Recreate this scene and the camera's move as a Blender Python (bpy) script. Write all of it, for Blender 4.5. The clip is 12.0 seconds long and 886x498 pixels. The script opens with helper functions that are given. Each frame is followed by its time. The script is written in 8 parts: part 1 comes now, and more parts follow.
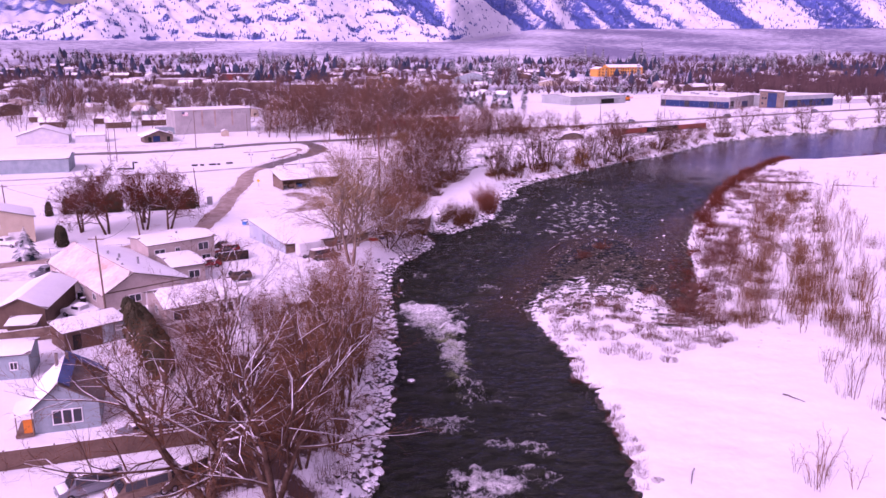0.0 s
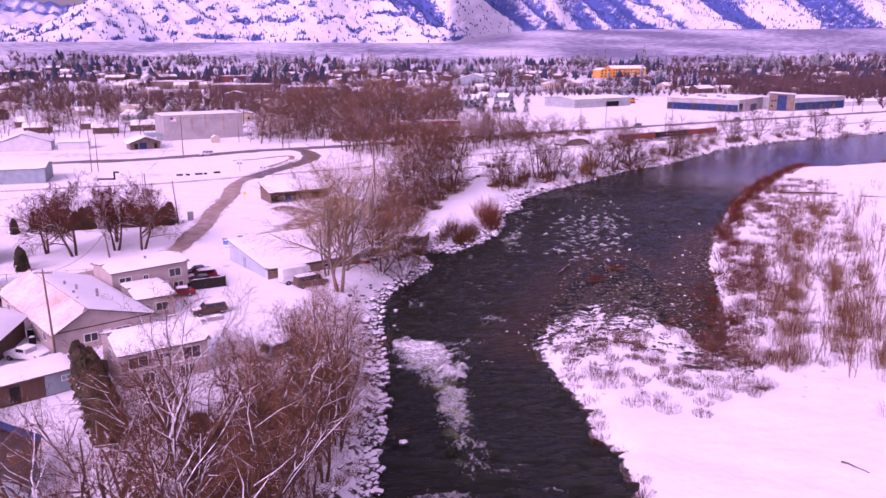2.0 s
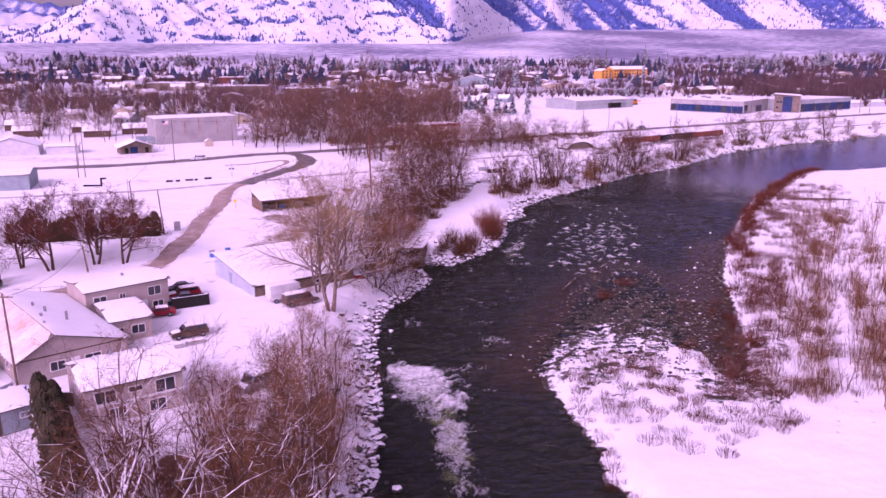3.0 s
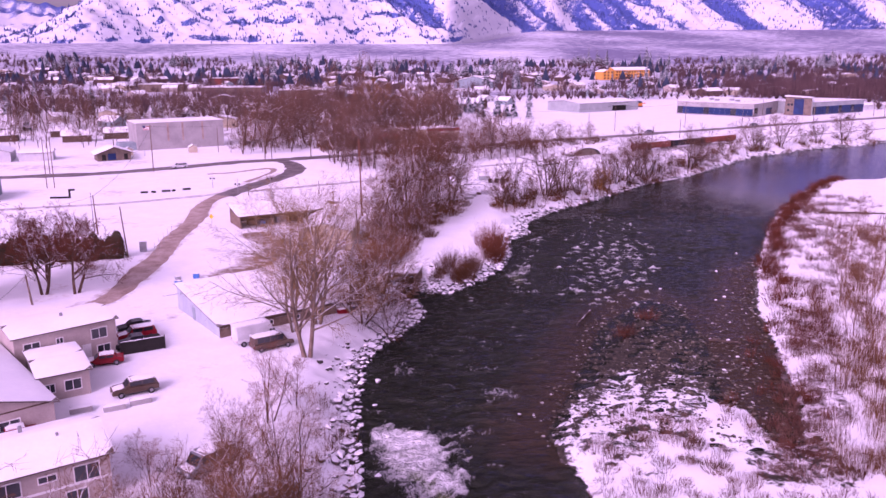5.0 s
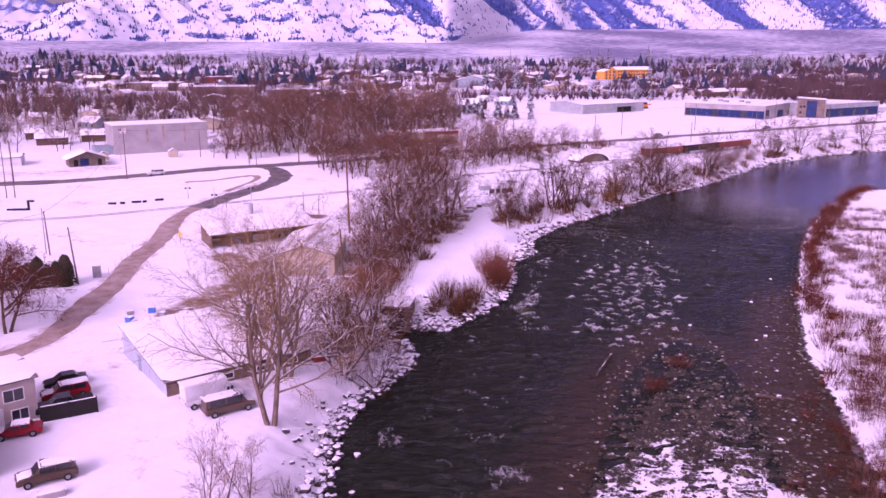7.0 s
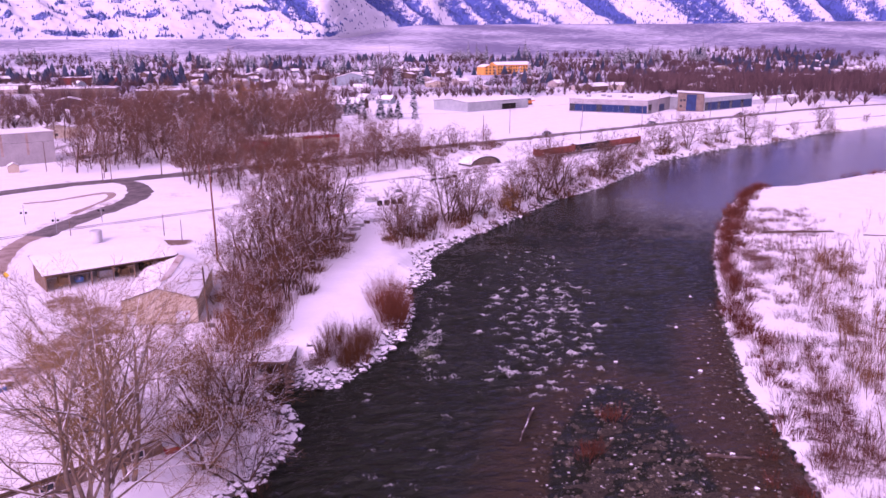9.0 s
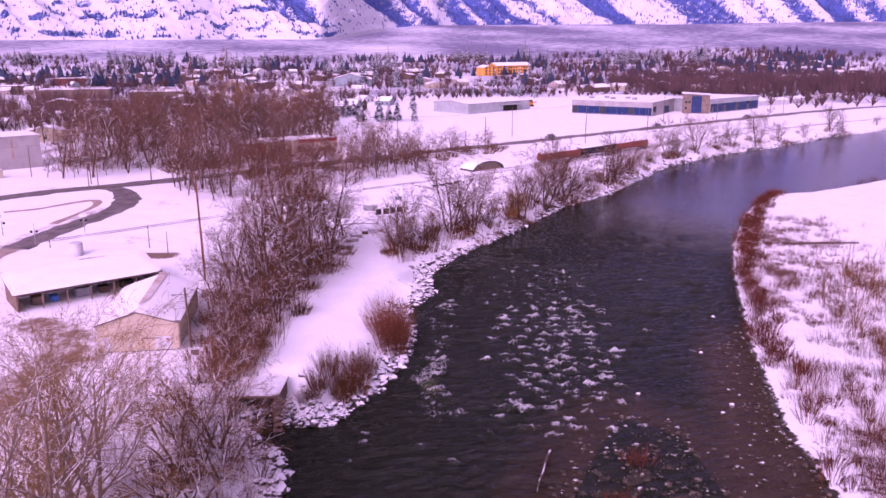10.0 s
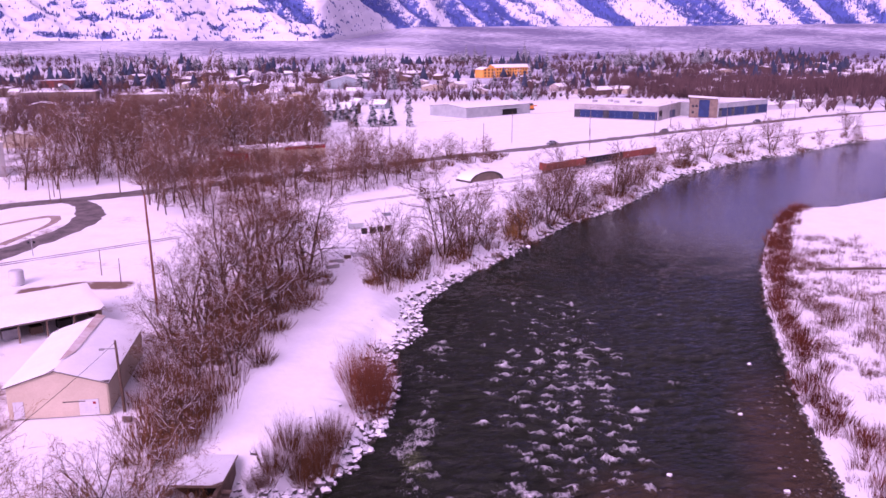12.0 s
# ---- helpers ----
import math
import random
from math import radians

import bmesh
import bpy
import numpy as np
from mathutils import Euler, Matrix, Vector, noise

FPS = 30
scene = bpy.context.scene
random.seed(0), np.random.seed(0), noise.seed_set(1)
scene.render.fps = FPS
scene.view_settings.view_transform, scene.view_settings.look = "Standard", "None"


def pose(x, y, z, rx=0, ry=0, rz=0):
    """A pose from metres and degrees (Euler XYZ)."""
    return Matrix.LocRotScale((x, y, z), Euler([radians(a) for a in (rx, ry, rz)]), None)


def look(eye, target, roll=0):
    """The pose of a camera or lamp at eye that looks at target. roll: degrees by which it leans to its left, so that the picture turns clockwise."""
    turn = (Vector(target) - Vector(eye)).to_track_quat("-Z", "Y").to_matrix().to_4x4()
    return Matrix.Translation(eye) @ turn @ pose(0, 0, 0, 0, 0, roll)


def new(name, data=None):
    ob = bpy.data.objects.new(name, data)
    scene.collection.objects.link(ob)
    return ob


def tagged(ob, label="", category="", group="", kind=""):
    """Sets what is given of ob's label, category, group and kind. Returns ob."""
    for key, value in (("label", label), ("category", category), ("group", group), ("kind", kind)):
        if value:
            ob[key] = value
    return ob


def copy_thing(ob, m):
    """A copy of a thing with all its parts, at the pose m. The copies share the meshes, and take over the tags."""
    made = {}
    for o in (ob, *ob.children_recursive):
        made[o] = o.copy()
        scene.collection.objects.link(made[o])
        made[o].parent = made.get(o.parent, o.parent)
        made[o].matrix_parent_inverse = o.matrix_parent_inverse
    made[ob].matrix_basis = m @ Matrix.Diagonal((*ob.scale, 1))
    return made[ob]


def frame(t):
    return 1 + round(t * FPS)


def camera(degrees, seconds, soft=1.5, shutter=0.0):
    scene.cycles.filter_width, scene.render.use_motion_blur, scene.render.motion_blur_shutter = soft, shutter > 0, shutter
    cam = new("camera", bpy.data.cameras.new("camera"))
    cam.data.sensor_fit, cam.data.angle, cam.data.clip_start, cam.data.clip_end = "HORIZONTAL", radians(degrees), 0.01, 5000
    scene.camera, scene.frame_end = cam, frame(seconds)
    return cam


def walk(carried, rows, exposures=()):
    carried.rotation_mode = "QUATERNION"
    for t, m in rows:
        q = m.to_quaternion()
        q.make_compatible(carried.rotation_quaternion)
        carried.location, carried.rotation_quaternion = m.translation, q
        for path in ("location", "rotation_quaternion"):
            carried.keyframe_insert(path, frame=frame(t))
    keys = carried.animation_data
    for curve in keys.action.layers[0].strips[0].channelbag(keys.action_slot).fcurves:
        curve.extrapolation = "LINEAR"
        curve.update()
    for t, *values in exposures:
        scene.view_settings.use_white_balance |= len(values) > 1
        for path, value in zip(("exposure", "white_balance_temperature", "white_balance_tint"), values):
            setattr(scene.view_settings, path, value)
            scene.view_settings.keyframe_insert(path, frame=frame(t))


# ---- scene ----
cam = camera(56.85, 12.0)
PATH = [
    (0, (0.000, 0.000, 39.484), (0.014, 19.413, 34.675), 0.16),
    (0.5, (0.122, 3.335, 39.578), (0.119, 22.751, 34.778), 0.17),
    (1, (0.184, 6.840, 39.694), (0.176, 26.257, 34.903), 0.15),
    (1.5, (0.272, 10.641, 39.827), (0.268, 30.058, 35.034), 0.16),
    (2, (0.389, 14.745, 39.940), (0.378, 34.162, 35.148), 0.07),
    (2.5, (0.473, 19.081, 40.030), (0.460, 38.499, 35.242), -0.01),
    (3, (0.605, 23.506, 40.076), (0.591, 42.927, 35.298), -0.01),
    (3.2, (0.653, 25.292, 40.084), (0.628, 44.714, 35.310), -0.00),
    (4.8, (0.963, 39.850, 40.004), (0.984, 59.278, 35.255), 0.02),
    (5, (0.992, 41.748, 39.993), (1.000, 61.171, 35.228), 0.01),
    (5.5, (1.086, 46.563, 39.966), (1.100, 65.984, 35.186), 0.01),
    (6, (1.170, 51.393, 39.927), (1.192, 70.814, 35.149), 0.09),
    (6.5, (1.260, 56.287, 39.891), (1.296, 75.706, 35.105), 0.13),
    (7, (1.307, 61.206, 39.866), (1.360, 80.623, 35.072), 0.20),
    (7.2, (1.340, 63.179, 39.869), (1.396, 82.593, 35.066), 0.22),
    (8.8, (1.566, 78.933, 40.260), (4.374, 98.121, 35.368), -0.23),
    (9, (1.671, 80.903, 40.272), (4.483, 100.090, 35.380), -0.23),
    (9.5, (1.976, 85.827, 40.268), (4.800, 105.015, 35.382), -0.22),
    (10, (2.342, 90.741, 40.243), (5.188, 109.926, 35.362), -0.21),
    (10.5, (2.916, 95.601, 40.205), (5.774, 114.787, 35.333), -0.21),
    (11, (3.881, 100.268, 40.150), (6.757, 119.452, 35.281), -0.20),
    (11.5, (5.100, 104.712, 40.097), (7.972, 123.899, 35.236), -0.17),
    (12, (6.323, 109.047, 40.048), (9.195, 128.237, 35.203), -0.16),
]
walk(cam, [(t, look(eye, target, roll)) for t, eye, target, roll in PATH], exposures=[(0, 0.21, 6180, 102), (12, 0.21, 6180, 102)])

# ---------------------------------------------------------------- light
SUN_EL, SUN_AZ = 34.0, 213.0  # degrees; azimuth from north (+y) clockwise
world = bpy.data.worlds.new("world")
scene.world = world
world.use_nodes = True
wn, wl = world.node_tree.nodes, world.node_tree.links
wn.clear()
sky = wn.new("ShaderNodeTexSky")
sky.sky_type = "NISHITA"
sky.sun_disc = False
sky.sun_elevation = radians(SUN_EL)
sky.sun_rotation = radians(SUN_AZ)
sky.dust_density = 4.0
cloud = wn.new("ShaderNodeHueSaturation")
cloud.inputs["Saturation"].default_value = 0.16
bg = wn.new("ShaderNodeBackground")
bg.inputs["Strength"].default_value = 0.145
wo = wn.new("ShaderNodeOutputWorld")
wl.new(sky.outputs[0], cloud.inputs["Color"])
wl.new(cloud.outputs[0], bg.inputs["Color"])
wl.new(bg.outputs[0], wo.inputs["Surface"])
sun = new("sun", bpy.data.lights.new("sun", "SUN"))
sun.data.energy, sun.data.angle, sun.data.color = 0.75, radians(22), (1.0, 0.95, 0.88)
_a, _e = radians(SUN_AZ), radians(SUN_EL)
_d = Vector((math.sin(_a) * math.cos(_e), math.cos(_a) * math.cos(_e), math.sin(_e)))
sun.matrix_world = look(_d * 100, (0, 0, 0))


# ---------------------------------------------------------------- materials
def surface(name, c1, c2, scale=1.0, rough=0.8, bump=0.3, bscale=8.0, snow=0.0, metal=0.0, spec=0.3, vary=0.0, snow_lo=0.35, snow_hi=0.6, island=0.0):
    """A weathered surface: two colours mixed by coarse and fine noise, a bump, and snow lying on what faces up."""
    m = bpy.data.materials.new(name)
    m.use_nodes = True
    nt = m.node_tree
    nodes, links = nt.nodes, nt.links
    bsdf = nodes["Principled BSDF"]
    geo = nodes.new("ShaderNodeNewGeometry")
    n1 = nodes.new("ShaderNodeTexNoise")
    n1.inputs["Scale"].default_value, n1.inputs["Detail"].default_value = scale, 5
    n2 = nodes.new("ShaderNodeTexNoise")
    n2.inputs["Scale"].default_value, n2.inputs["Detail"].default_value = bscale, 4
    for n in (n1, n2):
        links.new(geo.outputs["Position"], n.inputs["Vector"])
    add = nodes.new("ShaderNodeMath")
    add.operation = "MULTIPLY_ADD"
    links.new(n2.outputs["Fac"], add.inputs[0])
    add.inputs[1].default_value = 0.5
    links.new(n1.outputs["Fac"], add.inputs[2])
    rng = nodes.new("ShaderNodeMapRange")
    rng.inputs["From Min"].default_value, rng.inputs["From Max"].default_value = 0.55, 0.95
    links.new(add.outputs[0], rng.inputs["Value"])
    mix = nodes.new("ShaderNodeMix")
    mix.data_type = "RGBA"
    mix.inputs["A"].default_value, mix.inputs["B"].default_value = (*c1, 1), (*c2, 1)
    links.new(rng.outputs[0], mix.inputs["Factor"])
    colour = mix.outputs["Result"]
    if island:
        ih = nodes.new("ShaderNodeHueSaturation")
        ir = nodes.new("ShaderNodeMapRange")
        ir.inputs["To Min"].default_value, ir.inputs["To Max"].default_value = 1 - island, 1 + island
        links.new(geo.outputs["Random Per Island"], ir.inputs["Value"])
        links.new(ir.outputs[0], ih.inputs["Value"])
        links.new(colour, ih.inputs["Color"])
        colour = ih.outputs["Color"]
    if vary:
        info = nodes.new("ShaderNodeObjectInfo")
        hsv = nodes.new("ShaderNodeHueSaturation")
        vr = nodes.new("ShaderNodeMapRange")
        vr.inputs["To Min"].default_value, vr.inputs["To Max"].default_value = 1 - vary, 1 + vary
        links.new(info.outputs["Random"], vr.inputs["Value"])
        links.new(vr.outputs[0], hsv.inputs["Value"])
        links.new(colour, hsv.inputs["Color"])
        colour = hsv.outputs["Color"]
    bsdf.inputs["Roughness"].default_value = rough
    bsdf.inputs["Metallic"].default_value = metal
    bsdf.inputs["Specular IOR Level"].default_value = spec
    if snow:
        sep = nodes.new("ShaderNodeSeparateXYZ")
        links.new(geo.outputs["Normal"], sep.inputs[0])
        up = nodes.new("ShaderNodeMath")
        up.operation = "MULTIPLY_ADD"
        links.new(n1.outputs["Fac"], up.inputs[0])
        up.inputs[1].default_value = 0.9
        links.new(sep.outputs["Z"], up.inputs[2])
        sr = nodes.new("ShaderNodeMapRange")
        sr.inputs["From Min"].default_value, sr.inputs["From Max"].default_value = snow_lo + 0.45, snow_hi + 0.45
        sr.inputs["To Max"].default_value = snow
        links.new(up.outputs[0], sr.inputs["Value"])
        sm = nodes.new("ShaderNodeMix")
        sm.data_type = "RGBA"
        sm.inputs["B"].default_value = (0.82, 0.83, 0.86, 1)
        links.new(sr.outputs[0], sm.inputs["Factor"])
        links.new(colour, sm.inputs["A"])
        colour = sm.outputs["Result"]
    links.new(colour, bsdf.inputs["Base Color"])
    if bump:
        bp = nodes.new("ShaderNodeBump")
        bp.inputs["Strength"].default_value, bp.inputs["Distance"].default_value = bump, 0.1
        links.new(n2.outputs["Fac"], bp.inputs["Height"])
        links.new(bp.outputs[0], bsdf.inputs["Normal"])
    return m


def ground_material():
    """Snow with thin patches, and river gravel where the attribute says so."""
    m = surface("snow_ground", (0.80, 0.81, 0.84), (0.86, 0.87, 0.89), 0.25, 0.75, 0.6, 1.1)
    nt = m.node_tree
    nodes, links = nt.nodes, nt.links
    bsdf = nodes["Principled BSDF"]
    snow = bsdf.inputs["Base Color"].links[0].from_socket
    geo = nodes.new("ShaderNodeNewGeometry")
    at = nodes.new("ShaderNodeAttribute")
    at.attribute_name = "gravel"
    grit = nodes.new("ShaderNodeTexNoise")
    grit.inputs["Scale"].default_value, grit.inputs["Detail"].default_value = 0.8, 9
    grit.inputs["Roughness"].default_value = 0.72
    links.new(geo.outputs["Position"], grit.inputs["Vector"])
    add = nodes.new("ShaderNodeMath")
    add.operation = "ADD"
    links.new(at.outputs["Fac"], add.inputs[0])
    links.new(grit.outputs["Fac"], add.inputs[1])
    rng = nodes.new("ShaderNodeMapRange")
    rng.inputs["From Min"].default_value, rng.inputs["From Max"].default_value = 0.98, 1.06
    links.new(add.outputs[0], rng.inputs["Value"])
    vor = nodes.new("ShaderNodeTexVoronoi")
    vor.inputs["Scale"].default_value = 6.0
    links.new(geo.outputs["Position"], vor.inputs["Vector"])
    ramp = nodes.new("ShaderNodeMix")
    ramp.data_type = "RGBA"
    ramp.inputs["A"].default_value, ramp.inputs["B"].default_value = (0.012, 0.010, 0.006, 1), (0.058, 0.046, 0.030, 1)
    sep = nodes.new("ShaderNodeSeparateColor")
    links.new(vor.outputs["Color"], sep.inputs[0])
    links.new(sep.outputs[0], ramp.inputs["Factor"])
    mix = nodes.new("ShaderNodeMix")
    mix.data_type = "RGBA"
    links.new(rng.outputs[0], mix.inputs["Factor"])
    links.new(snow, mix.inputs["A"])
    links.new(ramp.outputs["Result"], mix.inputs["B"])
    colour = mix.outputs["Result"]
    # mud where wheels have gone, and far orchards and scrub, lavender-tinted for haze, showing through the snow
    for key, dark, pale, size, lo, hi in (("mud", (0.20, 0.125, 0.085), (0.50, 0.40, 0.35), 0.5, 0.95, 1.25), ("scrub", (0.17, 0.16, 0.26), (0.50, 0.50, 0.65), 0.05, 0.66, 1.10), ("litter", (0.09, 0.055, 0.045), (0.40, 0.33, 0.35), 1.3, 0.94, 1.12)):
        a2 = nodes.new("ShaderNodeAttribute")
        a2.attribute_name = key
        nz = nodes.new("ShaderNodeTexNoise")
        nz.inputs["Scale"].default_value, nz.inputs["Detail"].default_value, nz.inputs["Roughness"].default_value = size, 9, 0.7
        links.new(geo.outputs["Position"], nz.inputs["Vector"])
        ad = nodes.new("ShaderNodeMath")
        ad.operation = "ADD"
        links.new(a2.outputs["Fac"], ad.inputs[0])
        links.new(nz.outputs["Fac"], ad.inputs[1])
        mr = nodes.new("ShaderNodeMapRange")
        mr.inputs["From Min"].default_value, mr.inputs["From Max"].default_value = lo, hi
        links.new(ad.outputs[0], mr.inputs["Value"])
        own = nodes.new("ShaderNodeMix")
        own.data_type = "RGBA"
        own.inputs["A"].default_value, own.inputs["B"].default_value = (*pale, 1), (*dark, 1)
        links.new(mr.outputs[0], own.inputs["Factor"])
        mx = nodes.new("ShaderNodeMix")
        mx.data_type = "RGBA"
        links.new(mr.outputs[0], mx.inputs["Factor"])
        links.new(colour, mx.inputs["A"])
        links.new(own.outputs["Result"], mx.inputs["B"])
        colour = mx.outputs["Result"]
    links.new(colour, bsdf.inputs["Base Color"])
    return m


def water_material():
    m = bpy.data.materials.new("river_water")
    m.use_nodes = True
    nt = m.node_tree
    nodes, links = nt.nodes, nt.links
    bsdf = nodes["Principled BSDF"]
    geo = nodes.new("ShaderNodeNewGeometry")
    stretch = nodes.new("ShaderNodeMapping")
    stretch.inputs["Rotation"].default_value = (0, 0, radians(-14))
    stretch.inputs["Scale"].default_value = (0.6, 1.15, 1.0)
    links.new(geo.outputs["Position"], stretch.inputs["Vector"])
    rip = nodes.new("ShaderNodeTexNoise")
    rip.inputs["Scale"].default_value, rip.inputs["Detail"].default_value = 0.75, 8
    rip.inputs["Roughness"].default_value, rip.inputs["Distortion"].default_value = 0.58, 0.5
    links.new(stretch.outputs[0], rip.inputs["Vector"])
    calm = nodes.new("ShaderNodeAttribute")
    calm.attribute_name = "rough_water"
    bp = nodes.new("ShaderNodeBump")
    bp.inputs["Distance"].default_value = 2.8
    links.new(calm.outputs["Fac"], bp.inputs["Strength"])
    links.new(rip.outputs["Fac"], bp.inputs["Height"])
    links.new(bp.outputs[0], bsdf.inputs["Normal"])
    at = nodes.new("ShaderNodeAttribute")
    at.attribute_name = "foam"
    fl = nodes.new("ShaderNodeMapping")
    fl.inputs["Rotation"].default_value = (0, 0, radians(-14))
    fl.inputs["Scale"].default_value = (1.35, 0.65, 1.0)
    links.new(geo.outputs["Position"], fl.inputs["Vector"])
    f1 = nodes.new("ShaderNodeTexNoise")
    f1.inputs["Scale"].default_value, f1.inputs["Detail"].default_value, f1.inputs["Roughness"].default_value = 1.9, 8, 0.64
    f1.inputs["Distortion"].default_value = 0.9
    links.new(fl.outputs[0], f1.inputs["Vector"])
    add = nodes.new("ShaderNodeMath")
    add.operation = "ADD"
    # threads of foam: the edges of a warped cell pattern
    warp = nodes.new("ShaderNodeTexNoise")
    warp.inputs["Scale"].default_value, warp.inputs["Detail"].default_value = 0.8, 3
    links.new(geo.outputs["Position"], warp.inputs["Vector"])
    push = nodes.new("ShaderNodeVectorMath")
    push.operation = "MULTIPLY_ADD"
    links.new(warp.outputs["Color"], push.inputs[0])
    push.inputs[1].default_value = (2.2, 2.2, 2.2)
    links.new(geo.outputs["Position"], push.inputs[2])
    lace = nodes.new("ShaderNodeTexVoronoi")
    lace.feature = "DISTANCE_TO_EDGE"
    lace.inputs["Scale"].default_value = 1.15
    links.new(push.outputs[0], lace.inputs["Vector"])
    thread = nodes.new("ShaderNodeMapRange")
    thread.inputs["From Min"].default_value, thread.inputs["From Max"].default_value = 0.0, 0.22
    thread.inputs["To Min"].default_value, thread.inputs["To Max"].default_value = 0.07, -0.05
    links.new(lace.outputs["Distance"], thread.inputs["Value"])
    both = nodes.new("ShaderNodeMath")
    both.operation = "ADD"
    links.new(f1.outputs["Fac"], both.inputs[0])
    links.new(thread.outputs[0], both.inputs[1])
    links.new(at.outputs["Fac"], add.inputs[0])
    links.new(both.outputs[0], add.inputs[1])
    rng = nodes.new("ShaderNodeMapRange")
    rng.inputs["From Min"].default_value, rng.inputs["From Max"].default_value = 0.80, 1.36
    links.new(add.outputs[0], rng.inputs["Value"])
    deep = nodes.new("ShaderNodeTexNoise")
    deep.inputs["Scale"].default_value = 0.06
    links.new(geo.outputs["Position"], deep.inputs["Vector"])
    body = nodes.new("ShaderNodeMix")
    body.data_type = "RGBA"
    body.inputs["A"].default_value, body.inputs["B"].default_value = (0.007, 0.0105, 0.0040, 1), (0.014, 0.0190, 0.008, 1)
    links.new(deep.outputs["Fac"], body.inputs["Factor"])
    bed = nodes.new("ShaderNodeAttribute")
    bed.attribute_name = "shallow"
    shoal = nodes.new("ShaderNodeMix")
    shoal.data_type = "RGBA"
    shoal.inputs["B"].default_value = (0.058, 0.035, 0.018, 1)
    links.new(bed.outputs["Fac"], shoal.inputs["Factor"])
    links.new(body.outputs["Result"], shoal.inputs["A"])
    aer = nodes.new("ShaderNodeMix")
    aer.data_type = "RGBA"
    aer.inputs["B"].default_value = (0.17, 0.215, 0.085, 1)
    aerf = nodes.new("ShaderNodeMapRange")
    air = nodes.new("ShaderNodeAttribute")
    air.attribute_name = "air"
    murk = nodes.new("ShaderNodeMath")
    murk.operation = "MULTIPLY"
    links.new(air.outputs["Fac"], murk.inputs[0])
    links.new(f1.outputs["Fac"], murk.inputs[1])
    aerf.inputs["From Min"].default_value, aerf.inputs["From Max"].default_value = 0.20, 0.66
    links.new(murk.outputs[0], aerf.inputs["Value"])
    links.new(aerf.outputs[0], aer.inputs["Factor"])
    links.new(shoal.outputs["Result"], aer.inputs["A"])
    mix = nodes.new("ShaderNodeMix")
    mix.data_type = "RGBA"
    mix.inputs["B"].default_value = (0.80, 0.82, 0.82, 1)
    links.new(rng.outputs[0], mix.inputs["Factor"])
    links.new(aer.outputs["Result"], mix.inputs["A"])
    links.new(mix.outputs["Result"], bsdf.inputs["Base Color"])
    rr = nodes.new("ShaderNodeMapRange")
    rr.inputs["To Min"].default_value, rr.inputs["To Max"].default_value = 0.12, 0.8
    links.new(rng.outputs[0], rr.inputs["Value"])
    links.new(rr.outputs[0], bsdf.inputs["Roughness"])
    bsdf.inputs["IOR"].default_value = 1.33
    gl = nodes.new("ShaderNodeMapRange")
    gl.inputs["From Min"].default_value, gl.inputs["From Max"].default_value = 0.05, 0.6
    gl.inputs["To Min"].default_value, gl.inputs["To Max"].default_value = 0.62, 0.31
    links.new(calm.outputs["Fac"], gl.inputs["Value"])
    links.new(gl.outputs[0], bsdf.inputs["Specular IOR Level"])
    return m


def mountain_material():
    """Snow slopes with conifer forest where the attribute says so, both blued for haze."""
    # snow dimmed and blued in its base colour to stand for aerial haze
    m = surface("hazy_mountain_snow", (0.54, 0.545, 0.62), (0.64, 0.64, 0.69), 0.004, 0.9, 0.0, 0.05)
    nt = m.node_tree
    nodes, links = nt.nodes, nt.links
    bsdf = nodes["Principled BSDF"]
    snow = bsdf.inputs["Base Color"].links[0].from_socket
    geo = nodes.new("ShaderNodeNewGeometry")
    at = nodes.new("ShaderNodeAttribute")
    at.attribute_name = "forest"
    fine = nodes.new("ShaderNodeTexNoise")
    fine.inputs["Scale"].default_value, fine.inputs["Detail"].default_value, fine.inputs["Roughness"].default_value = 0.14, 9, 0.80
    links.new(geo.outputs["Position"], fine.inputs["Vector"])
    add = nodes.new("ShaderNodeMath")
    add.operation = "ADD"
    links.new(at.outputs["Fac"], add.inputs[0])
    links.new(fine.outputs["Fac"], add.inputs[1])
    rng = nodes.new("ShaderNodeMapRange")
    rng.inputs["From Min"].default_value, rng.inputs["From Max"].default_value = 0.96, 1.06
    links.new(add.outputs[0], rng.inputs["Value"])
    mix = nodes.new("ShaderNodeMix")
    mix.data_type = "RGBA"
    # aerial haze painted in: far bluer than the needles themselves
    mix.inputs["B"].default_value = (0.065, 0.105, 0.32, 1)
    links.new(rng.outputs[0], mix.inputs["Factor"])
    links.new(snow, mix.inputs["A"])
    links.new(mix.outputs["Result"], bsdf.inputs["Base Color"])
    return m


def plain(name, colour, rough=0.5, metal=0.0, alpha=None):
    return surface(name, tuple(c * 0.85 for c in colour), tuple(min(1, c * 1.12) for c in colour), 0.9, rough, 0.06, 14.0, metal=metal)


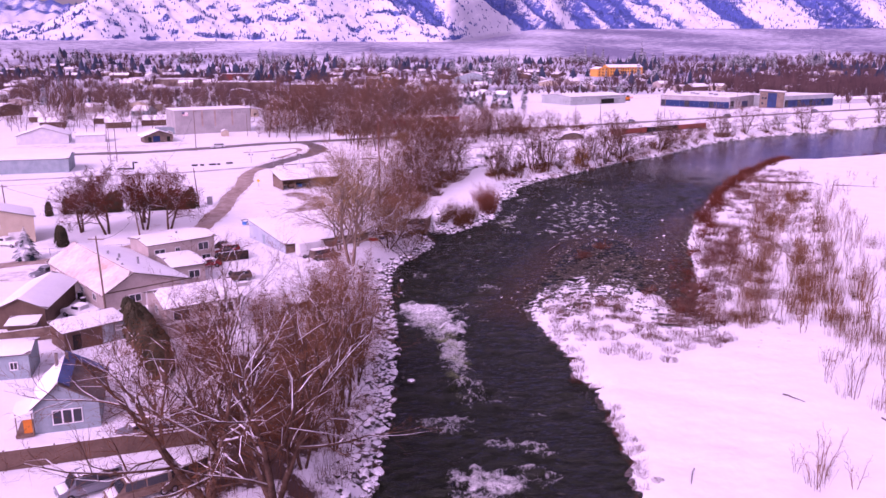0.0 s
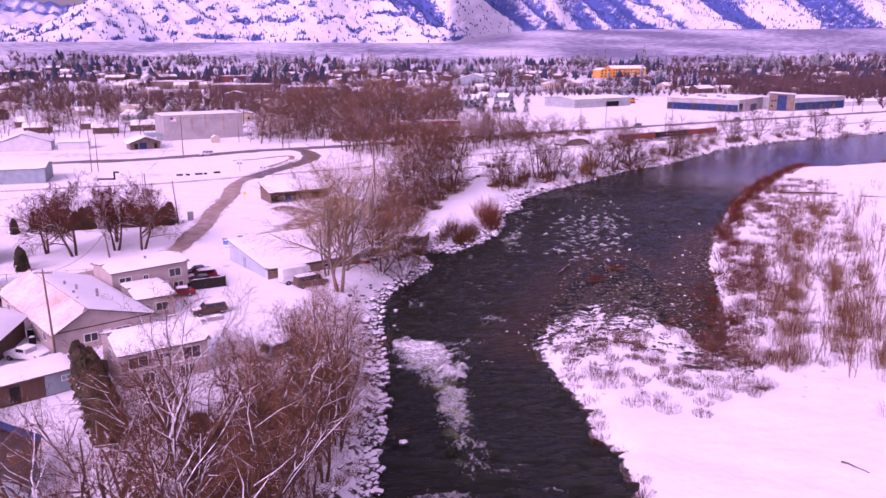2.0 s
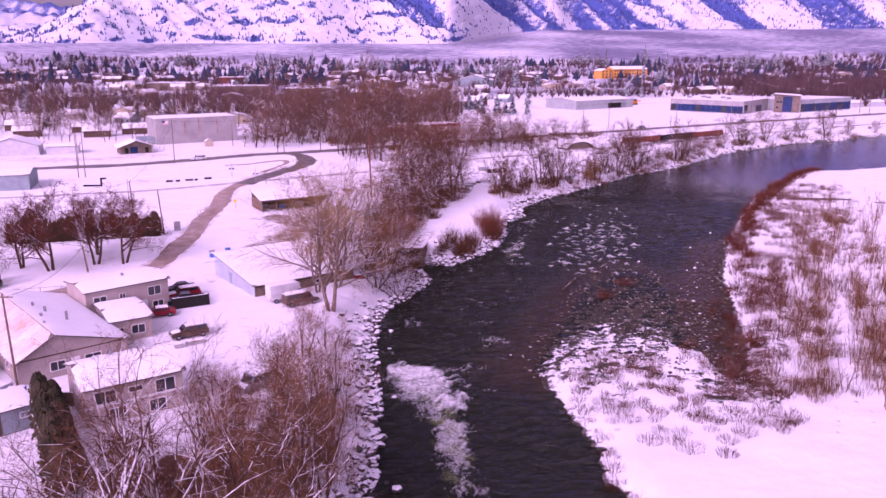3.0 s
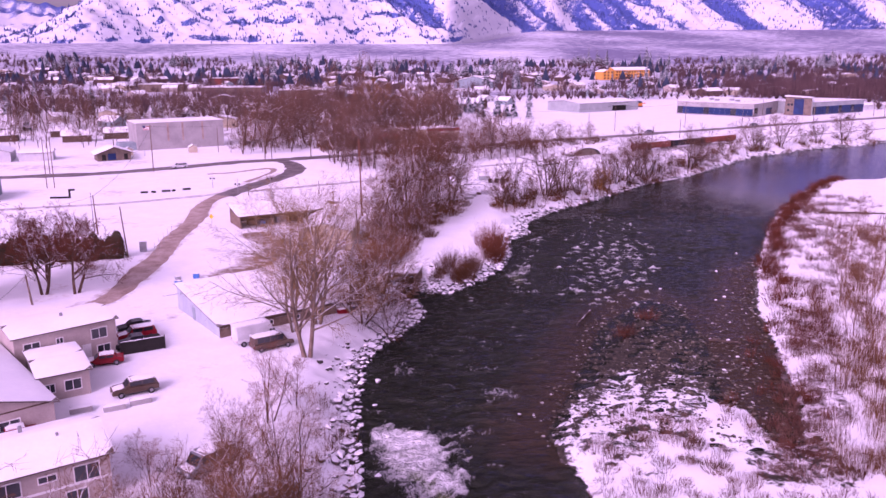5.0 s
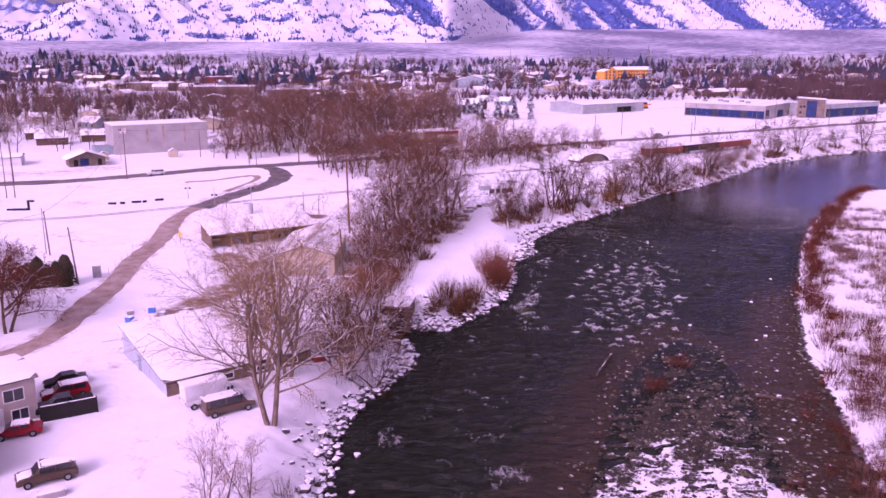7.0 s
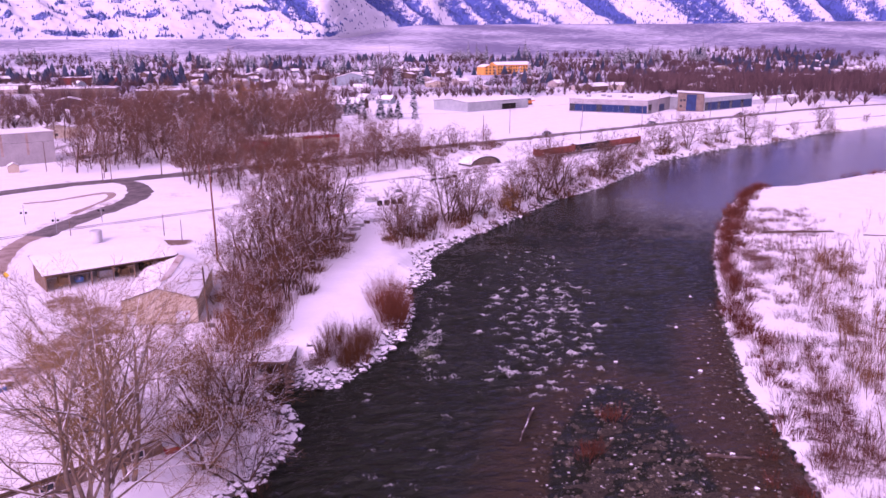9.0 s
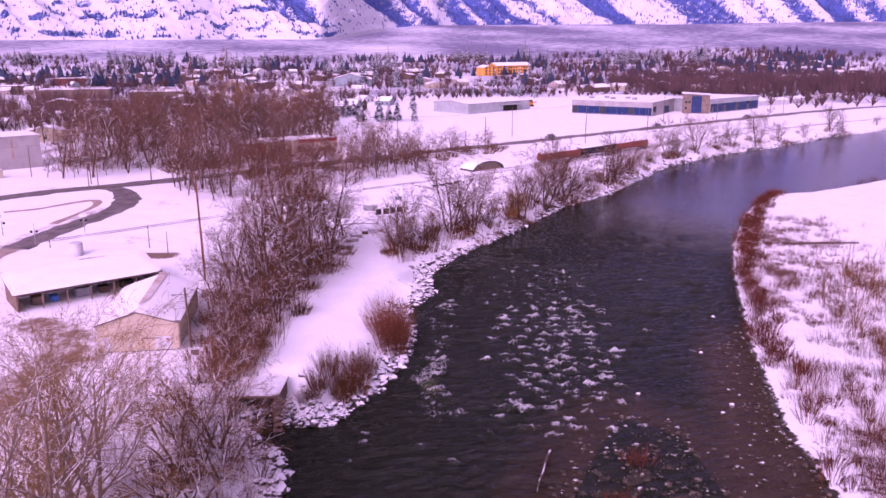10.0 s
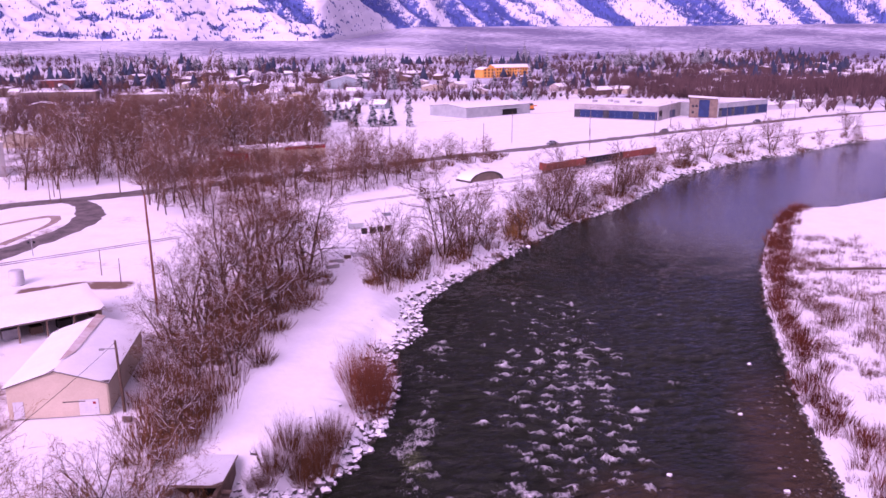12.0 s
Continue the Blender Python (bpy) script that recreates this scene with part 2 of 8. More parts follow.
M_GROUND, M_WATER, M_MOUNT = ground_material(), water_material(), mountain_material()
M_SNOW = surface("roof_snow", (0.80, 0.81, 0.84), (0.86, 0.87, 0.88), 0.35, 0.7, 0.3, 2.2)
M_ROCK = surface("riprap_rock", (0.05, 0.045, 0.042), (0.14, 0.125, 0.115), 0.8, 0.85, 0.6, 5.0, snow=1.0, vary=0.3, snow_lo=0.34, snow_hi=0.52)
M_PEBBLE = surface("river_stone", (0.022, 0.018, 0.012), (0.105, 0.086, 0.055), 1.2, 0.6, 0.3, 6.0, snow=0.9, snow_lo=1.04, snow_hi=1.16, island=0.75)
M_BARK = surface("bark", (0.055, 0.030, 0.020), (0.14, 0.085, 0.058), 1.5, 0.9, 0.7, 9.0, snow=1.0, vary=0.2, snow_lo=0.46, snow_hi=0.64, spec=0.08)
M_BARK_PALE = surface("pale_bark", (0.13, 0.09, 0.065), (0.24, 0.175, 0.13), 1.5, 0.9, 0.6, 9.0, snow=0.9, vary=0.15, snow_lo=0.62, snow_hi=0.8)
M_TWIG = surface("brown_twigs", (0.078, 0.031, 0.012), (0.18, 0.080, 0.037), 0.5, 0.9, 0.0, 4.0, snow=0.45, vary=0.3, snow_lo=0.95, snow_hi=1.2, spec=0.08)
M_TWIG_TAN = surface("tan_brown_twigs", (0.12, 0.055, 0.022), (0.26, 0.13, 0.06), 0.5, 0.9, 0.0, 4.0, snow=0.3, vary=0.25, snow_lo=1.0, snow_hi=1.25, spec=0.08)
M_TWIG_PALE = surface("tan_twigs", (0.19, 0.105, 0.036), (0.33, 0.20, 0.08), 0.5, 0.9, 0.0, 4.0, snow=0.12, vary=0.25, snow_lo=1.05, snow_hi=1.25, spec=0.08)
M_TWIG_RED = surface("red_stems", (0.072, 0.019, 0.009), (0.17, 0.052, 0.027), 0.4, 0.85, 0.0, 4.0, snow=0.4, vary=0.3, snow_lo=1.0, snow_hi=1.2, spec=0.08)
M_TWIG_GOLD = surface("golden_twigs", (0.30, 0.14, 0.03), (0.40, 0.20, 0.05), 0.4, 0.85, 0.0, 4.0, vary=0.15)
M_TWIG_SNOW = surface("snowy_twigs", (0.13, 0.066, 0.055), (0.42, 0.32, 0.31), 0.9, 0.9, 0.0, 4.0, snow=1.0, snow_lo=0.3, snow_hi=0.6, spec=0.08)
M_NEEDLE = surface("conifer_needles", (0.014, 0.026, 0.034), (0.032, 0.050, 0.056), 0.6, 0.9, 0.0, 4.0, snow=0.9, vary=0.3, snow_lo=0.72, snow_hi=0.95, spec=0.08)
M_HEDGE = surface("cedar_foliage", (0.03, 0.035, 0.02), (0.075, 0.06, 0.035), 0.6, 0.9, 0.3, 4.0, snow=0.8, vary=0.2, snow_lo=0.72, snow_hi=0.9, spec=0.08)
M_ASPHALT = surface("slushy_asphalt", (0.07, 0.058, 0.055), (0.22, 0.18, 0.17), 0.35, 0.6, 0.2, 2.0)
M_DIRT = surface("muddy_snow", (0.26, 0.18, 0.14), (0.45, 0.355, 0.305), 0.5, 0.8, 0.15, 3.0)
M_TAN = surface("tan_metal_siding", (0.43, 0.36, 0.26), (0.50, 0.43, 0.32), 0.5, 0.55, 0.1, 6.0)
M_WHITEWALL = surface("white_siding", (0.44, 0.44, 0.46), (0.56, 0.56, 0.57), 0.5, 0.6, 0.1, 6.0)
M_BEIGE = surface("beige_siding", (0.36, 0.30, 0.27), (0.46, 0.39, 0.35), 0.6, 0.7, 0.15, 5.0)
M_BROWN = surface("brown_siding", (0.085, 0.052, 0.036), (0.14, 0.09, 0.062), 0.6, 0.8, 0.2, 5.0)
M_BLUEGREY = surface("blue_grey_siding", (0.19, 0.25, 0.27), (0.27, 0.33, 0.35), 0.6, 0.7, 0.15, 5.0)
M_GREYMETAL = surface("grey_metal_siding", (0.27, 0.30, 0.30), (0.36, 0.39, 0.39), 0.3, 0.5, 0.1, 4.0)
M_CONCRETE = surface("pale_concrete", (0.27, 0.255, 0.25), (0.38, 0.36, 0.35), 0.25, 0.8, 0.15, 3.0)
M_BLUE = surface("blue_panel", (0.004, 0.018, 0.070), (0.009, 0.034, 0.115), 0.5, 0.4, 0.05, 6.0)
M_TARP = surface("blue_tarp", (0.02, 0.06, 0.20), (0.05, 0.11, 0.28), 0.8, 0.45, 0.4, 3.0)
M_STONE = surface("sandstone_cladding", (0.14, 0.105, 0.08), (0.21, 0.16, 0.125), 0.6, 0.8, 0.2, 4.0)
M_ORANGE = surface("orange_stucco", (0.70, 0.30, 0.05), (0.80, 0.38, 0.08), 0.1, 0.8, 0.0, 2.0)
M_ROOFEDGE = surface("dark_fascia", (0.10, 0.08, 0.07), (0.17, 0.14, 0.12), 0.8, 0.7, 0.1, 6.0)
M_TRIM = plain("white_trim", (0.72, 0.71, 0.70), 0.5)
M_GLASS = surface("window_glass", (0.02, 0.022, 0.028), (0.035, 0.038, 0.045), 0.5, 0.08, 0.0, 4.0, spec=0.6)
M_DARK = plain("dark_interior", (0.02, 0.018, 0.016), 0.9)
M_WOOD = surface("weathered_wood", (0.13, 0.085, 0.06), (0.24, 0.17, 0.125), 1.2, 0.85, 0.4, 9.0)
M_POLE = surface("rusty_pole", (0.17, 0.06, 0.035), (0.26, 0.11, 0.07), 1.2, 0.8, 0.2, 9.0)
M_METAL = surface("galvanised_metal", (0.24, 0.24, 0.25), (0.36, 0.36, 0.37), 1.2, 0.5, 0.1, 9.0, metal=0.4)
M_TYRE = plain("tyre_rubber", (0.02, 0.02, 0.02), 0.9)
M_RUST = surface("boxcar_red", (0.16, 0.035, 0.025), (0.25, 0.06, 0.04), 0.7, 0.7, 0.1, 5.0)
M_RAIL = surface("rail_steel", (0.20, 0.17, 0.16), (0.34, 0.30, 0.29), 1.0, 0.6, 0.1, 5.0, metal=0.3)
M_BLACK = plain("black_paint", (0.015, 0.015, 0.018), 0.25)
M_REDCAR = plain("red_paint", (0.30, 0.02, 0.025), 0.25)
M_BROWNCAR = plain("brown_paint", (0.10, 0.065, 0.045), 0.3)
M_WHITECAR = plain("white_paint", (0.62, 0.62, 0.63), 0.3)
M_GREYCAR = plain("grey_paint", (0.16, 0.17, 0.19), 0.3)
M_ORANGEPL = plain("orange_plastic", (0.75, 0.22, 0.02), 0.5)
M_YELLOW = plain("yellow_sign_paint", (0.80, 0.50, 0.02), 0.5)
M_BLUEPL = plain("blue_plastic", (0.04, 0.16, 0.42), 0.5)
# slope conifers, with the blue of distant haze in their base colour
M_HAZENEEDLE = surface("hazy_conifer_needles", (0.03, 0.055, 0.16), (0.06, 0.10, 0.27), 0.05, 0.9, 0.0, 0.4)
M_BLACKROCK = surface("wet_rock", (0.02, 0.02, 0.02), (0.05, 0.045, 0.04), 1.0, 0.35, 0.4, 5.0)
M_THIN = surface("thin_snow_on_shingles", (0.50, 0.36, 0.29), (0.74, 0.68, 0.66), 0.25, 0.8, 0.2, 1.6)
# purplish distance haze is mixed into the brown of these twigs
M_FARTWIG = surface("far_haze_brown_twigs", (0.058, 0.035, 0.038), (0.145, 0.086, 0.082), 0.05, 0.9, 0.0, 0.5, spec=0.08)
M_TWIG_WOOD = surface("woodland_twigs", (0.086, 0.039, 0.022), (0.195, 0.102, 0.064), 0.5, 0.9, 0.0, 4.0, snow=0.55, vary=0.3, snow_lo=0.80, snow_hi=1.1, spec=0.08)
M_TWIG_RUST = surface("rust_willow_stems", (0.14, 0.045, 0.022), (0.25, 0.092, 0.048), 0.5, 0.9, 0.0, 4.0, vary=0.25, spec=0.08)
M_DRIFT = surface("driftwood", (0.06, 0.04, 0.03), (0.14, 0.10, 0.08), 1.2, 0.9, 0.4, 6.0, snow=1.0, snow_lo=0.95, snow_hi=1.1)
M_TWIG_TANGLE = surface("tangled_twigs", (0.09, 0.036, 0.024), (0.22, 0.12, 0.09), 0.6, 0.9, 0.0, 3.0, snow=0.35, snow_lo=0.9, snow_hi=1.2, spec=0.08)
# needles for far valley trees, bluer and paler in colour to imitate haze
M_VALLEYNEEDLE = surface("hazy_valley_needles", (0.022, 0.032, 0.055), (0.050, 0.066, 0.105), 0.05, 0.9, 0.0, 0.4, snow=0.5, snow_lo=0.8, snow_hi=1.1, spec=0.08)
M_BARNWALL = surface("grey_white_boards", (0.34, 0.38, 0.43), (0.43, 0.47, 0.52), 0.6, 0.7, 0.15, 5.0)


# ---------------------------------------------------------------- helpers
def mesh_of(name, verts, faces, *mats):
    me = bpy.data.meshes.new(name)
    me.from_pydata([tuple(v) for v in verts], [], faces)
    me.update()
    for m in mats:
        me.materials.append(m)
    return me


def smooth(me):
    me.polygons.foreach_set("use_smooth", [True] * len(me.polygons))
    return me


def from_bm(name, bm, *mats):
    me = bpy.data.meshes.new(name)
    bm.to_mesh(me)
    bm.free()
    for m in mats:
        me.materials.append(m)
    return me


def part(name, data, parent, label=""):
    """One mesh object under a thing or a part."""
    ob = new(name, data)
    ob.parent = parent
    if label:
        ob["label"] = label
    return ob


def thing(name, label, category, m=None, group="", data=None, kind=""):
    ob = new(name, data)
    if data is None:
        ob.empty_display_size = 0.3
    ob.matrix_basis = m or Matrix()
    return tagged(ob, label, category, group, kind)


def box_bm(bm, x0, y0, z0, x1, y1, z1, bevel=0.0):
    r = bmesh.ops.create_cube(bm, size=1.0, matrix=Matrix.LocRotScale(((x0 + x1) / 2, (y0 + y1) / 2, (z0 + z1) / 2), None, (abs(x1 - x0), abs(y1 - y0), abs(z1 - z0))))
    if bevel:
        es = list({e for v in r["verts"] for e in v.link_edges})
        bmesh.ops.bevel(bm, geom=es, offset=bevel, segments=2, affect="EDGES", profile=0.6)


def box(name, x0, y0, z0, x1, y1, z1, mat, parent, label="", bevel=0.0):
    bm = bmesh.new()
    box_bm(bm, x0, y0, z0, x1, y1, z1, bevel)
    return part(name, from_bm(name, bm, mat), parent, label)


def poly_prism(name, profile, y0, y1, mat, parent, label="", bevel=0.0):
    """A profile in x and z, drawn out along y."""
    n = len(profile)
    vs = [(x, y0, z) for x, z in profile] + [(x, y1, z) for x, z in profile]
    fs = [tuple(range(n)), tuple(range(2 * n - 1, n - 1, -1))] + [(i, i + n, (i + 1) % n + n, (i + 1) % n) for i in range(n)]
    bm = bmesh.new()
    bv = [bm.verts.new(v) for v in vs]
    for f in fs:
        bm.faces.new([bv[i] for i in f])
    bmesh.ops.recalc_face_normals(bm, faces=bm.faces)
    if bevel:
        bmesh.ops.bevel(bm, geom=list(bm.edges), offset=bevel, segments=2, affect="EDGES")
    return part(name, from_bm(name, bm, mat), parent, label)


def tubes(lines, sides):
    """Tapered tubes along polylines of (point, radius); three-sided ones end in a point. Returns verts and faces."""
    vs, fs = [], []
    ring = [(math.cos(2 * math.pi * k / sides), math.sin(2 * math.pi * k / sides)) for k in range(sides)]
    for line in lines:
        d = (line[-1][0] - line[0][0]).normalized()
        a = d.orthogonal().normalized()
        b = d.cross(a)
        at = len(vs)
        last = len(line) - 1
        for i, (p, r) in enumerate(line):
            if sides == 3 and i == last:
                vs.append(p)
                break
            for c, s in ring:
                vs.append(p + a * (c * r) + b * (s * r))
        for i in range(last):
            q = at + i * sides
            for k in range(sides):
                if sides == 3 and i == last - 1:
                    fs.append((q + k, q + (k + 1) % sides, q + sides))
                else:
                    fs.append((q + k, q + (k + 1) % sides, q + sides + (k + 1) % sides, q + sides + k))
    return vs, fs


# ---------------------------------------------------------------- the lie of the land
LEFT = [(-6, -300), (-6.3, 40), (-6.4, 66), (-6.3, 75), (-5.7, 82), (-6.2, 90), (-6.2, 103), (-7.5, 117), (-8.9, 129), (-9.3, 141), (-7, 150), (-4, 154.5),
        (-2.2, 161), (-2.4, 167), (-5.5, 170.5), (-6.6, 175), (-5.2, 177.6), (-3.0, 175.5), (-1.2, 173.2), (2.1, 173.3), (5.6, 178.4), (8, 181.2), (10, 185), (12.8, 192.3), (13.7, 197),
        (14.6, 202), (14.2, 208.5), (15.6, 213), (20, 218.6), (20.2, 230), (26.6, 240.6), (37, 253), (50, 270), (62.9, 287), (80.4, 302), (115, 346),
        (147, 371.5), (178.5, 389), (221, 417.6), (250, 434), (320, 460), (420, 475), (900, 500)]
RIGHT = [(17, -300), (17, 40), (17.2, 66), (17.9, 71.5), (18, 77), (17.8, 82.6), (17.9, 90.2), (15.9, 93.6), (16.2, 101), (14.2, 110), (12.1, 121.5),
         (17.3, 135.7), (24, 155.5), (29.5, 164), (34, 170), (38.5, 165), (37.6, 149), (34.5, 133), (36, 120), (38.5, 120), (42.1, 130.2), (44.7, 141.1), (46.7, 148.7), (50.4, 165.5),
         (55.3, 178.5), (59, 188.7), (64.5, 201), (76.2, 227), (85.5, 244.6), (101, 269.4), (120.4, 294), (132, 294.5), (150, 302), (174.6, 315), (240, 345),
         (330, 370), (450, 385), (900, 400)]
BAR = [(12.1, 121.5), (17.3, 135.7), (24, 155.5), (29.5, 164), (34, 170), (38.5, 165), (37.6, 149), (34.5, 133), (37, 118), (30, 117), (23, 122), (17, 119)]


def line_distance(px, py, line):
    best = np.full(px.shape, 1e9)
    for (ax, ay), (bx, by) in zip(line, line[1:]):
        dx, dy = bx - ax, by - ay
        t = np.clip(((px - ax) * dx + (py - ay) * dy) / (dx * dx + dy * dy), 0, 1)
        best = np.minimum(best, np.hypot(px - ax - t * dx, py - ay - t * dy))
    return best


def inside(px, py, ring):
    odd = np.zeros(px.shape, bool)
    for (ax, ay), (bx, by) in zip(ring, ring[1:] + ring[:1]):
        if ay == by:
            continue
        odd ^= ((ay > py) != (by > py)) & (px < (bx - ax) * (py - ay) / (by - ay) + ax)
    return odd


def sstep(v, a, b):
    t = np.clip((v - a) / (b - a), 0, 1)
    return t * t * (3 - 2 * t)


def waves(x, y, seed, size):
    """Cheap smooth noise, about -1 to 1."""
    g = np.random.RandomState(seed)
    out = np.zeros(np.shape(x))
    for _ in range(7):
        a, f, p = g.uniform(0, 6.28), g.uniform(0.6, 1.8) / size, g.uniform(0, 6.28)
        out = out + np.sin((x * np.cos(a) + y * np.sin(a)) * f * 6.28 + p)
    return out / 3.2


def land(x, y):
    """Height of the ground, the share of bare gravel and the share of shoal water, at arrays x and y."""
    x, y = np.asarray(x, float), np.asarray(y, float)
    dl, dr = line_distance(x, y, LEFT), line_distance(x, y, RIGHT)
    wet = inside(x, y, LEFT + RIGHT[::-1])
    left = ~wet & (dl < dr)
    n1, n2, n3 = waves(x, y, 1, 9.0), waves(x, y, 2, 3.2), waves(x, y, 3, 40.0)
    r = np.hypot(x, y)
    az = np.degrees(np.arctan2(x, y))
    far = 49 * sstep(r, 1050, 2400) + 53 * sstep(r, 2100, 3300) * sstep(az, 0, 7)
    zl = 3.0 * sstep(dl + 0.8 * n2 * (dl < 9), 0.0, 7.5) + 0.05 * n1 * sstep(dl, 4, 14) + far
    zr = 0.7 * sstep(dr + 0.5 * n2, -0.2, 3.0) + 1.3 * sstep(dr, 12, 60) + 0.10 * n1 + 0.08 * n2 * sstep(dr, 2, 8) + far
    bar = inside(x, y, BAR)
    db = line_distance(x, y, BAR + BAR[:1])
    edge = np.where(bar, db, 0)
    zb = -0.04 - 0.16 * sstep(y + 4 * n1, 138, 162) + 0.12 * np.minimum(edge, 4) / 4 + 0.12 * n2 + 0.05 * n1 + 0.45 * sstep(134 - y + 3 * n1, 0, 14) * sstep(edge, 0, 3)
    zb = zb + 0.55 * np.exp(-((x - 33.6) / 1.7) ** 2 - ((y - 125.6) / 2.2) ** 2)
    zr = np.where(bar, zb, zr)
    depth = np.minimum(dl, dr)
    near_bar = sstep(-np.where(bar, 0, db) + 1.6 * n2, -11, -1)
    side = sstep(x - (20 + (y - 120) * 0.42), 0, 6) * sstep(205 - y, 0, 20) * sstep(y, 112, 122)
    shoal = np.clip(np.maximum(near_bar * 0.8, side), 0, 1) * wet
    zw = -np.minimum(0.28 * depth, 1.6) * (1 - 0.85 * shoal) - 0.05 + 0.07 * n2 * shoal
    z = np.where(wet, zw, np.where(left, zl, zr))
    gravel = np.where(wet, 0.75, 0.0)
    gravel = np.where(~wet & left, 0.53 * sstep(6.5 + 1.5 * n2 - dl, 0, 6.0) * (dl < 8.5), gravel)
    brushy = sstep(x, 28, 32) * sstep(43 - x, 0, 3) * sstep(y, 106, 111) * sstep(136 - y, 0, 3)
    gravel = np.where(~wet & ~left & ~bar, np.maximum(0.60 * sstep(1.6 - dr, 0, 1.4), np.maximum(0.52 * sstep(y + 3 * n2 + 0.35 * (x - 14), 108, 118) * sstep(27 - x, 0, 6) * (y < 130), 0.53 * brushy)), gravel)
    gravel = np.where(bar, 0.49 + 0.26 * sstep(y + 5 * n1, 131, 147) - 0.07 * sstep(132 - y + 6 * n1, 0, 12) + 0.10 * n2 + 0.22 * sstep(2.4 - edge, 0, 2.2) * (y > 121) - 0.8 * np.exp(-((x - 33.6) / 1.9) ** 2 - ((y - 125.6) / 2.4) ** 2), gravel)
    return z, gravel, shoal


def gz_many(spots):
    a = np.array([(q[0], q[1]) for q in spots], float)
    return land(a[:, 0], a[:, 1])[0].tolist() if len(a) else []


def gz(x, y):
    return gz_many([(x, y)])[0]


def axis(lo, hi, step, ends, grow=1.13):
    a = list(np.arange(lo, hi + step / 2, step))
    s = step
    while a[-1] < ends[1]:
        s *= grow
        a.append(min(a[-1] + s, ends[1]))
    s = step
    while a[0] > ends[0]:
        s *= grow
        a.insert(0, max(a[0] - s, ends[0]))
    return np.array(a)


def sheet(name, xs, ys, zfun, mats):
    gx, gy = np.meshgrid(xs, ys)
    z, attrs = zfun(gx.ravel(), gy.ravel())
    nx, ny = len(xs), len(ys)
    idx = np.arange(nx * ny).reshape(ny, nx)
    faces = np.stack([idx[:-1, :-1], idx[:-1, 1:], idx[1:, 1:], idx[1:, :-1]], -1).reshape(-1, 4)
    me = bpy.data.meshes.new(name)
    me.vertices.add(nx * ny)
    me.vertices.foreach_set("co", np.stack([gx.ravel(), gy.ravel(), z], -1).ravel())
    me.loops.add(faces.size)
    me.loops.foreach_set("vertex_index", faces.ravel())
    me.polygons.add(len(faces))
    me.polygons.foreach_set("loop_start", np.arange(0, faces.size, 4))
    me.update(calc_edges=True)
    for key, values in attrs.items():
        me.attributes.new(key, "FLOAT", "POINT").data.foreach_set("value", np.asarray(values, np.float32))
    for m in mats:
        me.materials.append(m)
    smooth(me)
    return me


# wheel-worn ground: line, half width, soft edge, strength
MUD = [([(-130, 126), (-95, 129), (-76, 134), (-62, 143), (-53.5, 153), (-50, 160), (-49.6, 168), (-50.6, 180), (-51.6, 192), (-54.6, 222), (-57, 242), (-56, 262), (-52, 275), (-47.5, 288)], 2.0, 2.6, 0.55),
       ([(-36, 172), (-32, 182), (-30, 190), (-31, 198), (-37, 204)], 2.0, 4.0, 0.70), ([(-32, 225), (-26, 228)], 1.5, 3.0, 0.5),
       ([(-60, 132), (-70, 128), (-90, 124)], 3.0, 4.0, 0.55), ([(-54, 140), (-44, 143), (-30, 136)], 1.0, 5.0, 0.28), ([(-30, 136), (-24, 128)], 1.0, 4.0, 0.26),
       ([(-150, 306), (-130, 300), (-112, 304), (-103, 314)], 4.0, 8.0, 0.52), ([(-39, 239), (-33, 241), (-26, 240.5)], 1.4, 2.5, 0.85), ([(-34, 184), (-29, 190), (-26.5, 190)], 1.0, 3.5, 0.62), ([(-119, 318), (-130, 340)], 3.0, 8.0, 0.36), ([(-66, 320), (-72, 345)], 1.5, 5.0, 0.40), ([(-100, 280), (-70, 290)], 2.0, 6.0, 0.33)]


# leaf-strewn ground under trees: outline and strength
LEAFY = [([(-22, 60), (-9.5, 60), (-9, 108), (-18, 108), (-27, 92)], 0.72), ([(-14, 180), (-6, 182), (-4, 200), (2, 222), (7, 244), (1, 248), (-8, 232), (-15, 214)], 0.54), ([(-13, 150), (-7, 150), (-5, 165), (-8, 174), (-14, 172)], 0.44),
         ([(-34, 306), (-16, 292), (20, 318), (60, 348), (60, 372), (0, 340), (-34, 322)], 0.46), ([(-78, 352), (-34, 342), (10, 372), (20, 400), (8, 470), (-78, 480)], 0.46), ([(-255, 404), (-120, 404), (-112, 390), (-78, 392), (-78, 520), (-255, 520)], 0.44)]
FIELD = [(-20, 440), (60, 470), (330, 560), (330, 660), (120, 660), (20, 590)]


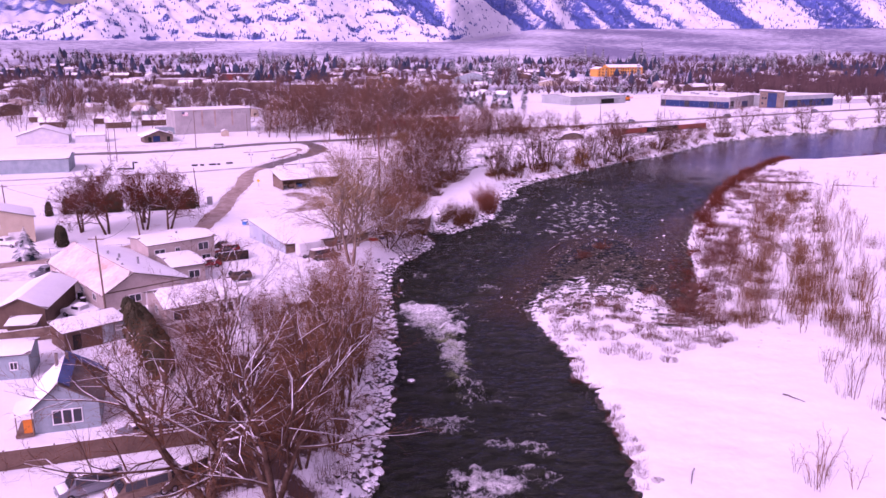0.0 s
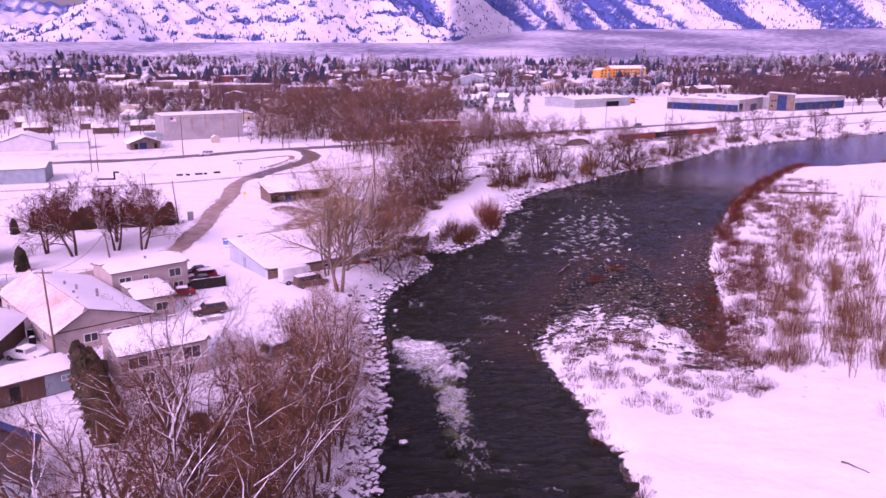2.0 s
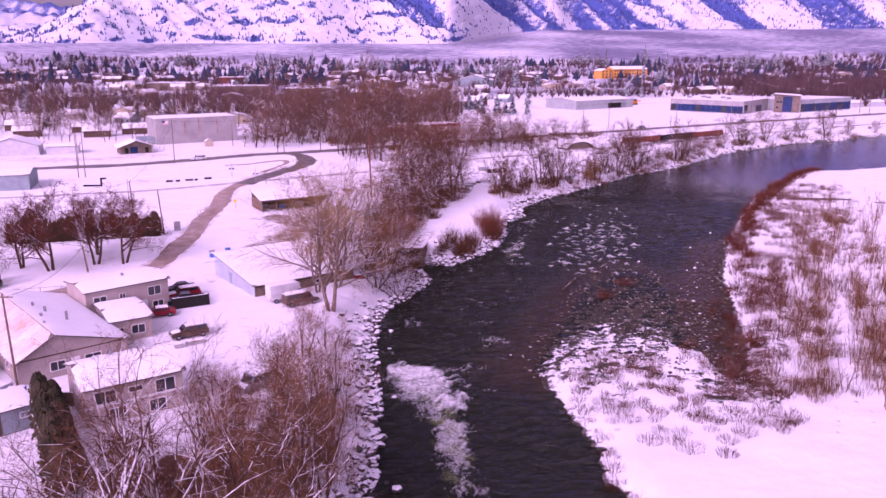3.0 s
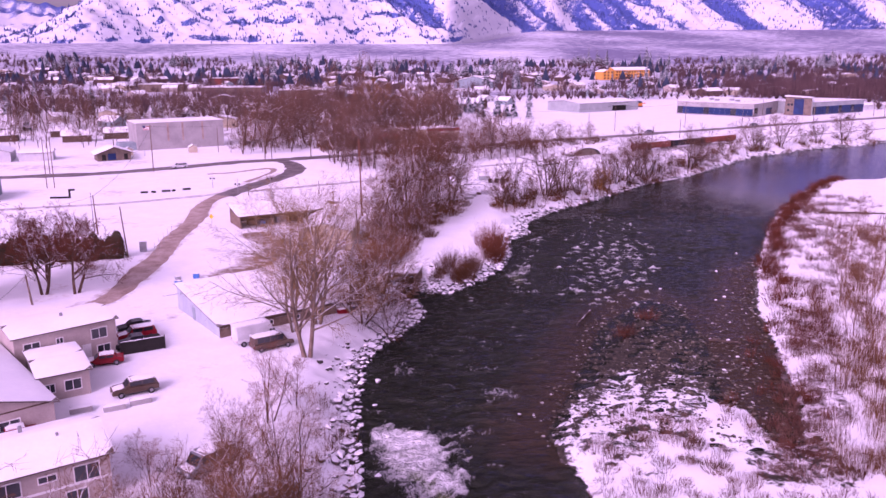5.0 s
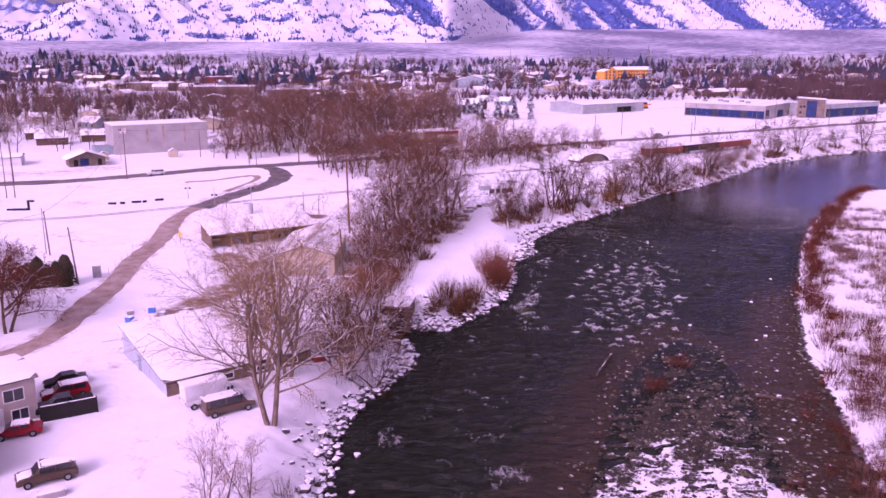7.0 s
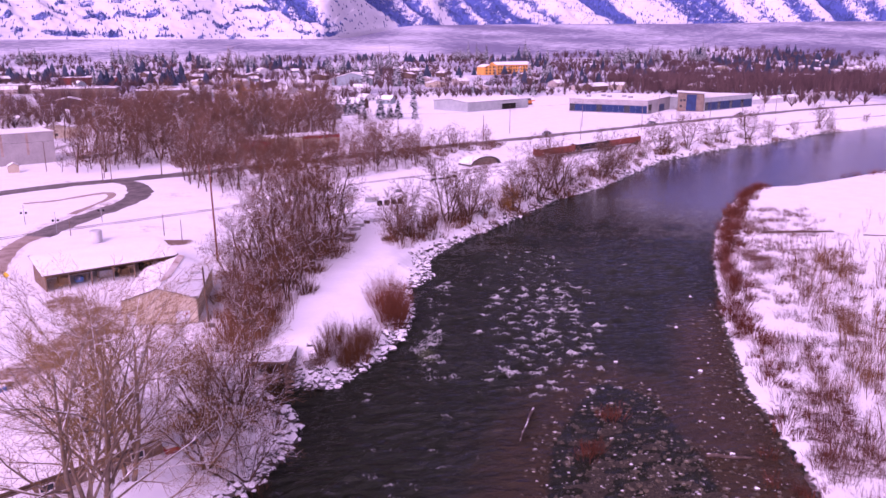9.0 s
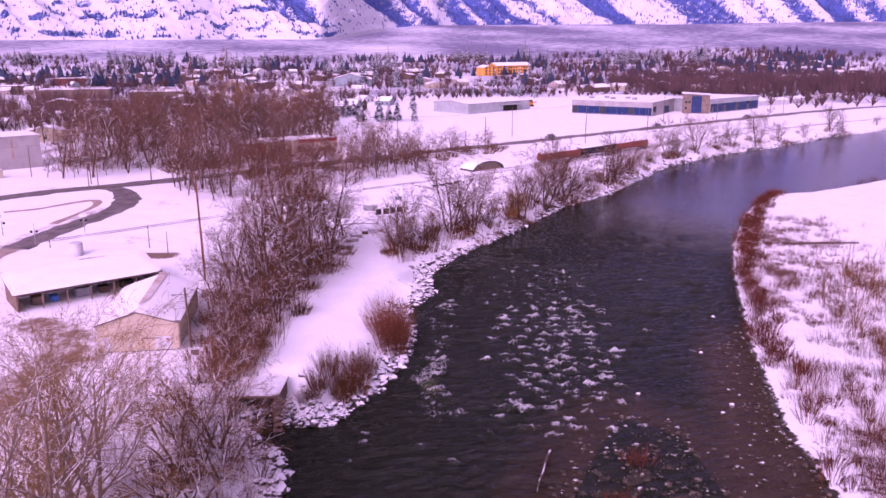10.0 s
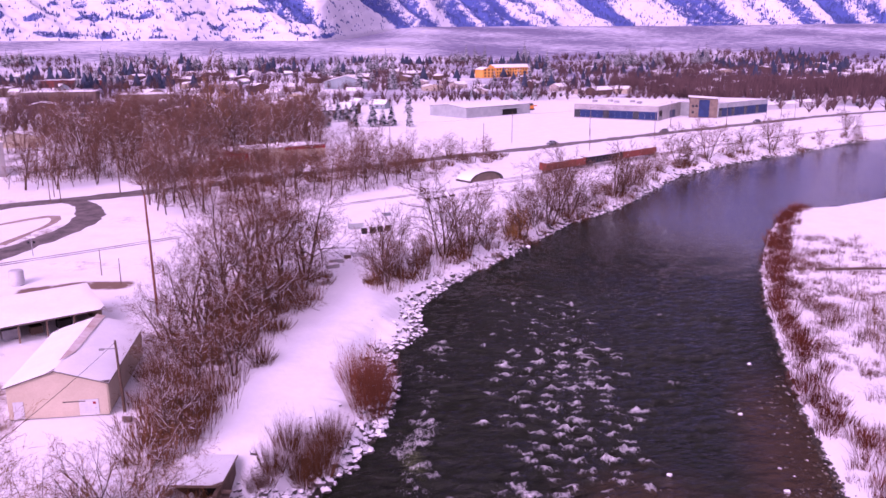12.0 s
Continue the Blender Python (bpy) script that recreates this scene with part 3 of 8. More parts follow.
def ground_sheet(x, y):
    z, gravel, _ = land(x, y)
    mud = np.zeros(x.shape)
    for line, half, soft, s in MUD:
        mud = np.maximum(mud, s * sstep(half + soft - line_distance(x, y, line), 0, soft))
    mud = np.maximum(mud, (0.30 + 0.14 * waves(x, y, 41, 22.0)) * sstep(-12 - x, 0, 10) * (y < 330))
    r = np.hypot(x, y)
    # scrub share rises with distance and brings the painted haze tint along
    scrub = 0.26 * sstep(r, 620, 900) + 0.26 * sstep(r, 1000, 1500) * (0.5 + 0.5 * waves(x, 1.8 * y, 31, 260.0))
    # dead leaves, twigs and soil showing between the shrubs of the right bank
    q = x - (44.6 + (y - 146) * 0.43)
    litter = 0.44 * sstep(q + 2.5 * waves(x, y, 33, 7.0), 0.0, 2.0) * sstep(15 - q + 6 * waves(x, y, 34, 16.0), 0, 7) * sstep(y, 112, 122) * sstep(262 - y, 0, 20)
    litter = np.maximum(litter, 0.27 * sstep(q, 9, 13) * sstep(36 - q + 5 * waves(x, y, 35, 14.0), 0, 8) * sstep(y, 84, 104) * sstep(216 - y, 0, 26))
    litter = litter * (1.18 - 0.45 * sstep(y, 140, 195))
    for ring_, k_ in LEAFY:
        litter = np.maximum(litter, k_ * sstep(line_distance(x, y, ring_ + ring_[:1]) * np.where(inside(x, y, ring_), 1, -1) + 2.0 * waves(x, y, 39, 8.0), -1.0, 4.0))
    litter = np.maximum(litter, 0.46 * sstep(2.5 + 1.2 * waves(x, y, 36, 4.0) - line_distance(x, y, RIGHT[1:11]), 0, 2.2) * (x > 12) * (y < 118))
    litter = litter + 0.11 * waves(x, y, 37, 4.2) * (litter > 0.05)
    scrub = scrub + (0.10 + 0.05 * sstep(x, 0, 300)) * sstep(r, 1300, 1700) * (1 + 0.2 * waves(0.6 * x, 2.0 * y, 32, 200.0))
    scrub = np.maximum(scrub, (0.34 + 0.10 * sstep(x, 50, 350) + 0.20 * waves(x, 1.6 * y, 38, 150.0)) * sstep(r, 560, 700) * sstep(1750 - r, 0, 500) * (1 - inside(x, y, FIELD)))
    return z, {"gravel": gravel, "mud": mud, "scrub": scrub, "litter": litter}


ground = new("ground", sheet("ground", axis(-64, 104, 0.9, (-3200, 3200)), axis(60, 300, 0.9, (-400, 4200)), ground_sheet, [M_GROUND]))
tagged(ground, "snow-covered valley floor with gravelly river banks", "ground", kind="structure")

# white water: centre, half sizes across and along the current, strength
FOAM = [(-5.0, 121.4, 1.3, 1.6, 1.05), (-2.8, 119.6, 2.8, 2.0, 1.2), (0.4, 118.2, 1.9, 1.7, 1.1), (-2.0, 115.6, 3.0, 3.0, 1.0), (0.9, 112.0, 2.1, 2.0, 1.1), (-0.4, 110.0, 2.2, 3.0, 0.6), (1.4, 105.6, 1.6, 1.4, 0.95), (1.6, 102.0, 1.5, 3.0, 0.82),
        (2.0, 97.6, 1.3, 2.4, 0.72), (2.8, 93.0, 1.2, 2.2, 0.50), (3.6, 88.0, 1.4, 2.2, 0.42), (-1.2, 81.2, 1.8, 1.3, 0.55), (1.2, 80.5, 1.5, 1.2, 0.5),
        (2.4, 69.3, 1.8, 1.4, 0.95), (5.8, 68.2, 2.0, 1.3, 0.9), (8.6, 69.5, 1.6, 0.9, 0.55), (9.3, 75.0, 1.4, 1.0, 0.62), (6.2, 76.2, 1.6, 0.8, 0.5), (3.0, 65.5, 2.5, 1.2, 0.7),
        (7.8, 132.2, 2.0, 1.5, 0.5), (6.0, 140.0, 1.6, 1.0, 0.36), (-4.4, 140.0, 1.3, 2.4, 0.40), (-6.2, 127.0, 1.0, 2.0, 0.42), (4.5, 122.5, 2.4, 0.8, 0.38),
        (20.6, 212.2, 1.0, 2.0, 0.55), (14.2, 178.5, 1.4, 1.6, 0.5), (13.4, 183.5, 0.9, 3.4, 0.5), (15.2, 187.5, 1.2, 1.2, 0.5), (17.5, 205.0, 0.8, 2.4, 0.42), (15.6, 174.5, 1.6, 0.8, 0.42)]
_g = np.random.RandomState(5)
TUFT = []  # breaking wavelets: centre, half width, strength
while len(TUFT) < 150:  # the riffle, a tongue that widens downstream
    _v = _g.triangular(166, 190, 236)
    _x = np.interp(_v, [166, 172, 182, 197, 215, 236], [31, 29, 30.5, 33, 38, 43]) + _g.normal(0, 3.0)
    if all((_x - q[0]) ** 2 / 2.6 + (_v - q[1]) ** 2 > 1.5**2 for q in TUFT):
        TUFT.append((_x, _v, _g.uniform(0.7, 1.6), _g.uniform(0.50, 0.86) * (1 - 0.3 * (_v > 210))))
for _ in range(34):  # stray wavelets round it
    TUFT.append((_g.uniform(32, 58), _g.uniform(184, 236), _g.uniform(0.8, 1.8), _g.uniform(0.34, 0.52)))
for _ in range(26):  # along the left shore below each point
    _v = _g.rand()
    TUFT.append((21.8 - 8.4 * _v + _g.normal(0, 0.8), 215.0 - 38.0 * _v, _g.uniform(0.6, 1.6), _g.uniform(0.40, 0.66)))
for _ in range(60):  # the run between the rapids and the bar
    _v = _g.uniform(122, 178)
    TUFT.append((_g.uniform(-5, 11) + (_v - 126) * 0.22, _v, _g.uniform(0.5, 1.5), _g.uniform(0.24, 0.44)))
for _ in range(46):
    TUFT.append((4.0 + _g.normal(0, 4.5), _g.uniform(62, 124), _g.uniform(0.5, 1.3), _g.uniform(0.20, 0.38)))
# standing waves bowed upstream: centre, half width, bow, strength
ARC = [(1.2, 82.4, 2.8, 0.10, 0.52), (5.6, 77.0, 1.5, 0.22, 0.50), (9.0, 76.6, 1.9, 0.22, 0.56), (4.4, 70.0, 2.5, 0.14, 0.62), (8.4, 71.8, 1.7, 0.25, 0.52), (10.4, 70.6, 1.5, 0.2, 0.46),
       (2.6, 64.8, 2.4, 0.12, 0.5), (11.0, 83.4, 1.4, 0.5, 0.40), (6.2, 86.8, 1.7, 0.3, 0.38), (8.4, 88.0, 1.2, 0.3, 0.34), (2.6, 121.6, 2.4, -0.12, 0.48), (-4.6, 123.0, 1.3, 0.2, 0.46), (8.0, 132.6, 1.7, 0.2, 0.44), (8.2, 125.4, 1.4, 0.2, 0.34), (-3.3, 139.6, 1.2, 0.3, 0.36)]
PLUME = [(-4.2, 121.0), (-2.4, 116.0), (0.2, 109.0), (1.6, 101.0), (2.4, 93.0), (3.2, 84.0)]


def river_sheet(x, y):
    _, _, shoal = land(x, y)
    foam = np.zeros(x.shape)
    x0, y0 = x, y
    x, y = x + 0.9 * waves(x, y, 51, 3.0) + 0.35 * waves(x, y, 53, 1.3), y + 1.1 * waves(x, y, 52, 3.4) + 0.35 * waves(x, y, 54, 1.3)
    for cx, cy, rx, ry, s in FOAM:
        k = np.abs(y - cy) < 5 * ry
        foam[k] = np.maximum(foam[k], (0.20 + 0.44 * s + 0.6 * max(0, s - 0.75)) * np.exp(-(((x[k] - cx) / (1.35 * rx)) ** 2 + ((y[k] - cy) / (1.35 * ry)) ** 2) ** 1.3))
    x, y = x0 + 0.3 * waves(x0, y0, 51, 2.6), y0 + 0.3 * waves(x0, y0, 52, 2.2)
    for cx, cy, w, s in TUFT:
        k = (np.abs(y - cy) < 6) & (np.abs(x - cx) < 6)
        dx, d = x[k] - cx, y[k] - cy
        d = d + 0.25 * dx
        foam[k] = np.maximum(foam[k], s * np.exp(-(dx / w) ** 2) * np.where(d > 0, np.exp(-(d / 0.34) ** 2), 0.62 * np.exp(-(d / 0.45) ** 2) + 0.38 * np.exp(-(d / (0.8 + 0.8 * w)) ** 2)))
    for cx, cy, w, bow, s in ARC:
        k = (np.abs(y - cy) < 8) & (np.abs(x - cx) < 8)
        dx = x[k] - cx
        d = y[k] - cy + bow * dx * dx
        foam[k] = np.maximum(foam[k], s * np.exp(-(dx / w) ** 4) * np.where(d > 0, np.exp(-(d / 0.35) ** 2), 0.45 * np.exp(-(d / 1.6) ** 2) + 0.55 * np.exp(-(d / 0.5) ** 2)))
    x, y = x0, y0
    air = np.exp(-(line_distance(x, y, PLUME) / 2.4) ** 2) * (0.35 + 0.65 * sstep(y, 84, 104)) * (0.8 + 0.45 * waves(x, y, 19, 4.0)) + 0.7 * np.exp(-((x - 14.2) / 1.8) ** 2 - ((y - 182) / 5.0) ** 2)
    calm = sstep(0.6 * y + x + 6 * waves(x, y, 18, 40.0), 206, 256)
    rough = 0.66 * (1 - calm) + 0.05
    z = (0.090 * waves(0.6 * x + waves(x, y, 15, 9.0), y, 11, 2.4) * (1 + waves(x, y, 16, 14.0)) + 0.032 * waves(0.5 * x, y + 0.3 * x, 17, 1.3)) * (1 - calm) * (1 - 0.7 * shoal)
    z = z + foam * (0.40 + 0.34 * waves(x, y, 12, 1.7)) + 0.12 * sstep(foam, 0.02, 0.2) * waves(x, y, 13, 2.2)
    return z, {"foam": foam, "air": air, "rough_water": rough * (1 - 0.12 * shoal), "shallow": shoal * 0.85}


river = new("river", sheet("river", axis(-9, 62, 0.42, (-300, 900), 1.16), axis(58, 232, 0.42, (-300, 520), 1.16), river_sheet, [M_WATER]))
tagged(river, "dark fast river with white rapids and a calm reach", "river", kind="structure")


# ---------------------------------------------------------------- mountains behind the valley
def mountains():
    azs = np.radians(np.arange(-46, 46.01, 0.1))
    ks = np.concatenate([np.linspace(0, 0.30, 90), np.linspace(0.33, 1.0, 14)])
    a, k = np.meshgrid(azs, ks)
    deg = np.degrees(a).ravel()
    k = k.ravel()
    run = k * 1500
    # the left hill stands nearer; its right end falls away in front of the long range behind
    right = sstep(deg + run / 30.0, 1.2, 3.6)
    foot = 2380 + 40 * waves(deg, 0 * deg, 21, 7.0) + sstep(deg, 0.0, 6.0) * (780 + 60 * waves(deg, 0 * deg, 22, 6.0)) + 420 * sstep(-deg, 27, 36)
    zfoot = 50 + 45 * sstep(deg, 0.0, 6.0)
    r = foot + run
    x, y = r * np.sin(np.radians(deg)), r * np.cos(np.radians(deg))
    u = deg + run / 78.0
    rib = waves(u, run / 500.0, 23, 3.4)
    rib2 = waves(u * 1.1, run / 120.0, 24, 1.3)
    z = zfoot + 0.60 * run + (10 + 14 * right) * rib * sstep(run, 10, 160) + (2.5 + 5 * right) * rib2 * sstep(run, 5, 80) + 1.6 * waves(deg, run / 40.0, 27, 0.9) * sstep(run, 5, 60) + 1.3 * (1 - right) * np.sin(run / 9.0 + 1.5 * rib2)
    z = z - 0.495 * run * sstep(-deg + run / 90.0, 23.5, 29) - 30 * (run < 1)
    patch = waves(deg * 1.2, run / 55.0, 25, 2.6)
    streak = waves(u, run / 700.0, 26, 1.0)
    fine = waves(deg, run / 45.0, 28, 0.7)
    clump = sstep(waves(deg * 1.3, run / 34.0, 29, 2.2), 0.42, 0.75)
    left_f = 0.27 + 0.05 * patch + 0.03 * streak + 0.03 * fine + 0.26 * clump + 0.16 * sstep(-np.abs(run - 120 - 12 * patch), -10, 0) * sstep(fine, -0.4, 0.5) + 0.22 * sstep(-np.abs(run - 14), -12, 0) * sstep(patch, -0.2, 0.5)
    right_f = 0.475 + 0.21 * waves(u + -3.0, run / 900.0, 23, 3.4) + 0.10 * streak + 0.07 * fine + 0.12 * sstep(run, 120, 330)
    return np.stack([x, y, z], -1), left_f * (1 - right) + right_f * right, len(azs), len(ks), deg, run


MV, MF, MNX, MNY, MDEG, MRUN = mountains()
_idx = np.arange(MNX * MNY).reshape(MNY, MNX)
_mf = np.stack([_idx[:-1, :-1], _idx[:-1, 1:], _idx[1:, 1:], _idx[1:, :-1]], -1).reshape(-1, 4)
me = bpy.data.meshes.new("mountain")
me.from_pydata(MV.tolist(), [], _mf.tolist())
me.attributes.new("forest", "FLOAT", "POINT").data.foreach_set("value", MF.astype(np.float32))
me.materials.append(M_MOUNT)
smooth(me)
tagged(new("mountain_range", me), "snowy mountain range with haze-blue conifer forest", "mountain", kind="structure")


# ---------------------------------------------------------------- roads and rails
def smooth_line(pts, step=3.0):
    """A Catmull-Rom line through the points."""
    p = [Vector(q) for q in pts]
    p = [p[0] * 2 - p[1]] + p + [p[-1] * 2 - p[-2]]
    out = []
    for i in range(1, len(p) - 2):
        n = max(2, int((p[i + 1] - p[i]).length / step))
        for j in range(n):
            t = j / n
            out.append(0.5 * (2 * p[i] + (p[i + 1] - p[i - 1]) * t + (2 * p[i - 1] - 5 * p[i] + 4 * p[i + 1] - p[i + 2]) * t * t + (3 * p[i] - p[i - 1] - 3 * p[i + 1] + p[i + 2]) * t**3))
    return out + [p[-2]]


def ribbon(pts, width, lift=0.05, ragged=0.0, seed=0):
    """A strip laid on the ground along a line, five points across."""
    line = smooth_line(pts)
    g = random.Random(seed)
    vs, fs = [], []
    for i, q in enumerate(line):
        d = (line[min(i + 1, len(line) - 1)] - line[max(i - 1, 0)]).normalized()
        s = Vector((d.y, -d.x))
        w0, w1 = width / 2 + math.sin(i * 0.7 + seed) * ragged, width / 2 + math.sin(i * 0.53 + 2 * seed) * ragged
        for c in (-w0, -w0 * 0.5, 0, w1 * 0.5, w1):
            p = q + s * c
            vs.append((p.x, p.y, 0))
    a = np.array(vs)
    a[:, 2] = np.maximum(land(a[:, 0], a[:, 1])[0], 0.3) + lift * np.tile([-0.5, 1.0, 1.0, 1.0, -0.5], len(line))
    for i in range(len(line) - 1):
        for j in range(4):
            k = i * 5 + j
            fs.append((k, k + 1, k + 6, k + 5))
    return a.tolist(), fs


HIGHWAY = [(-420, 190), (-260, 236), (-160, 270), (-118, 284), (-97, 292), (-72, 311), (-54, 321), (-40, 328), (0, 352), (40, 377), (68, 393), (100, 412), (140, 436), (199, 470), (268, 509), (330, 535), (520, 590)]
LANE = [(-130, 126), (-95, 129), (-76, 134), (-62, 143), (-53.5, 153), (-50, 160), (-49.6, 168), (-50.6, 180), (-51.6, 192), (-54.6, 222), (-57, 242), (-55.8, 253)]
MOUTH = [(-56, 250), (-53.5, 260), (-50, 270), (-46.8, 281), (-45.2, 291), (-45.8, 301), (-49, 311), (-55, 319)]
LOOP = [(-70, 287), (-63, 291), (-57, 298), (-53, 299), (-51.5, 292), (-53, 282), (-55, 272)]
for nm, pts, w, mat, lab, rg in (("road", HIGHWAY, 8.5, M_ASPHALT, "wet asphalt road with packed slush", 0.5), ("lane", LANE, 4.9, M_DIRT, "muddy lane through the snow", 0.5), ("lane_mouth", MOUTH, 7.0, M_ASPHALT, "wet curved road mouth joining the main road", 0.5), ("lane_loop", LOOP, 2.2, M_DIRT, "muddy turning loop beside the lane", 0.4)):
    v, f = ribbon(pts, w, 0.10, rg, len(nm))
    tagged(new(nm, smooth(mesh_of(nm, v, f, mat))), lab, "road", kind="structure")

RAIL = [(-320, 160), (-200, 196), (-103, 231), (-79, 239), (-57, 252.5), (-36, 265), (-15.6, 278.6), (12, 303), (38.7, 318), (79.7, 343.5), (138.5, 386.8), (215, 434), (284, 466), (400, 505), (600, 545)]


def rail_track(name, pts, label):
    top = thing(name, label, "railway", kind="structure")
    line = smooth_line(pts, 4.0)
    for side in (-0.72, 0.72):
        vs, fs = [], []
        for i, q in enumerate(line):
            d = (line[min(i + 1, len(line) - 1)] - line[max(i - 1, 0)]).normalized()
            s = Vector((d.y, -d.x))
            c = q + s * side
            z = 3.0 + 0.14
            for dx, dz in ((-0.06, -0.16), (-0.04, -0.02), (0.04, -0.02), (0.06, -0.16)):
                vs.append((c.x + s.x * dx, c.y + s.y * dx, z + dz))
        for i in range(len(line) - 1):
            for j in range(3):
                k = i * 4 + j
                fs.append((k, k + 1, k + 5, k + 4))
        part("rail", mesh_of("rail", vs, fs, M_RAIL), top)


rail_track("railway", RAIL, "railway track half buried in snow")


# ---------------------------------------------------------------- buildings
def frame_at(p0, p1, z=None):
    """A pose at p0 whose x axis runs to p1; y goes into the building."""
    d = Vector((p1[0] - p0[0], p1[1] - p0[1]))
    m = pose(p0[0], p0[1], 3.0 if z is None else z, 0, 0, math.degrees(math.atan2(d.y, d.x)))
    return m, d.length


def window(parent, x, z, w, h, y=0.0, side="front", mullion=True, frame_mat=None):
    """A window set on the front wall (y = 0, facing -y), or an end wall (x fixed, facing +x or -x)."""
    def lay(name, a0, a1, z0, z1, d0, d1, mat, par, label=""):
        if side == "front":
            return box(name, a0, y - d1, z0, a1, y - d0, z1, mat, par, label)
        s = 1 if side == "right" else -1
        return box(name, y + s * d0, a0, z0, y + s * d1, a1, z1, mat, par, label)
    fm = frame_mat or M_TRIM
    win = lay("window", x - w / 2, x + w / 2, z, z + h, 0.0, 0.03, M_GLASS, parent, "dark glazed window with pale frame")
    b = 0.09
    lay("frame", x - w / 2 - b, x - w / 2, z - b, z + h + b, 0.0, 0.08, fm, win)
    lay("frame", x + w / 2, x + w / 2 + b, z - b, z + h + b, 0.0, 0.08, fm, win)
    lay("frame", x - w / 2, x + w / 2, z - b, z, 0.0, 0.08, fm, win)
    lay("frame", x - w / 2, x + w / 2, z + h, z + h + b, 0.0, 0.08, fm, win)
    if mullion:
        lay("mullion", x - 0.035, x + 0.035, z, z + h, 0.03, 0.06, fm, win)


def door(parent, x, w=1.0, h=2.1, mat=None, y=0.0, name="door", side="front"):
    if side == "front":
        d = box(name, x - w / 2, y - 0.07, 0.05, x + w / 2, y, h, mat or M_TRIM, parent)
        box("handle", x + w * 0.32, y - 0.13, h * 0.47, x + w * 0.38, y - 0.07, h * 0.5, M_METAL, d)
    else:
        s = 1 if side == "right" else -1
        d = box(name, y, x - w / 2, 0.05, y + s * 0.07, x + w / 2, h, mat or M_TRIM, parent)
        box("handle", y + s * 0.07, x + w * 0.32, h * 0.47, y + s * 0.13, x + w * 0.38, h * 0.5, M_METAL, d)
    return d


def slab(name, pts, thick, mat, parent, label="", up=0.0):
    """A slab under four (or more) corner points, given round its top."""
    n = len(pts)
    vs = [(x, y, z + up) for x, y, z in pts] + [(x, y, z + up - thick) for x, y, z in pts]
    fs = [tuple(range(n)), tuple(range(2 * n - 1, n - 1, -1))] + [(i, i + n, (i + 1) % n + n, (i + 1) % n) for i in range(n)]
    bm = bmesh.new()
    bv = [bm.verts.new(v) for v in vs]
    for f in fs:
        bm.faces.new([bv[i] for i in f])
    bmesh.ops.recalc_face_normals(bm, faces=bm.faces)
    bmesh.ops.bevel(bm, geom=list(bm.edges), offset=thick * 0.25, segments=2, affect="EDGES")
    return part(name, from_bm(name, bm, mat), parent, label)


def snow_quad(parent, a, b, c, d, thick=0.22, seed=0, inset=0.12, mat=None):
    """A lumpy snow layer over the roof quad a b c d, with rounded edges."""
    g = random.Random(seed)
    a, b, c, d = (Vector(p) for p in (a, b, c, d))
    nu, nv = max(4, min(26, int((b - a).length / 0.8))), max(4, min(20, int((d - a).length / 0.8)))
    vs, fs = [], []
    lump = [[g.uniform(-1, 1) for _ in range(nu + 1)] for _ in range(nv + 1)]
    for j in range(nv + 1):
        for i in range(nu + 1):
            u, v = i / nu, j / nv
            p = (a * (1 - u) + b * u) * (1 - v) + (d * (1 - u) + c * u) * v
            edge = min(u * nu, (1 - u) * nu, v * nv, (1 - v) * nv)
            t = thick * (0.75 + 0.16 * lump[j][i]) * (0.0 if edge < 0.5 else 1.0 if edge > 1.5 else 0.9)
            vs.append((p.x, p.y, p.z + t))
    for j in range(nv):
        for i in range(nu):
            k = j * (nu + 1) + i
            fs.append((k, k + 1, k + nu + 2, k + nu + 1))
    return part("snow", smooth(mesh_of("snow", vs, fs, mat or M_SNOW)), parent, "fresh snow cover")


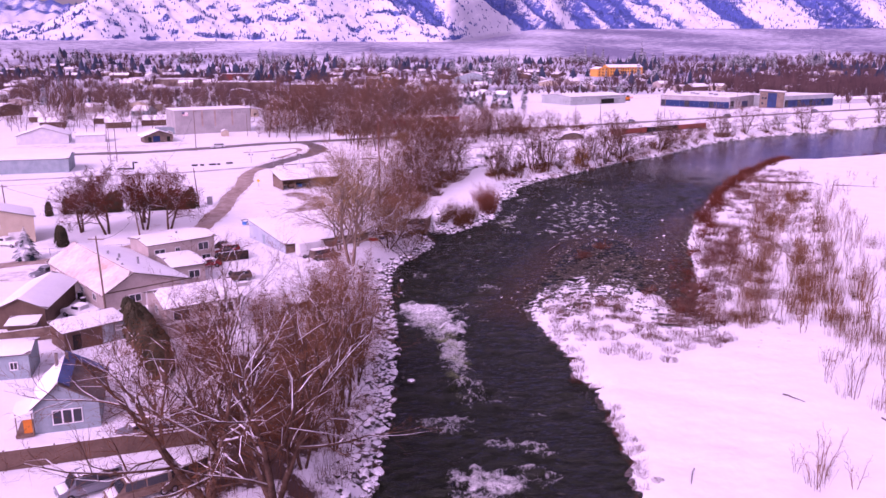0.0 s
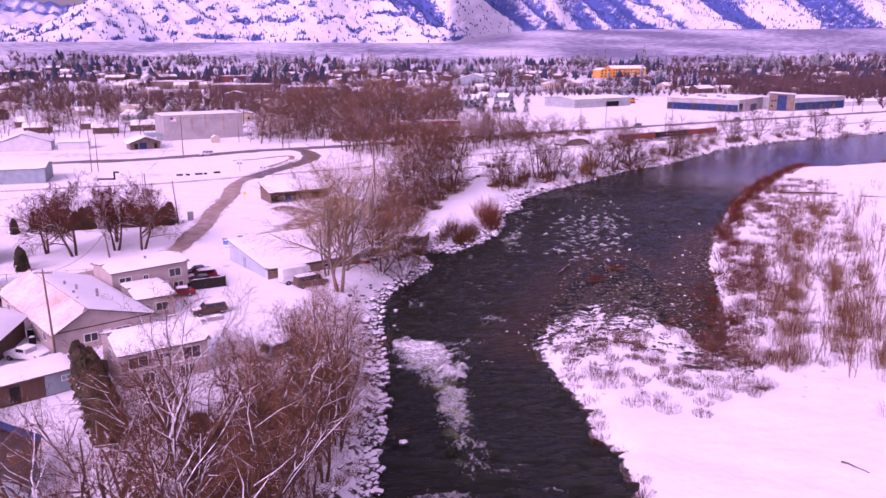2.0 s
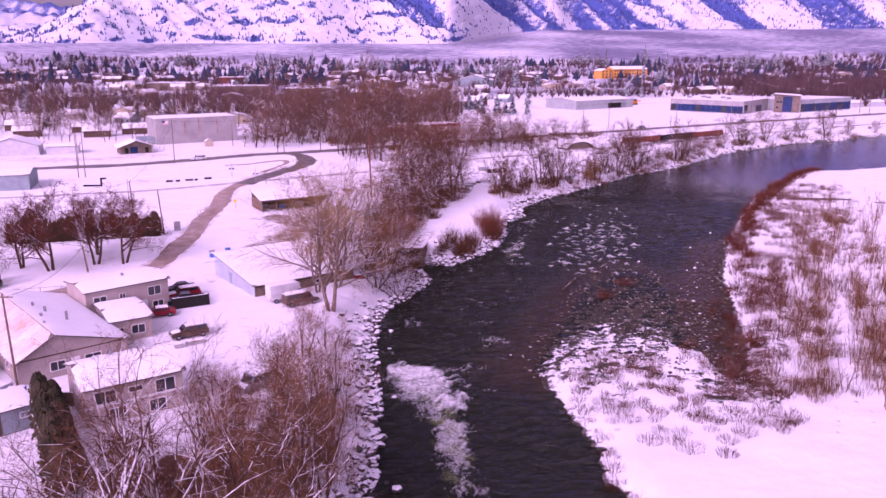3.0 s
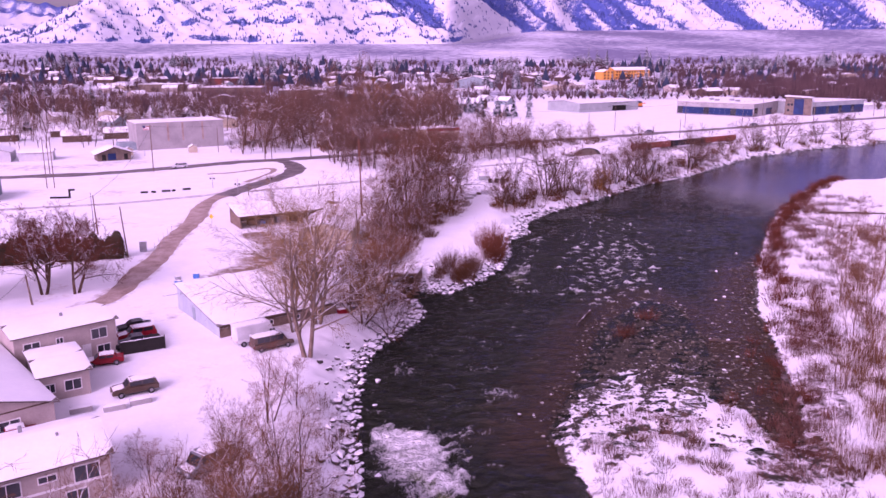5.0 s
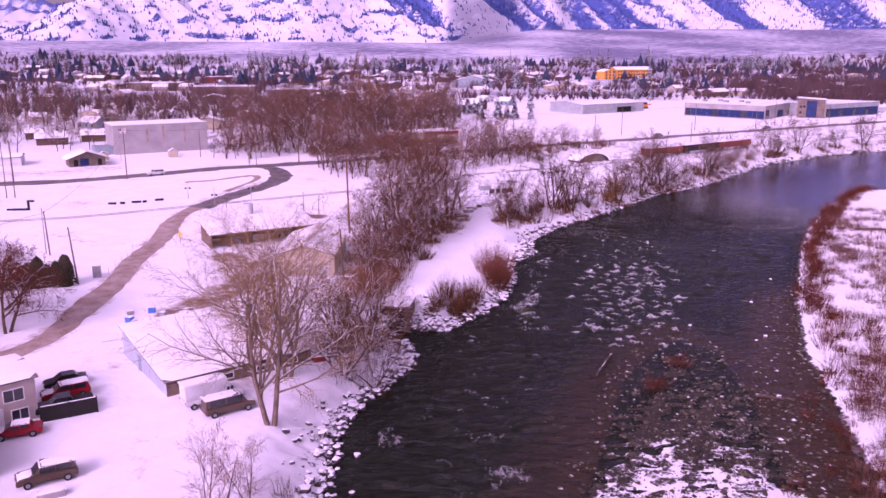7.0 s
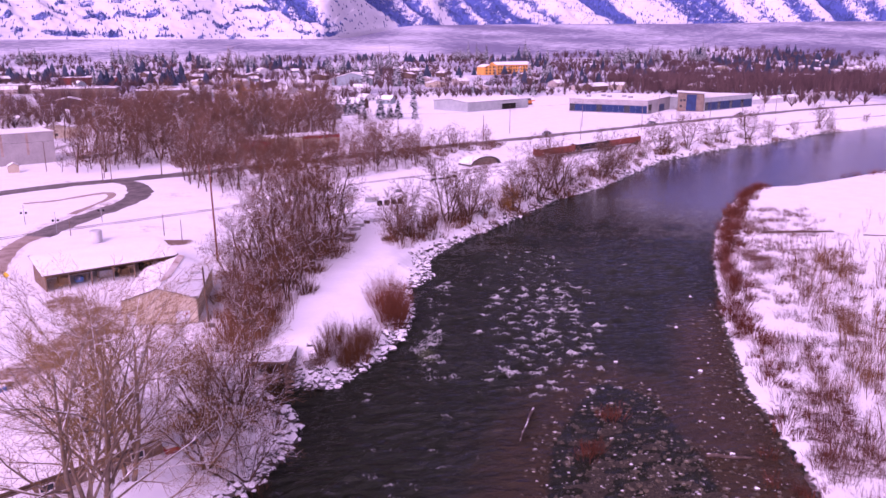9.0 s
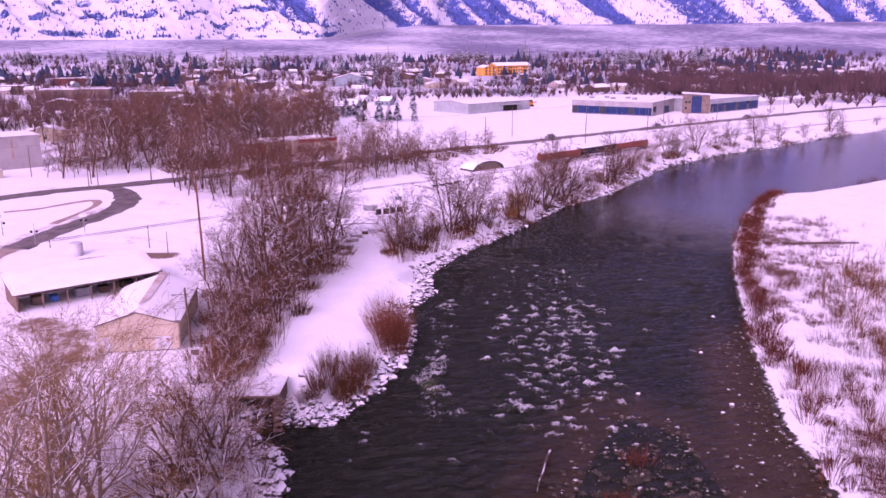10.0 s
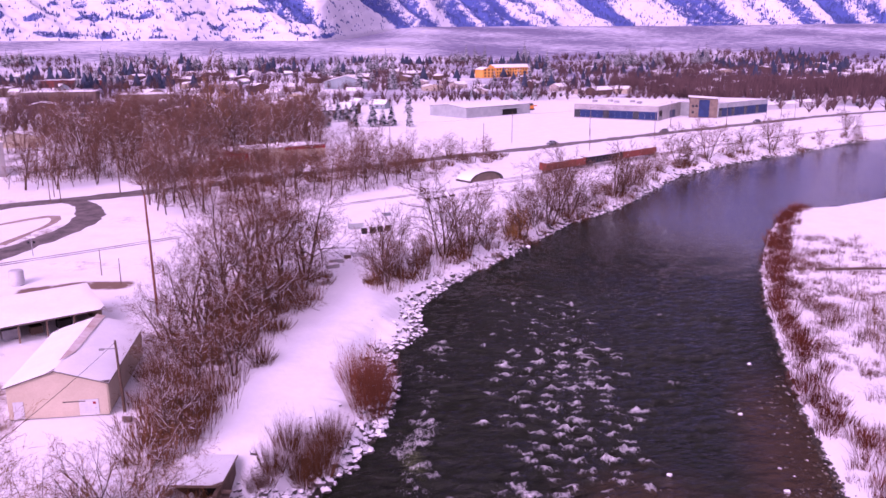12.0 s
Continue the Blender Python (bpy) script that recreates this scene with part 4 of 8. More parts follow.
def building(name, label, p0, p1, depth, height, wall_mat, roof="gable_x", rise=1.4, over=0.45, category="house", group="", z=None, roof_mat=None, ridge=0.5, bare=0, snow=0.22, seed=1, thin=0):
    """A closed building on the base line p0 to p1 (its front, seen from the river side). roof: gable_x has its ridge along the front,
    gable_y shows its gable in front, mono falls from left (height + rise) to right, mono_y rises to the back, flat."""
    m, L = frame_at(p0, p1, z)
    b = thing(name, label, category, m, group)
    D, H, o = depth, height, over
    rm = roof_mat or M_ROOFEDGE
    if roof == "gable_y":
        X = L * ridge
        prof = [(0, 0), (L, 0), (L, H), (X, H + rise), (0, H)]
        poly_prism("wall", prof, 0, D, wall_mat, b)
        s0, s1 = rise / X, rise / (L - X)
        quads = [((-o, -o, H - o * s0), (X, -o, H + rise), (X, D + o, H + rise), (-o, D + o, H - o * s0)),
                 ((X, -o, H + rise), (L + o, -o, H - o * s1), (L + o, D + o, H - o * s1), (X, D + o, H + rise))]
    elif roof == "gable_x":
        vs = [(0, 0, 0), (L, 0, 0), (L, D, 0), (0, D, 0), (0, 0, H), (L, 0, H), (L, D, H), (0, D, H), (0, D / 2, H + rise), (L, D / 2, H + rise)]
        fs = [(0, 1, 5, 4), (2, 3, 7, 6), (1, 2, 6, 9, 5), (3, 0, 4, 8, 7), (4, 5, 9, 8), (8, 9, 6, 7), (3, 2, 1, 0)]
        part("wall", mesh_of("wall", vs, fs, wall_mat), b)
        s = rise / (D / 2)
        quads = [((-o, -o, H - o * s), (L + o, -o, H - o * s), (L + o, D / 2, H + rise), (-o, D / 2, H + rise)),
                 ((-o, D / 2, H + rise), (L + o, D / 2, H + rise), (L + o, D + o, H - o * s), (-o, D + o, H - o * s))]
    elif roof == "mono":
        poly_prism("wall", [(0, 0), (L, 0), (L, H), (0, H + rise)], 0, D, wall_mat, b)
        s = rise / L
        quads = [((-o, -o, H + rise + o * s), (L + o, -o, H - o * s), (L + o, D + o, H - o * s), (-o, D + o, H + rise + o * s))]
    elif roof == "mono_y":
        vs = [(0, 0, 0), (L, 0, 0), (L, D, 0), (0, D, 0), (0, 0, H), (L, 0, H), (L, D, H + rise), (0, D, H + rise)]
        fs = [(0, 1, 5, 4), (2, 3, 7, 6), (1, 2, 6, 5), (3, 0, 4, 7), (4, 5, 6, 7), (3, 2, 1, 0)]
        part("wall", mesh_of("wall", vs, fs, wall_mat), b)
        s = rise / D
        quads = [((-o, -o, H - o * s), (L + o, -o, H - o * s), (L + o, D + o, H + rise + o * s), (-o, D + o, H + rise + o * s))]
    else:
        box("wall", 0, 0, 0, L, D, H, wall_mat, b)
        quads = [((-o, -o, H + 0.02), (L + o, -o, H + 0.02), (L + o, D + o, H + 0.02), (-o, D + o, H + 0.02))]
    for i, q in enumerate(quads):
        r = slab("roof", q, 0.16, rm, b, up=0.17)
        if not (bare >> i) & 1:
            snow_quad(r, *[(x, y, zz + 0.165) for x, y, zz in q], thick=snow * (0.3 if (thin >> i) & 1 else 1.0), seed=seed + i, mat=M_THIN if (thin >> i) & 1 else None)
    return b, L


# tan metal shed by the river
b, L = building("metal_shed", "tan corrugated metal shed with snowy gable roof", (-25.9, 191.1), (-16.2, 191.1), 17.0, 3.45, M_TAN, "gable_y", 1.55, 0.3, category="shed", z=3.2, seed=3)
door(b, L - 1.9, 1.9, 1.75, M_WHITEWALL, name="double_door")
box("sign", L - 1.5, -0.10, 1.25, L - 1.2, -0.07, 1.5, M_REDCAR, b, "small red and white warning sign")
door(b, 1.0, 1.0, 1.9, M_WHITEWALL)
box("door_track", L - 4.4, -0.12, 1.55, L - 2.2, -0.05, 1.65, M_ROOFEDGE, b)
box("downpipe", L + 0.02, 0.1, 0.2, L + 0.12, 0.2, 3.4, M_TAN, b)
# melted strip along the ridge
slab("bare_ridge", [(L * 0.5 - 0.1, 2.0, 5.34), (L * 0.5 + 0.75, 5.0, 5.13), (L * 0.5 + 0.9, 17.2, 5.1), (L * 0.5 - 0.1, 17.2, 5.36)], 0.03, M_THIN, b, "bare wet roofing where snow slid off", up=0.05)

# long open-fronted shed behind it
m, L = frame_at((-41.4, 209.6), (-23.6, 219.6), 3.1)
b = thing("open_shed", "long open-fronted wooden shed with snow roof", "shed", m)
D = 8.0
box("back_wall", 0, D - 0.15, 0, L, D, 3.6, M_WOOD, b)
box("end_wall", 0, 0, 0, 0.15, D - 0.15, 2.6, M_WOOD, b)
box("end_wall", L - 0.15, 0, 0, L, D - 0.15, 2.6, M_WOOD, b)
for i in range(7):
    box("post", 0.1 + i * (L - 0.3) / 6 - 0.08, 0.05, 0, 0.1 + i * (L - 0.3) / 6 + 0.12, 0.25, 2.35, M_WOOD, b)
box("beam", 0, 0.02, 2.35, L, 0.28, 2.62, M_WOOD, b)
q = [(-0.5, -0.5, 2.55), (L + 0.5, -0.5, 2.55), (L + 0.5, D + 0.5, 4.05), (-0.5, D + 0.5, 4.05)]
r = slab("roof", q, 0.14, M_ROOFEDGE, b, up=0.16)
snow_quad(r, *[(x, y, z + 0.16) for x, y, z in q], thick=0.25, seed=9)
for i, (x, w, h, mt, lab) in enumerate([(2.5, 1.6, 1.1, M_WOOD, "stacked timber"), (5.0, 1.2, 0.8, M_BLUEPL, "blue tarpaulin bundle"), (8.6, 2.2, 1.3, M_METAL, "grey machine under the roof"), (12.0, 1.5, 1.0, M_BROWN, "brown crate"), (15.4, 1.8, 1.2, M_DARK, "dark stored machinery")]):
    box("stored_crate", x, 2.5, 0.0, x + w, 4.2, h, mt, b, lab, bevel=0.08)

# white-ended barn with a single roof slope falling to the river
b, L = building("barn", "low white barn with one snowy roof slope", (-37.7, 156.1), (-28.3, 143.5), 17.5, 1.75, M_BARNWALL, "mono", 1.95, 0.35, category="barn", z=2.9, seed=12)
door(b, 6.6, 1.0, 1.9, M_BLUEGREY)
box("eave_board", L + 0.01, 0, 1.35, L + 0.07, 17.5, 1.7, M_BROWN, b)
box("lean_board", L + 0.02, 0, 0, L + 0.06, 17.4, 1.3, M_WOOD, b)
for i in range(4):
    window(b, 3.0 + i * 4.0, 0.55, 1.1, 0.55, y=L + 0.07, side="right", mullion=False)

# two-storey apartment house
b, L = building("apartment_house", "two-storey beige house with low snowy roof", (-48.3, 130.4), (-39.6, 138.2), 7.6, 4.5, M_BEIGE, "gable_x", 0.55, 0.35, z=3.0, seed=15)
for x, zz, w, h in ((1.9, 2.7, 1.7, 0.9), (5.0, 2.9, 0.7, 0.6), (9.6, 2.5, 1.8, 1.2), (10.0, 0.4, 1.5, 1.1), (2.6, 0.5, 1.4, 1.0)):
    window(b, x, zz, w, h)
door(b, 8.0, 1.0, 2.0)
box("vent", 6.2, 3.0, 5.1, 6.5, 3.3, 5.6, M_METAL, b)

# big gabled house and its wing
b, L = building("gabled_house", "large pale house with patchy snow on gable roof", (-47.2, 109.3), (-37.9, 117.6), 24.0, 2.75, M_BEIGE, "gable_y", 2.35, 0.5, ridge=0.34, z=3.0, snow=0.2, seed=18, thin=1)
for x, w in ((4.3, 1.6), (8.3, 1.8)):
    window(b, x, 0.9, w, 1.0)
door(b, 6.3, 1.0, 2.0)
for y in (4, 9, 15, 20):
    window(b, y, 1.0, 1.2, 0.9, y=0.0, side="left")
box("belly_band", 0.0, -0.05, 2.72, L, 0.0, 2.86, M_BROWN, b)
for x, y in ((4.6, 5.0), (5.2, 8.4), (6.4, 11.0), (5.8, 14.0), (7.8, 7.2)):
    box("roof_vent", x, y, 4.2, x + 0.28, y + 0.28, 5.4, M_METAL, b)
b, L = building("house_wing", "low beige house wing with snowy roof", (-42.0, 123.0), (-37.8, 125.8), 9.5, 2.85, M_BEIGE, "gable_x", 0.4, 0.35, z=3.0, seed=21)
window(b, 3.3, 0.9, 1.6, 1.1)
window(b, 1.0, 1.0, 0.9, 0.9)

# two-storey house above the bank
b, L = building("riverside_house", "two-storey taupe house with snowy gable roof", (-35.0, 98.8), (-27.0, 104.4), 8.4, 4.1, M_BEIGE, "gable_x", 1.3, 0.4, z=3.0, seed=24)
for x, zz, w, h in ((1.9, 2.3, 2.0, 1.25), (4.9, 2.9, 1.3, 0.5), (7.9, 2.2, 1.9, 1.35), (3.0, 0.4, 1.6, 1.1), (7.0, 0.3, 1.6, 1.2)):
    window(b, x, zz, w, h)
window(b, 4.2, 2.4, 1.0, 1.1, y=0.0, side="left")
box("belly_band", -0.05, -0.06, 1.95, L + 0.05, 0.0, 2.15, M_TRIM, b)
box("flue", 3.8, 5.2, 4.9, 4.1, 5.5, 5.9, M_METAL, b)
box("flue", 6.3, 2.9, 4.9, 6.5, 3.1, 5.6, M_METAL, b)

# row garage, blue house, grey cottage, brown house
b, L = building("row_garage", "long dark garage with snow-loaded flat roof", (-46.0, 94.0), (-40.4, 99.4), 4.6, 2.45, M_BROWN, "mono_y", 0.25, 0.3, z=3.0, category="garage", seed=27)
box("green_wall", 4.6, -0.05, 0.1, L, 0.0, 2.4, M_BLUEGREY, b, "grey-green end bay")
window(b, L - 1.0, 1.4, 0.8, 0.5)
door(b, 1.5, 1.0, 2.0, M_DARK)
b, L = building("blue_cottage", "blue-grey cottage with tarp-covered snowy roof", (-39.2, 72.3), (-33.6, 74.2), 7.6, 2.75, M_BLUEGREY, "gable_y", 2.2, 0.45, z=3.0, ridge=0.42, bare=2, seed=30)
for x in (2.1, 3.0, 3.9):
    window(b, x, 0.85, 0.75, 1.35, mullion=False)
q = [(L * 0.42, -0.3, 5.25), (L * 0.42 + 1.0, -0.3, 4.6), (L * 0.42 + 1.0, 8.0, 4.6), (L * 0.42, 8.0, 5.25)]
slab("tarp", q, 0.04, M_TARP, b, "blue tarpaulin over the ridge", up=0.12)
slab("tarp", [(L * 0.42, 6.8, 5.2), (L + 0.6, 6.8, 2.8), (L + 0.6, 8.2, 2.8), (L * 0.42, 8.2, 5.2)], 0.04, M_TARP, b, "blue tarpaulin edge", up=0.2)
box("porch_deck", -1.6, -0.6, 0.1, 0.0, 3.0, 0.35, M_WOOD, b)
box("orange_door_screen", -0.9, -0.15, 0.35, -0.15, -0.05, 1.7, M_ORANGEPL, b, "orange board on the porch")
for x in (-1.5, -0.1):
    box("porch_post", x, -0.5, 0.35, x + 0.1, -0.4, 2.5, M_WOOD, b)
slab("porch_roof", [(-1.9, -0.8, 2.3), (0.1, -0.8, 2.75), (0.1, 3.2, 2.75), (-1.9, 3.2, 2.3)], 0.12, M_SNOW, b)
for x in (1.6, 2.6):
    box("chimney", x, 6.0, 4.0, x + 0.3, 6.3, 5.9, M_ROOFEDGE, b)
b, L = building("grey_cottage", "small grey cottage with square window", (-52.5, 84.6), (-46.4, 86.2), 5.0, 2.9, M_BLUEGREY, "gable_x", 0.6, 0.3, z=3.0, seed=33)
window(b, 4.7, 1.2, 0.7, 0.8)
b, L = building("brown_house", "brown house with snowy gable roof", (-58.6, 102.4), (-52.6, 103.2), 13.0, 2.8, M_BROWN, "gable_y", 1.3, 0.5, z=3.0, seed=36)
b, L = building("side_shed", "lean-to shed with snow on its roof", (-55.0, 98.0), (-51.8, 98.6), 2.4, 2.0, M_BROWN, "mono_y", 0.3, 0.3, z=3.0, category="shed", seed=39)
b, L = building("tan_house", "tan two-storey house with white garage door", (-90.0, 145.0), (-77.5, 152.0), 9.0, 5.0, M_TAN, "gable_y", 2.0, 0.4, z=3.0, seed=42)
box("garage_door", L - 4.6, -0.08, 0.05, L - 1.6, 0.0, 2.3, M_TRIM, b)
window(b, L - 6.5, 3.2, 1.3, 1.2)

# blue-sided depot and sheds by the lane
b, L = building("depot", "long blue-grey depot with low snowy roof", (-152.0, 228.5), (-110.5, 240.8), 13.0, 4.0, M_BLUEGREY, "gable_x", 1.0, 0.3, z=3.0, category="warehouse", seed=45)
b, L = building("arched_barn", "pale barn with snow-covered roof", (-160.0, 308.0), (-143.0, 314.0), 13.0, 3.2, M_WHITEWALL, "gable_y", 3.0, 0.4, z=3.0, category="barn", seed=48)
b, L = building("arched_barn", "low white annex with snowy roof", (-141.0, 315.0), (-131.0, 318.5), 8.0, 2.7, M_WHITEWALL, "gable_x", 0.9, 0.3, z=3.0, category="barn", seed=49)

# tall windowless hall and the kiosk in front of it
b, L = building("packing_hall", "tall windowless pale concrete hall", (-112.0, 345.4), (-84.4, 362.4), 15.0, 10.0, M_CONCRETE, "flat", 0, 0.25, z=3.0, category="warehouse", roof_mat=M_TRIM, seed=51)
for i in range(1, 9):
    box("panel_joint", i * L / 9 - 0.06, -0.03, 0.1, i * L / 9 + 0.06, 0.0, 9.9, M_CONCRETE, b)
for x in (11.0, 16.5, 24.0):
    box("rust_streak", x, -0.02, 3.0, x + 0.7, 0.0, 9.9, M_DIRT, b, "brown rust streak down the wall")
box("lean_to", -6.0, 2.0, 0.0, -0.1, 9.0, 2.8, M_BLUEGREY, b)
b, L = building("kiosk", "small tan kiosk with snowy hipped roof", (-114.5, 315.2), (-105.4, 320.8), 7.0, 2.7, M_STONE, "gable_y", 1.9, 1.3, z=3.0, category="kiosk", seed=54)
box("blue_mural", 3.2, -0.06, 0.3, 5.8, 0.0, 2.5, M_BLUE, b, "bright blue painted panel")
for x in (1.4, 8.4):
    box("opening", x, -0.05, 0.2, x + 1.2, 0.0, 2.2, M_DARK, b)
for x, y in ((-91.0, 339.0), (-111.5, 331.0)):
    building("garden_shed", "small tan garden shed with snowy roof", (x, y), (x + 2.6, y + 1.3), 2.4, 2.0, M_TAN, "gable_y", 0.8, 0.2, category="shed", z=3.0, group="small sheds", seed=57)

# civic building with blue glazing: two wings and a stone tower
b, L = building("office_wing", "long grey office wing with blue glazed base", (137.7, 524.9), (172.0, 496.7), 54.0, 7.2, M_CONCRETE, "flat", 0, 0.5, z=3.0, category="office", roof_mat=M_TRIM, seed=60)
for i in range(14):
    x = 0.4 + i * (L - 0.8) / 14
    box("glazing", x, -0.12, 0.5, x + (L - 0.8) / 14 - 0.08, 0.0, 4.4, M_BLUE if i % 5 else M_GLASS, b)
box("fascia", 0.0, -0.16, 5.2, L, 0.0, 7.1, M_CONCRETE, b)
for i in range(5):
    box("rooftop_unit", 6 + i * 6.0, 10 + (i % 2) * 7, 7.4, 8.2 + i * 6.0, 12 + (i % 2) * 7, 8.6, M_METAL, b)
box("end_glazing", L, 0.5, 0.5, L + 0.12, 6.0, 5.0, M_GLASS, b)
box("end_panel", L, 20.0, 0.3, L + 0.12, 29.5, 4.0, M_BLUE, b, "blue end panel")
b, L = building("office_tower", "sandstone entrance tower with blue glass", (195.9, 513.6), (208.5, 507.9), 14.0, 9.6, M_STONE, "mono", 0.7, 0.8, z=3.0, category="office", seed=63)
box("glazing", 4.6, -0.12, 0.4, 9.8, 0.0, 9.2, M_BLUE, b)
for x, zz in ((1.2, 5.4), (2.9, 5.4), (1.2, 2.2)):
    box("window", x, -0.06, zz, x + 1.2, 0.0, zz + 1.2, M_GLASS, b)
b, L = building("office_wing", "long white office wing with blue glazed base", (209.5, 508.9), (251.8, 535.6), 30.0, 7.4, M_GREYMETAL, "mono_y", -0.6, 0.6, z=3.0, category="office", roof_mat=M_TRIM, seed=66)
for i in range(16):
    x = 0.4 + i * (L - 0.8) / 16
    box("glazing", x, -0.12, 0.5, x + (L - 0.8) / 16 - 0.08, 0.0, 4.9, M_BLUE if i % 4 else M_GLASS, b)
b, L = building("grey_workshop", "low grey-green metal workshop", (81.5, 529.2), (122.5, 557.0), 28.0, 5.2, M_GREYMETAL, "gable_x", 1.2, 0.3, z=3.0, category="workshop", seed=69)
box("bay_opening", L * 0.55, -0.1, 0.2, L * 0.78, 0.0, 3.6, M_DARK, b)
box("canopy", L * 0.5, -3.0, 3.6, L * 0.8, 0.0, 3.9, M_GREYMETAL, b)
for i, (x, y) in enumerate(((258, 551), (274, 557), (292, 568), (312, 575), (332, 589))):
    building("bungalow", "low white bungalow with snowy roof", (x, y), (x + 13, y + 5), 8, 2.8, M_WHITEWALL, "gable_x", 1.4, 0.4, z=3.0, group="bungalows by the road", seed=72 + i)
m, L = frame_at((126.0, 575.0), (138.0, 583.0))
b = thing("digger", "orange digger parked in the snow", "digger", m)
box("body", 0, 0, 0.8, 5, 3, 2.6, M_ORANGEPL, b, bevel=0.2)
box("track", -0.3, -0.2, 0.0, 5.3, 0.5, 0.9, M_TYRE, b, bevel=0.2)
box("track", -0.3, 2.5, 0.0, 5.3, 3.2, 0.9, M_TYRE, b, bevel=0.2)
box("cab", 3.2, 0.4, 2.6, 4.8, 2.0, 3.8, M_GLASS, b, bevel=0.1)
box("arm", 4.8, 1.3, 2.0, 9.5, 1.8, 2.6, M_ORANGEPL, b, bevel=0.1)

# red shop among the trees
b, L = building("red_shop", "red and tan roadside shop with snowy roof", (-16.0, 379.0), (8.0, 389.0), 12.0, 4.2, M_TAN, "flat", 0, 0.3, z=3.0, category="shop", seed=80)
box("red_sign_band", L * 0.45, -0.2, 3.4, L, 0.0, 4.6, M_REDCAR, b, "red sign band")
box("red_bay", -9.0, 1.0, 0.0, -0.1, 8.0, 3.2, M_REDCAR, b)
box("door_opening", 2.0, -0.08, 0.0, 5.0, 0.0, 2.6, M_DARK, b)

# orange apartment block far off
b, L = building("orange_apartments", "orange three-storey apartment block with balconies", (208.0, 1048.0), (254.0, 1066.0), 18.0, 11.5, M_ORANGE, "gable_x", 3.2, 0.8, z=3.0, category="apartments", seed=83)
for fl in range(3):
    for i in range(13):
        x = 2.2 + i * (L - 6) / 12
        box("window", x, -0.15, 1.2 + fl * 3.6, x + 1.8, 0.0, 3.1 + fl * 3.6, M_DARK if i % 3 == 1 else M_GLASS, b)
    for i in (3, 8):
        box("balcony", 2 + i * (L - 6) / 12, -1.6, 0.9 + fl * 3.9, 6 + i * (L - 6) / 12, 0.0, 1.3 + fl * 3.9, M_TRIM, b)
b, L = building("orange_apartments", "orange apartment wing with snowy roof", (192.0, 1040.0), (206.0, 1046.0), 16.0, 9.5, M_ORANGE, "gable_y", 2.6, 0.8, z=3.0, category="apartments", seed=84)
for fl in range(3):
    for i in range(3):
        box("window", 2 + i * 5, -0.15, 1.2 + fl * 3.4, 4.2 + i * 5, 0.0, 3.0 + fl * 3.4, M_GLASS, b)
b, L = building("blue_hall", "pale blue hall with snowy roof", (12.0, 838.0), (48.0, 834.0), 36.0, 6.0, M_BLUEGREY, "gable_y", 5.0, 0.6, z=3.0, category="hall", seed=87)
for i, (x, y, w, c) in enumerate(((-190, 700, 46, M_STONE), (-262, 760, 42, M_STONE), (-240, 905, 60, M_RUST), (-120, 660, 34, M_STONE))):
    building("school_block", "long low flat-roofed block with snow", (x, y), (x + w, y + 6), 24, 6.5, c, "flat", 0, 0.4, z=3.0, category="building", seed=90 + i)


# ---------------------------------------------------------------- the town beyond
def town():
    g = random.Random(77)
    walls = (M_WHITEWALL, M_BEIGE, M_BROWN, M_BLUEGREY, M_TAN)
    kinds = []
    for i in range(8):
        w = (9, 12, 14, 10, 16, 11, 13, 20)[i]
        b, _ = building("town_house", ("white", "beige", "brown", "blue-grey", "tan")[i % 5] + " town house under a snow roof", (0, 0), (w, 0), 8 + (i % 3) * 2, 2.9 + (i % 3) * 0.9, walls[i % 5], "gable_x" if i % 2 else "gable_y", 1.7 + (i % 2) * 0.6, 0.5, z=3.0, group="houses of the town", seed=200 + i, snow=0.3)
        for j in range(3):
            box("window", 1.0 + j * (w - 3.2) / 2, -0.05, 0.9, 2.2 + j * (w - 3.2) / 2, 0.0, 2.0, M_GLASS, b)
        kinds.append(b)
    spots = []
    tries = 0
    while len(spots) < 185 and tries < 6000:
        tries += 1
        y = 430 + 760 * g.random() ** 1.15
        x = g.uniform(-0.60, 0.62) * (y + 40)
        if x > -60 + 0.55 * (y - 420) and y < 660:      # fields and the civic site
            continue
        if -75 < x < 25 and y < 520:                    # woods
            continue
        if 150 < x < 300 and 980 < y < 1110:
            continue
        if 0 < x < 60 and 740 < y < 880:
            continue
        if any((x - a) ** 2 + (y - b) ** 2 < 19**2 for a, b in spots):
            continue
        spots.append((x, y))
    for i, (x, y) in enumerate(spots):
        m = pose(x, y, gz(x, y), 0, 0, g.choice((-25, 8, 35, 62, -55)) + g.uniform(-6, 6))
        if i < len(kinds):
            kinds[i].matrix_basis = m
        else:
            copy_thing(kinds[i % len(kinds)], m)


town()

# cabins left of the big hall
for i, (x, y) in enumerate(((-152, 372), (-140, 384), (-166, 392), (-127, 392), (-182, 372), (-200, 400))):
    building("cabin", "brown cabin under a low snowy roof", (x, y), (x + 10, y + 4), 8, 2.8, M_BROWN, "gable_x", 1.8, 0.6, z=3.0, category="cabin", group="cabins by the hall", seed=300 + i)


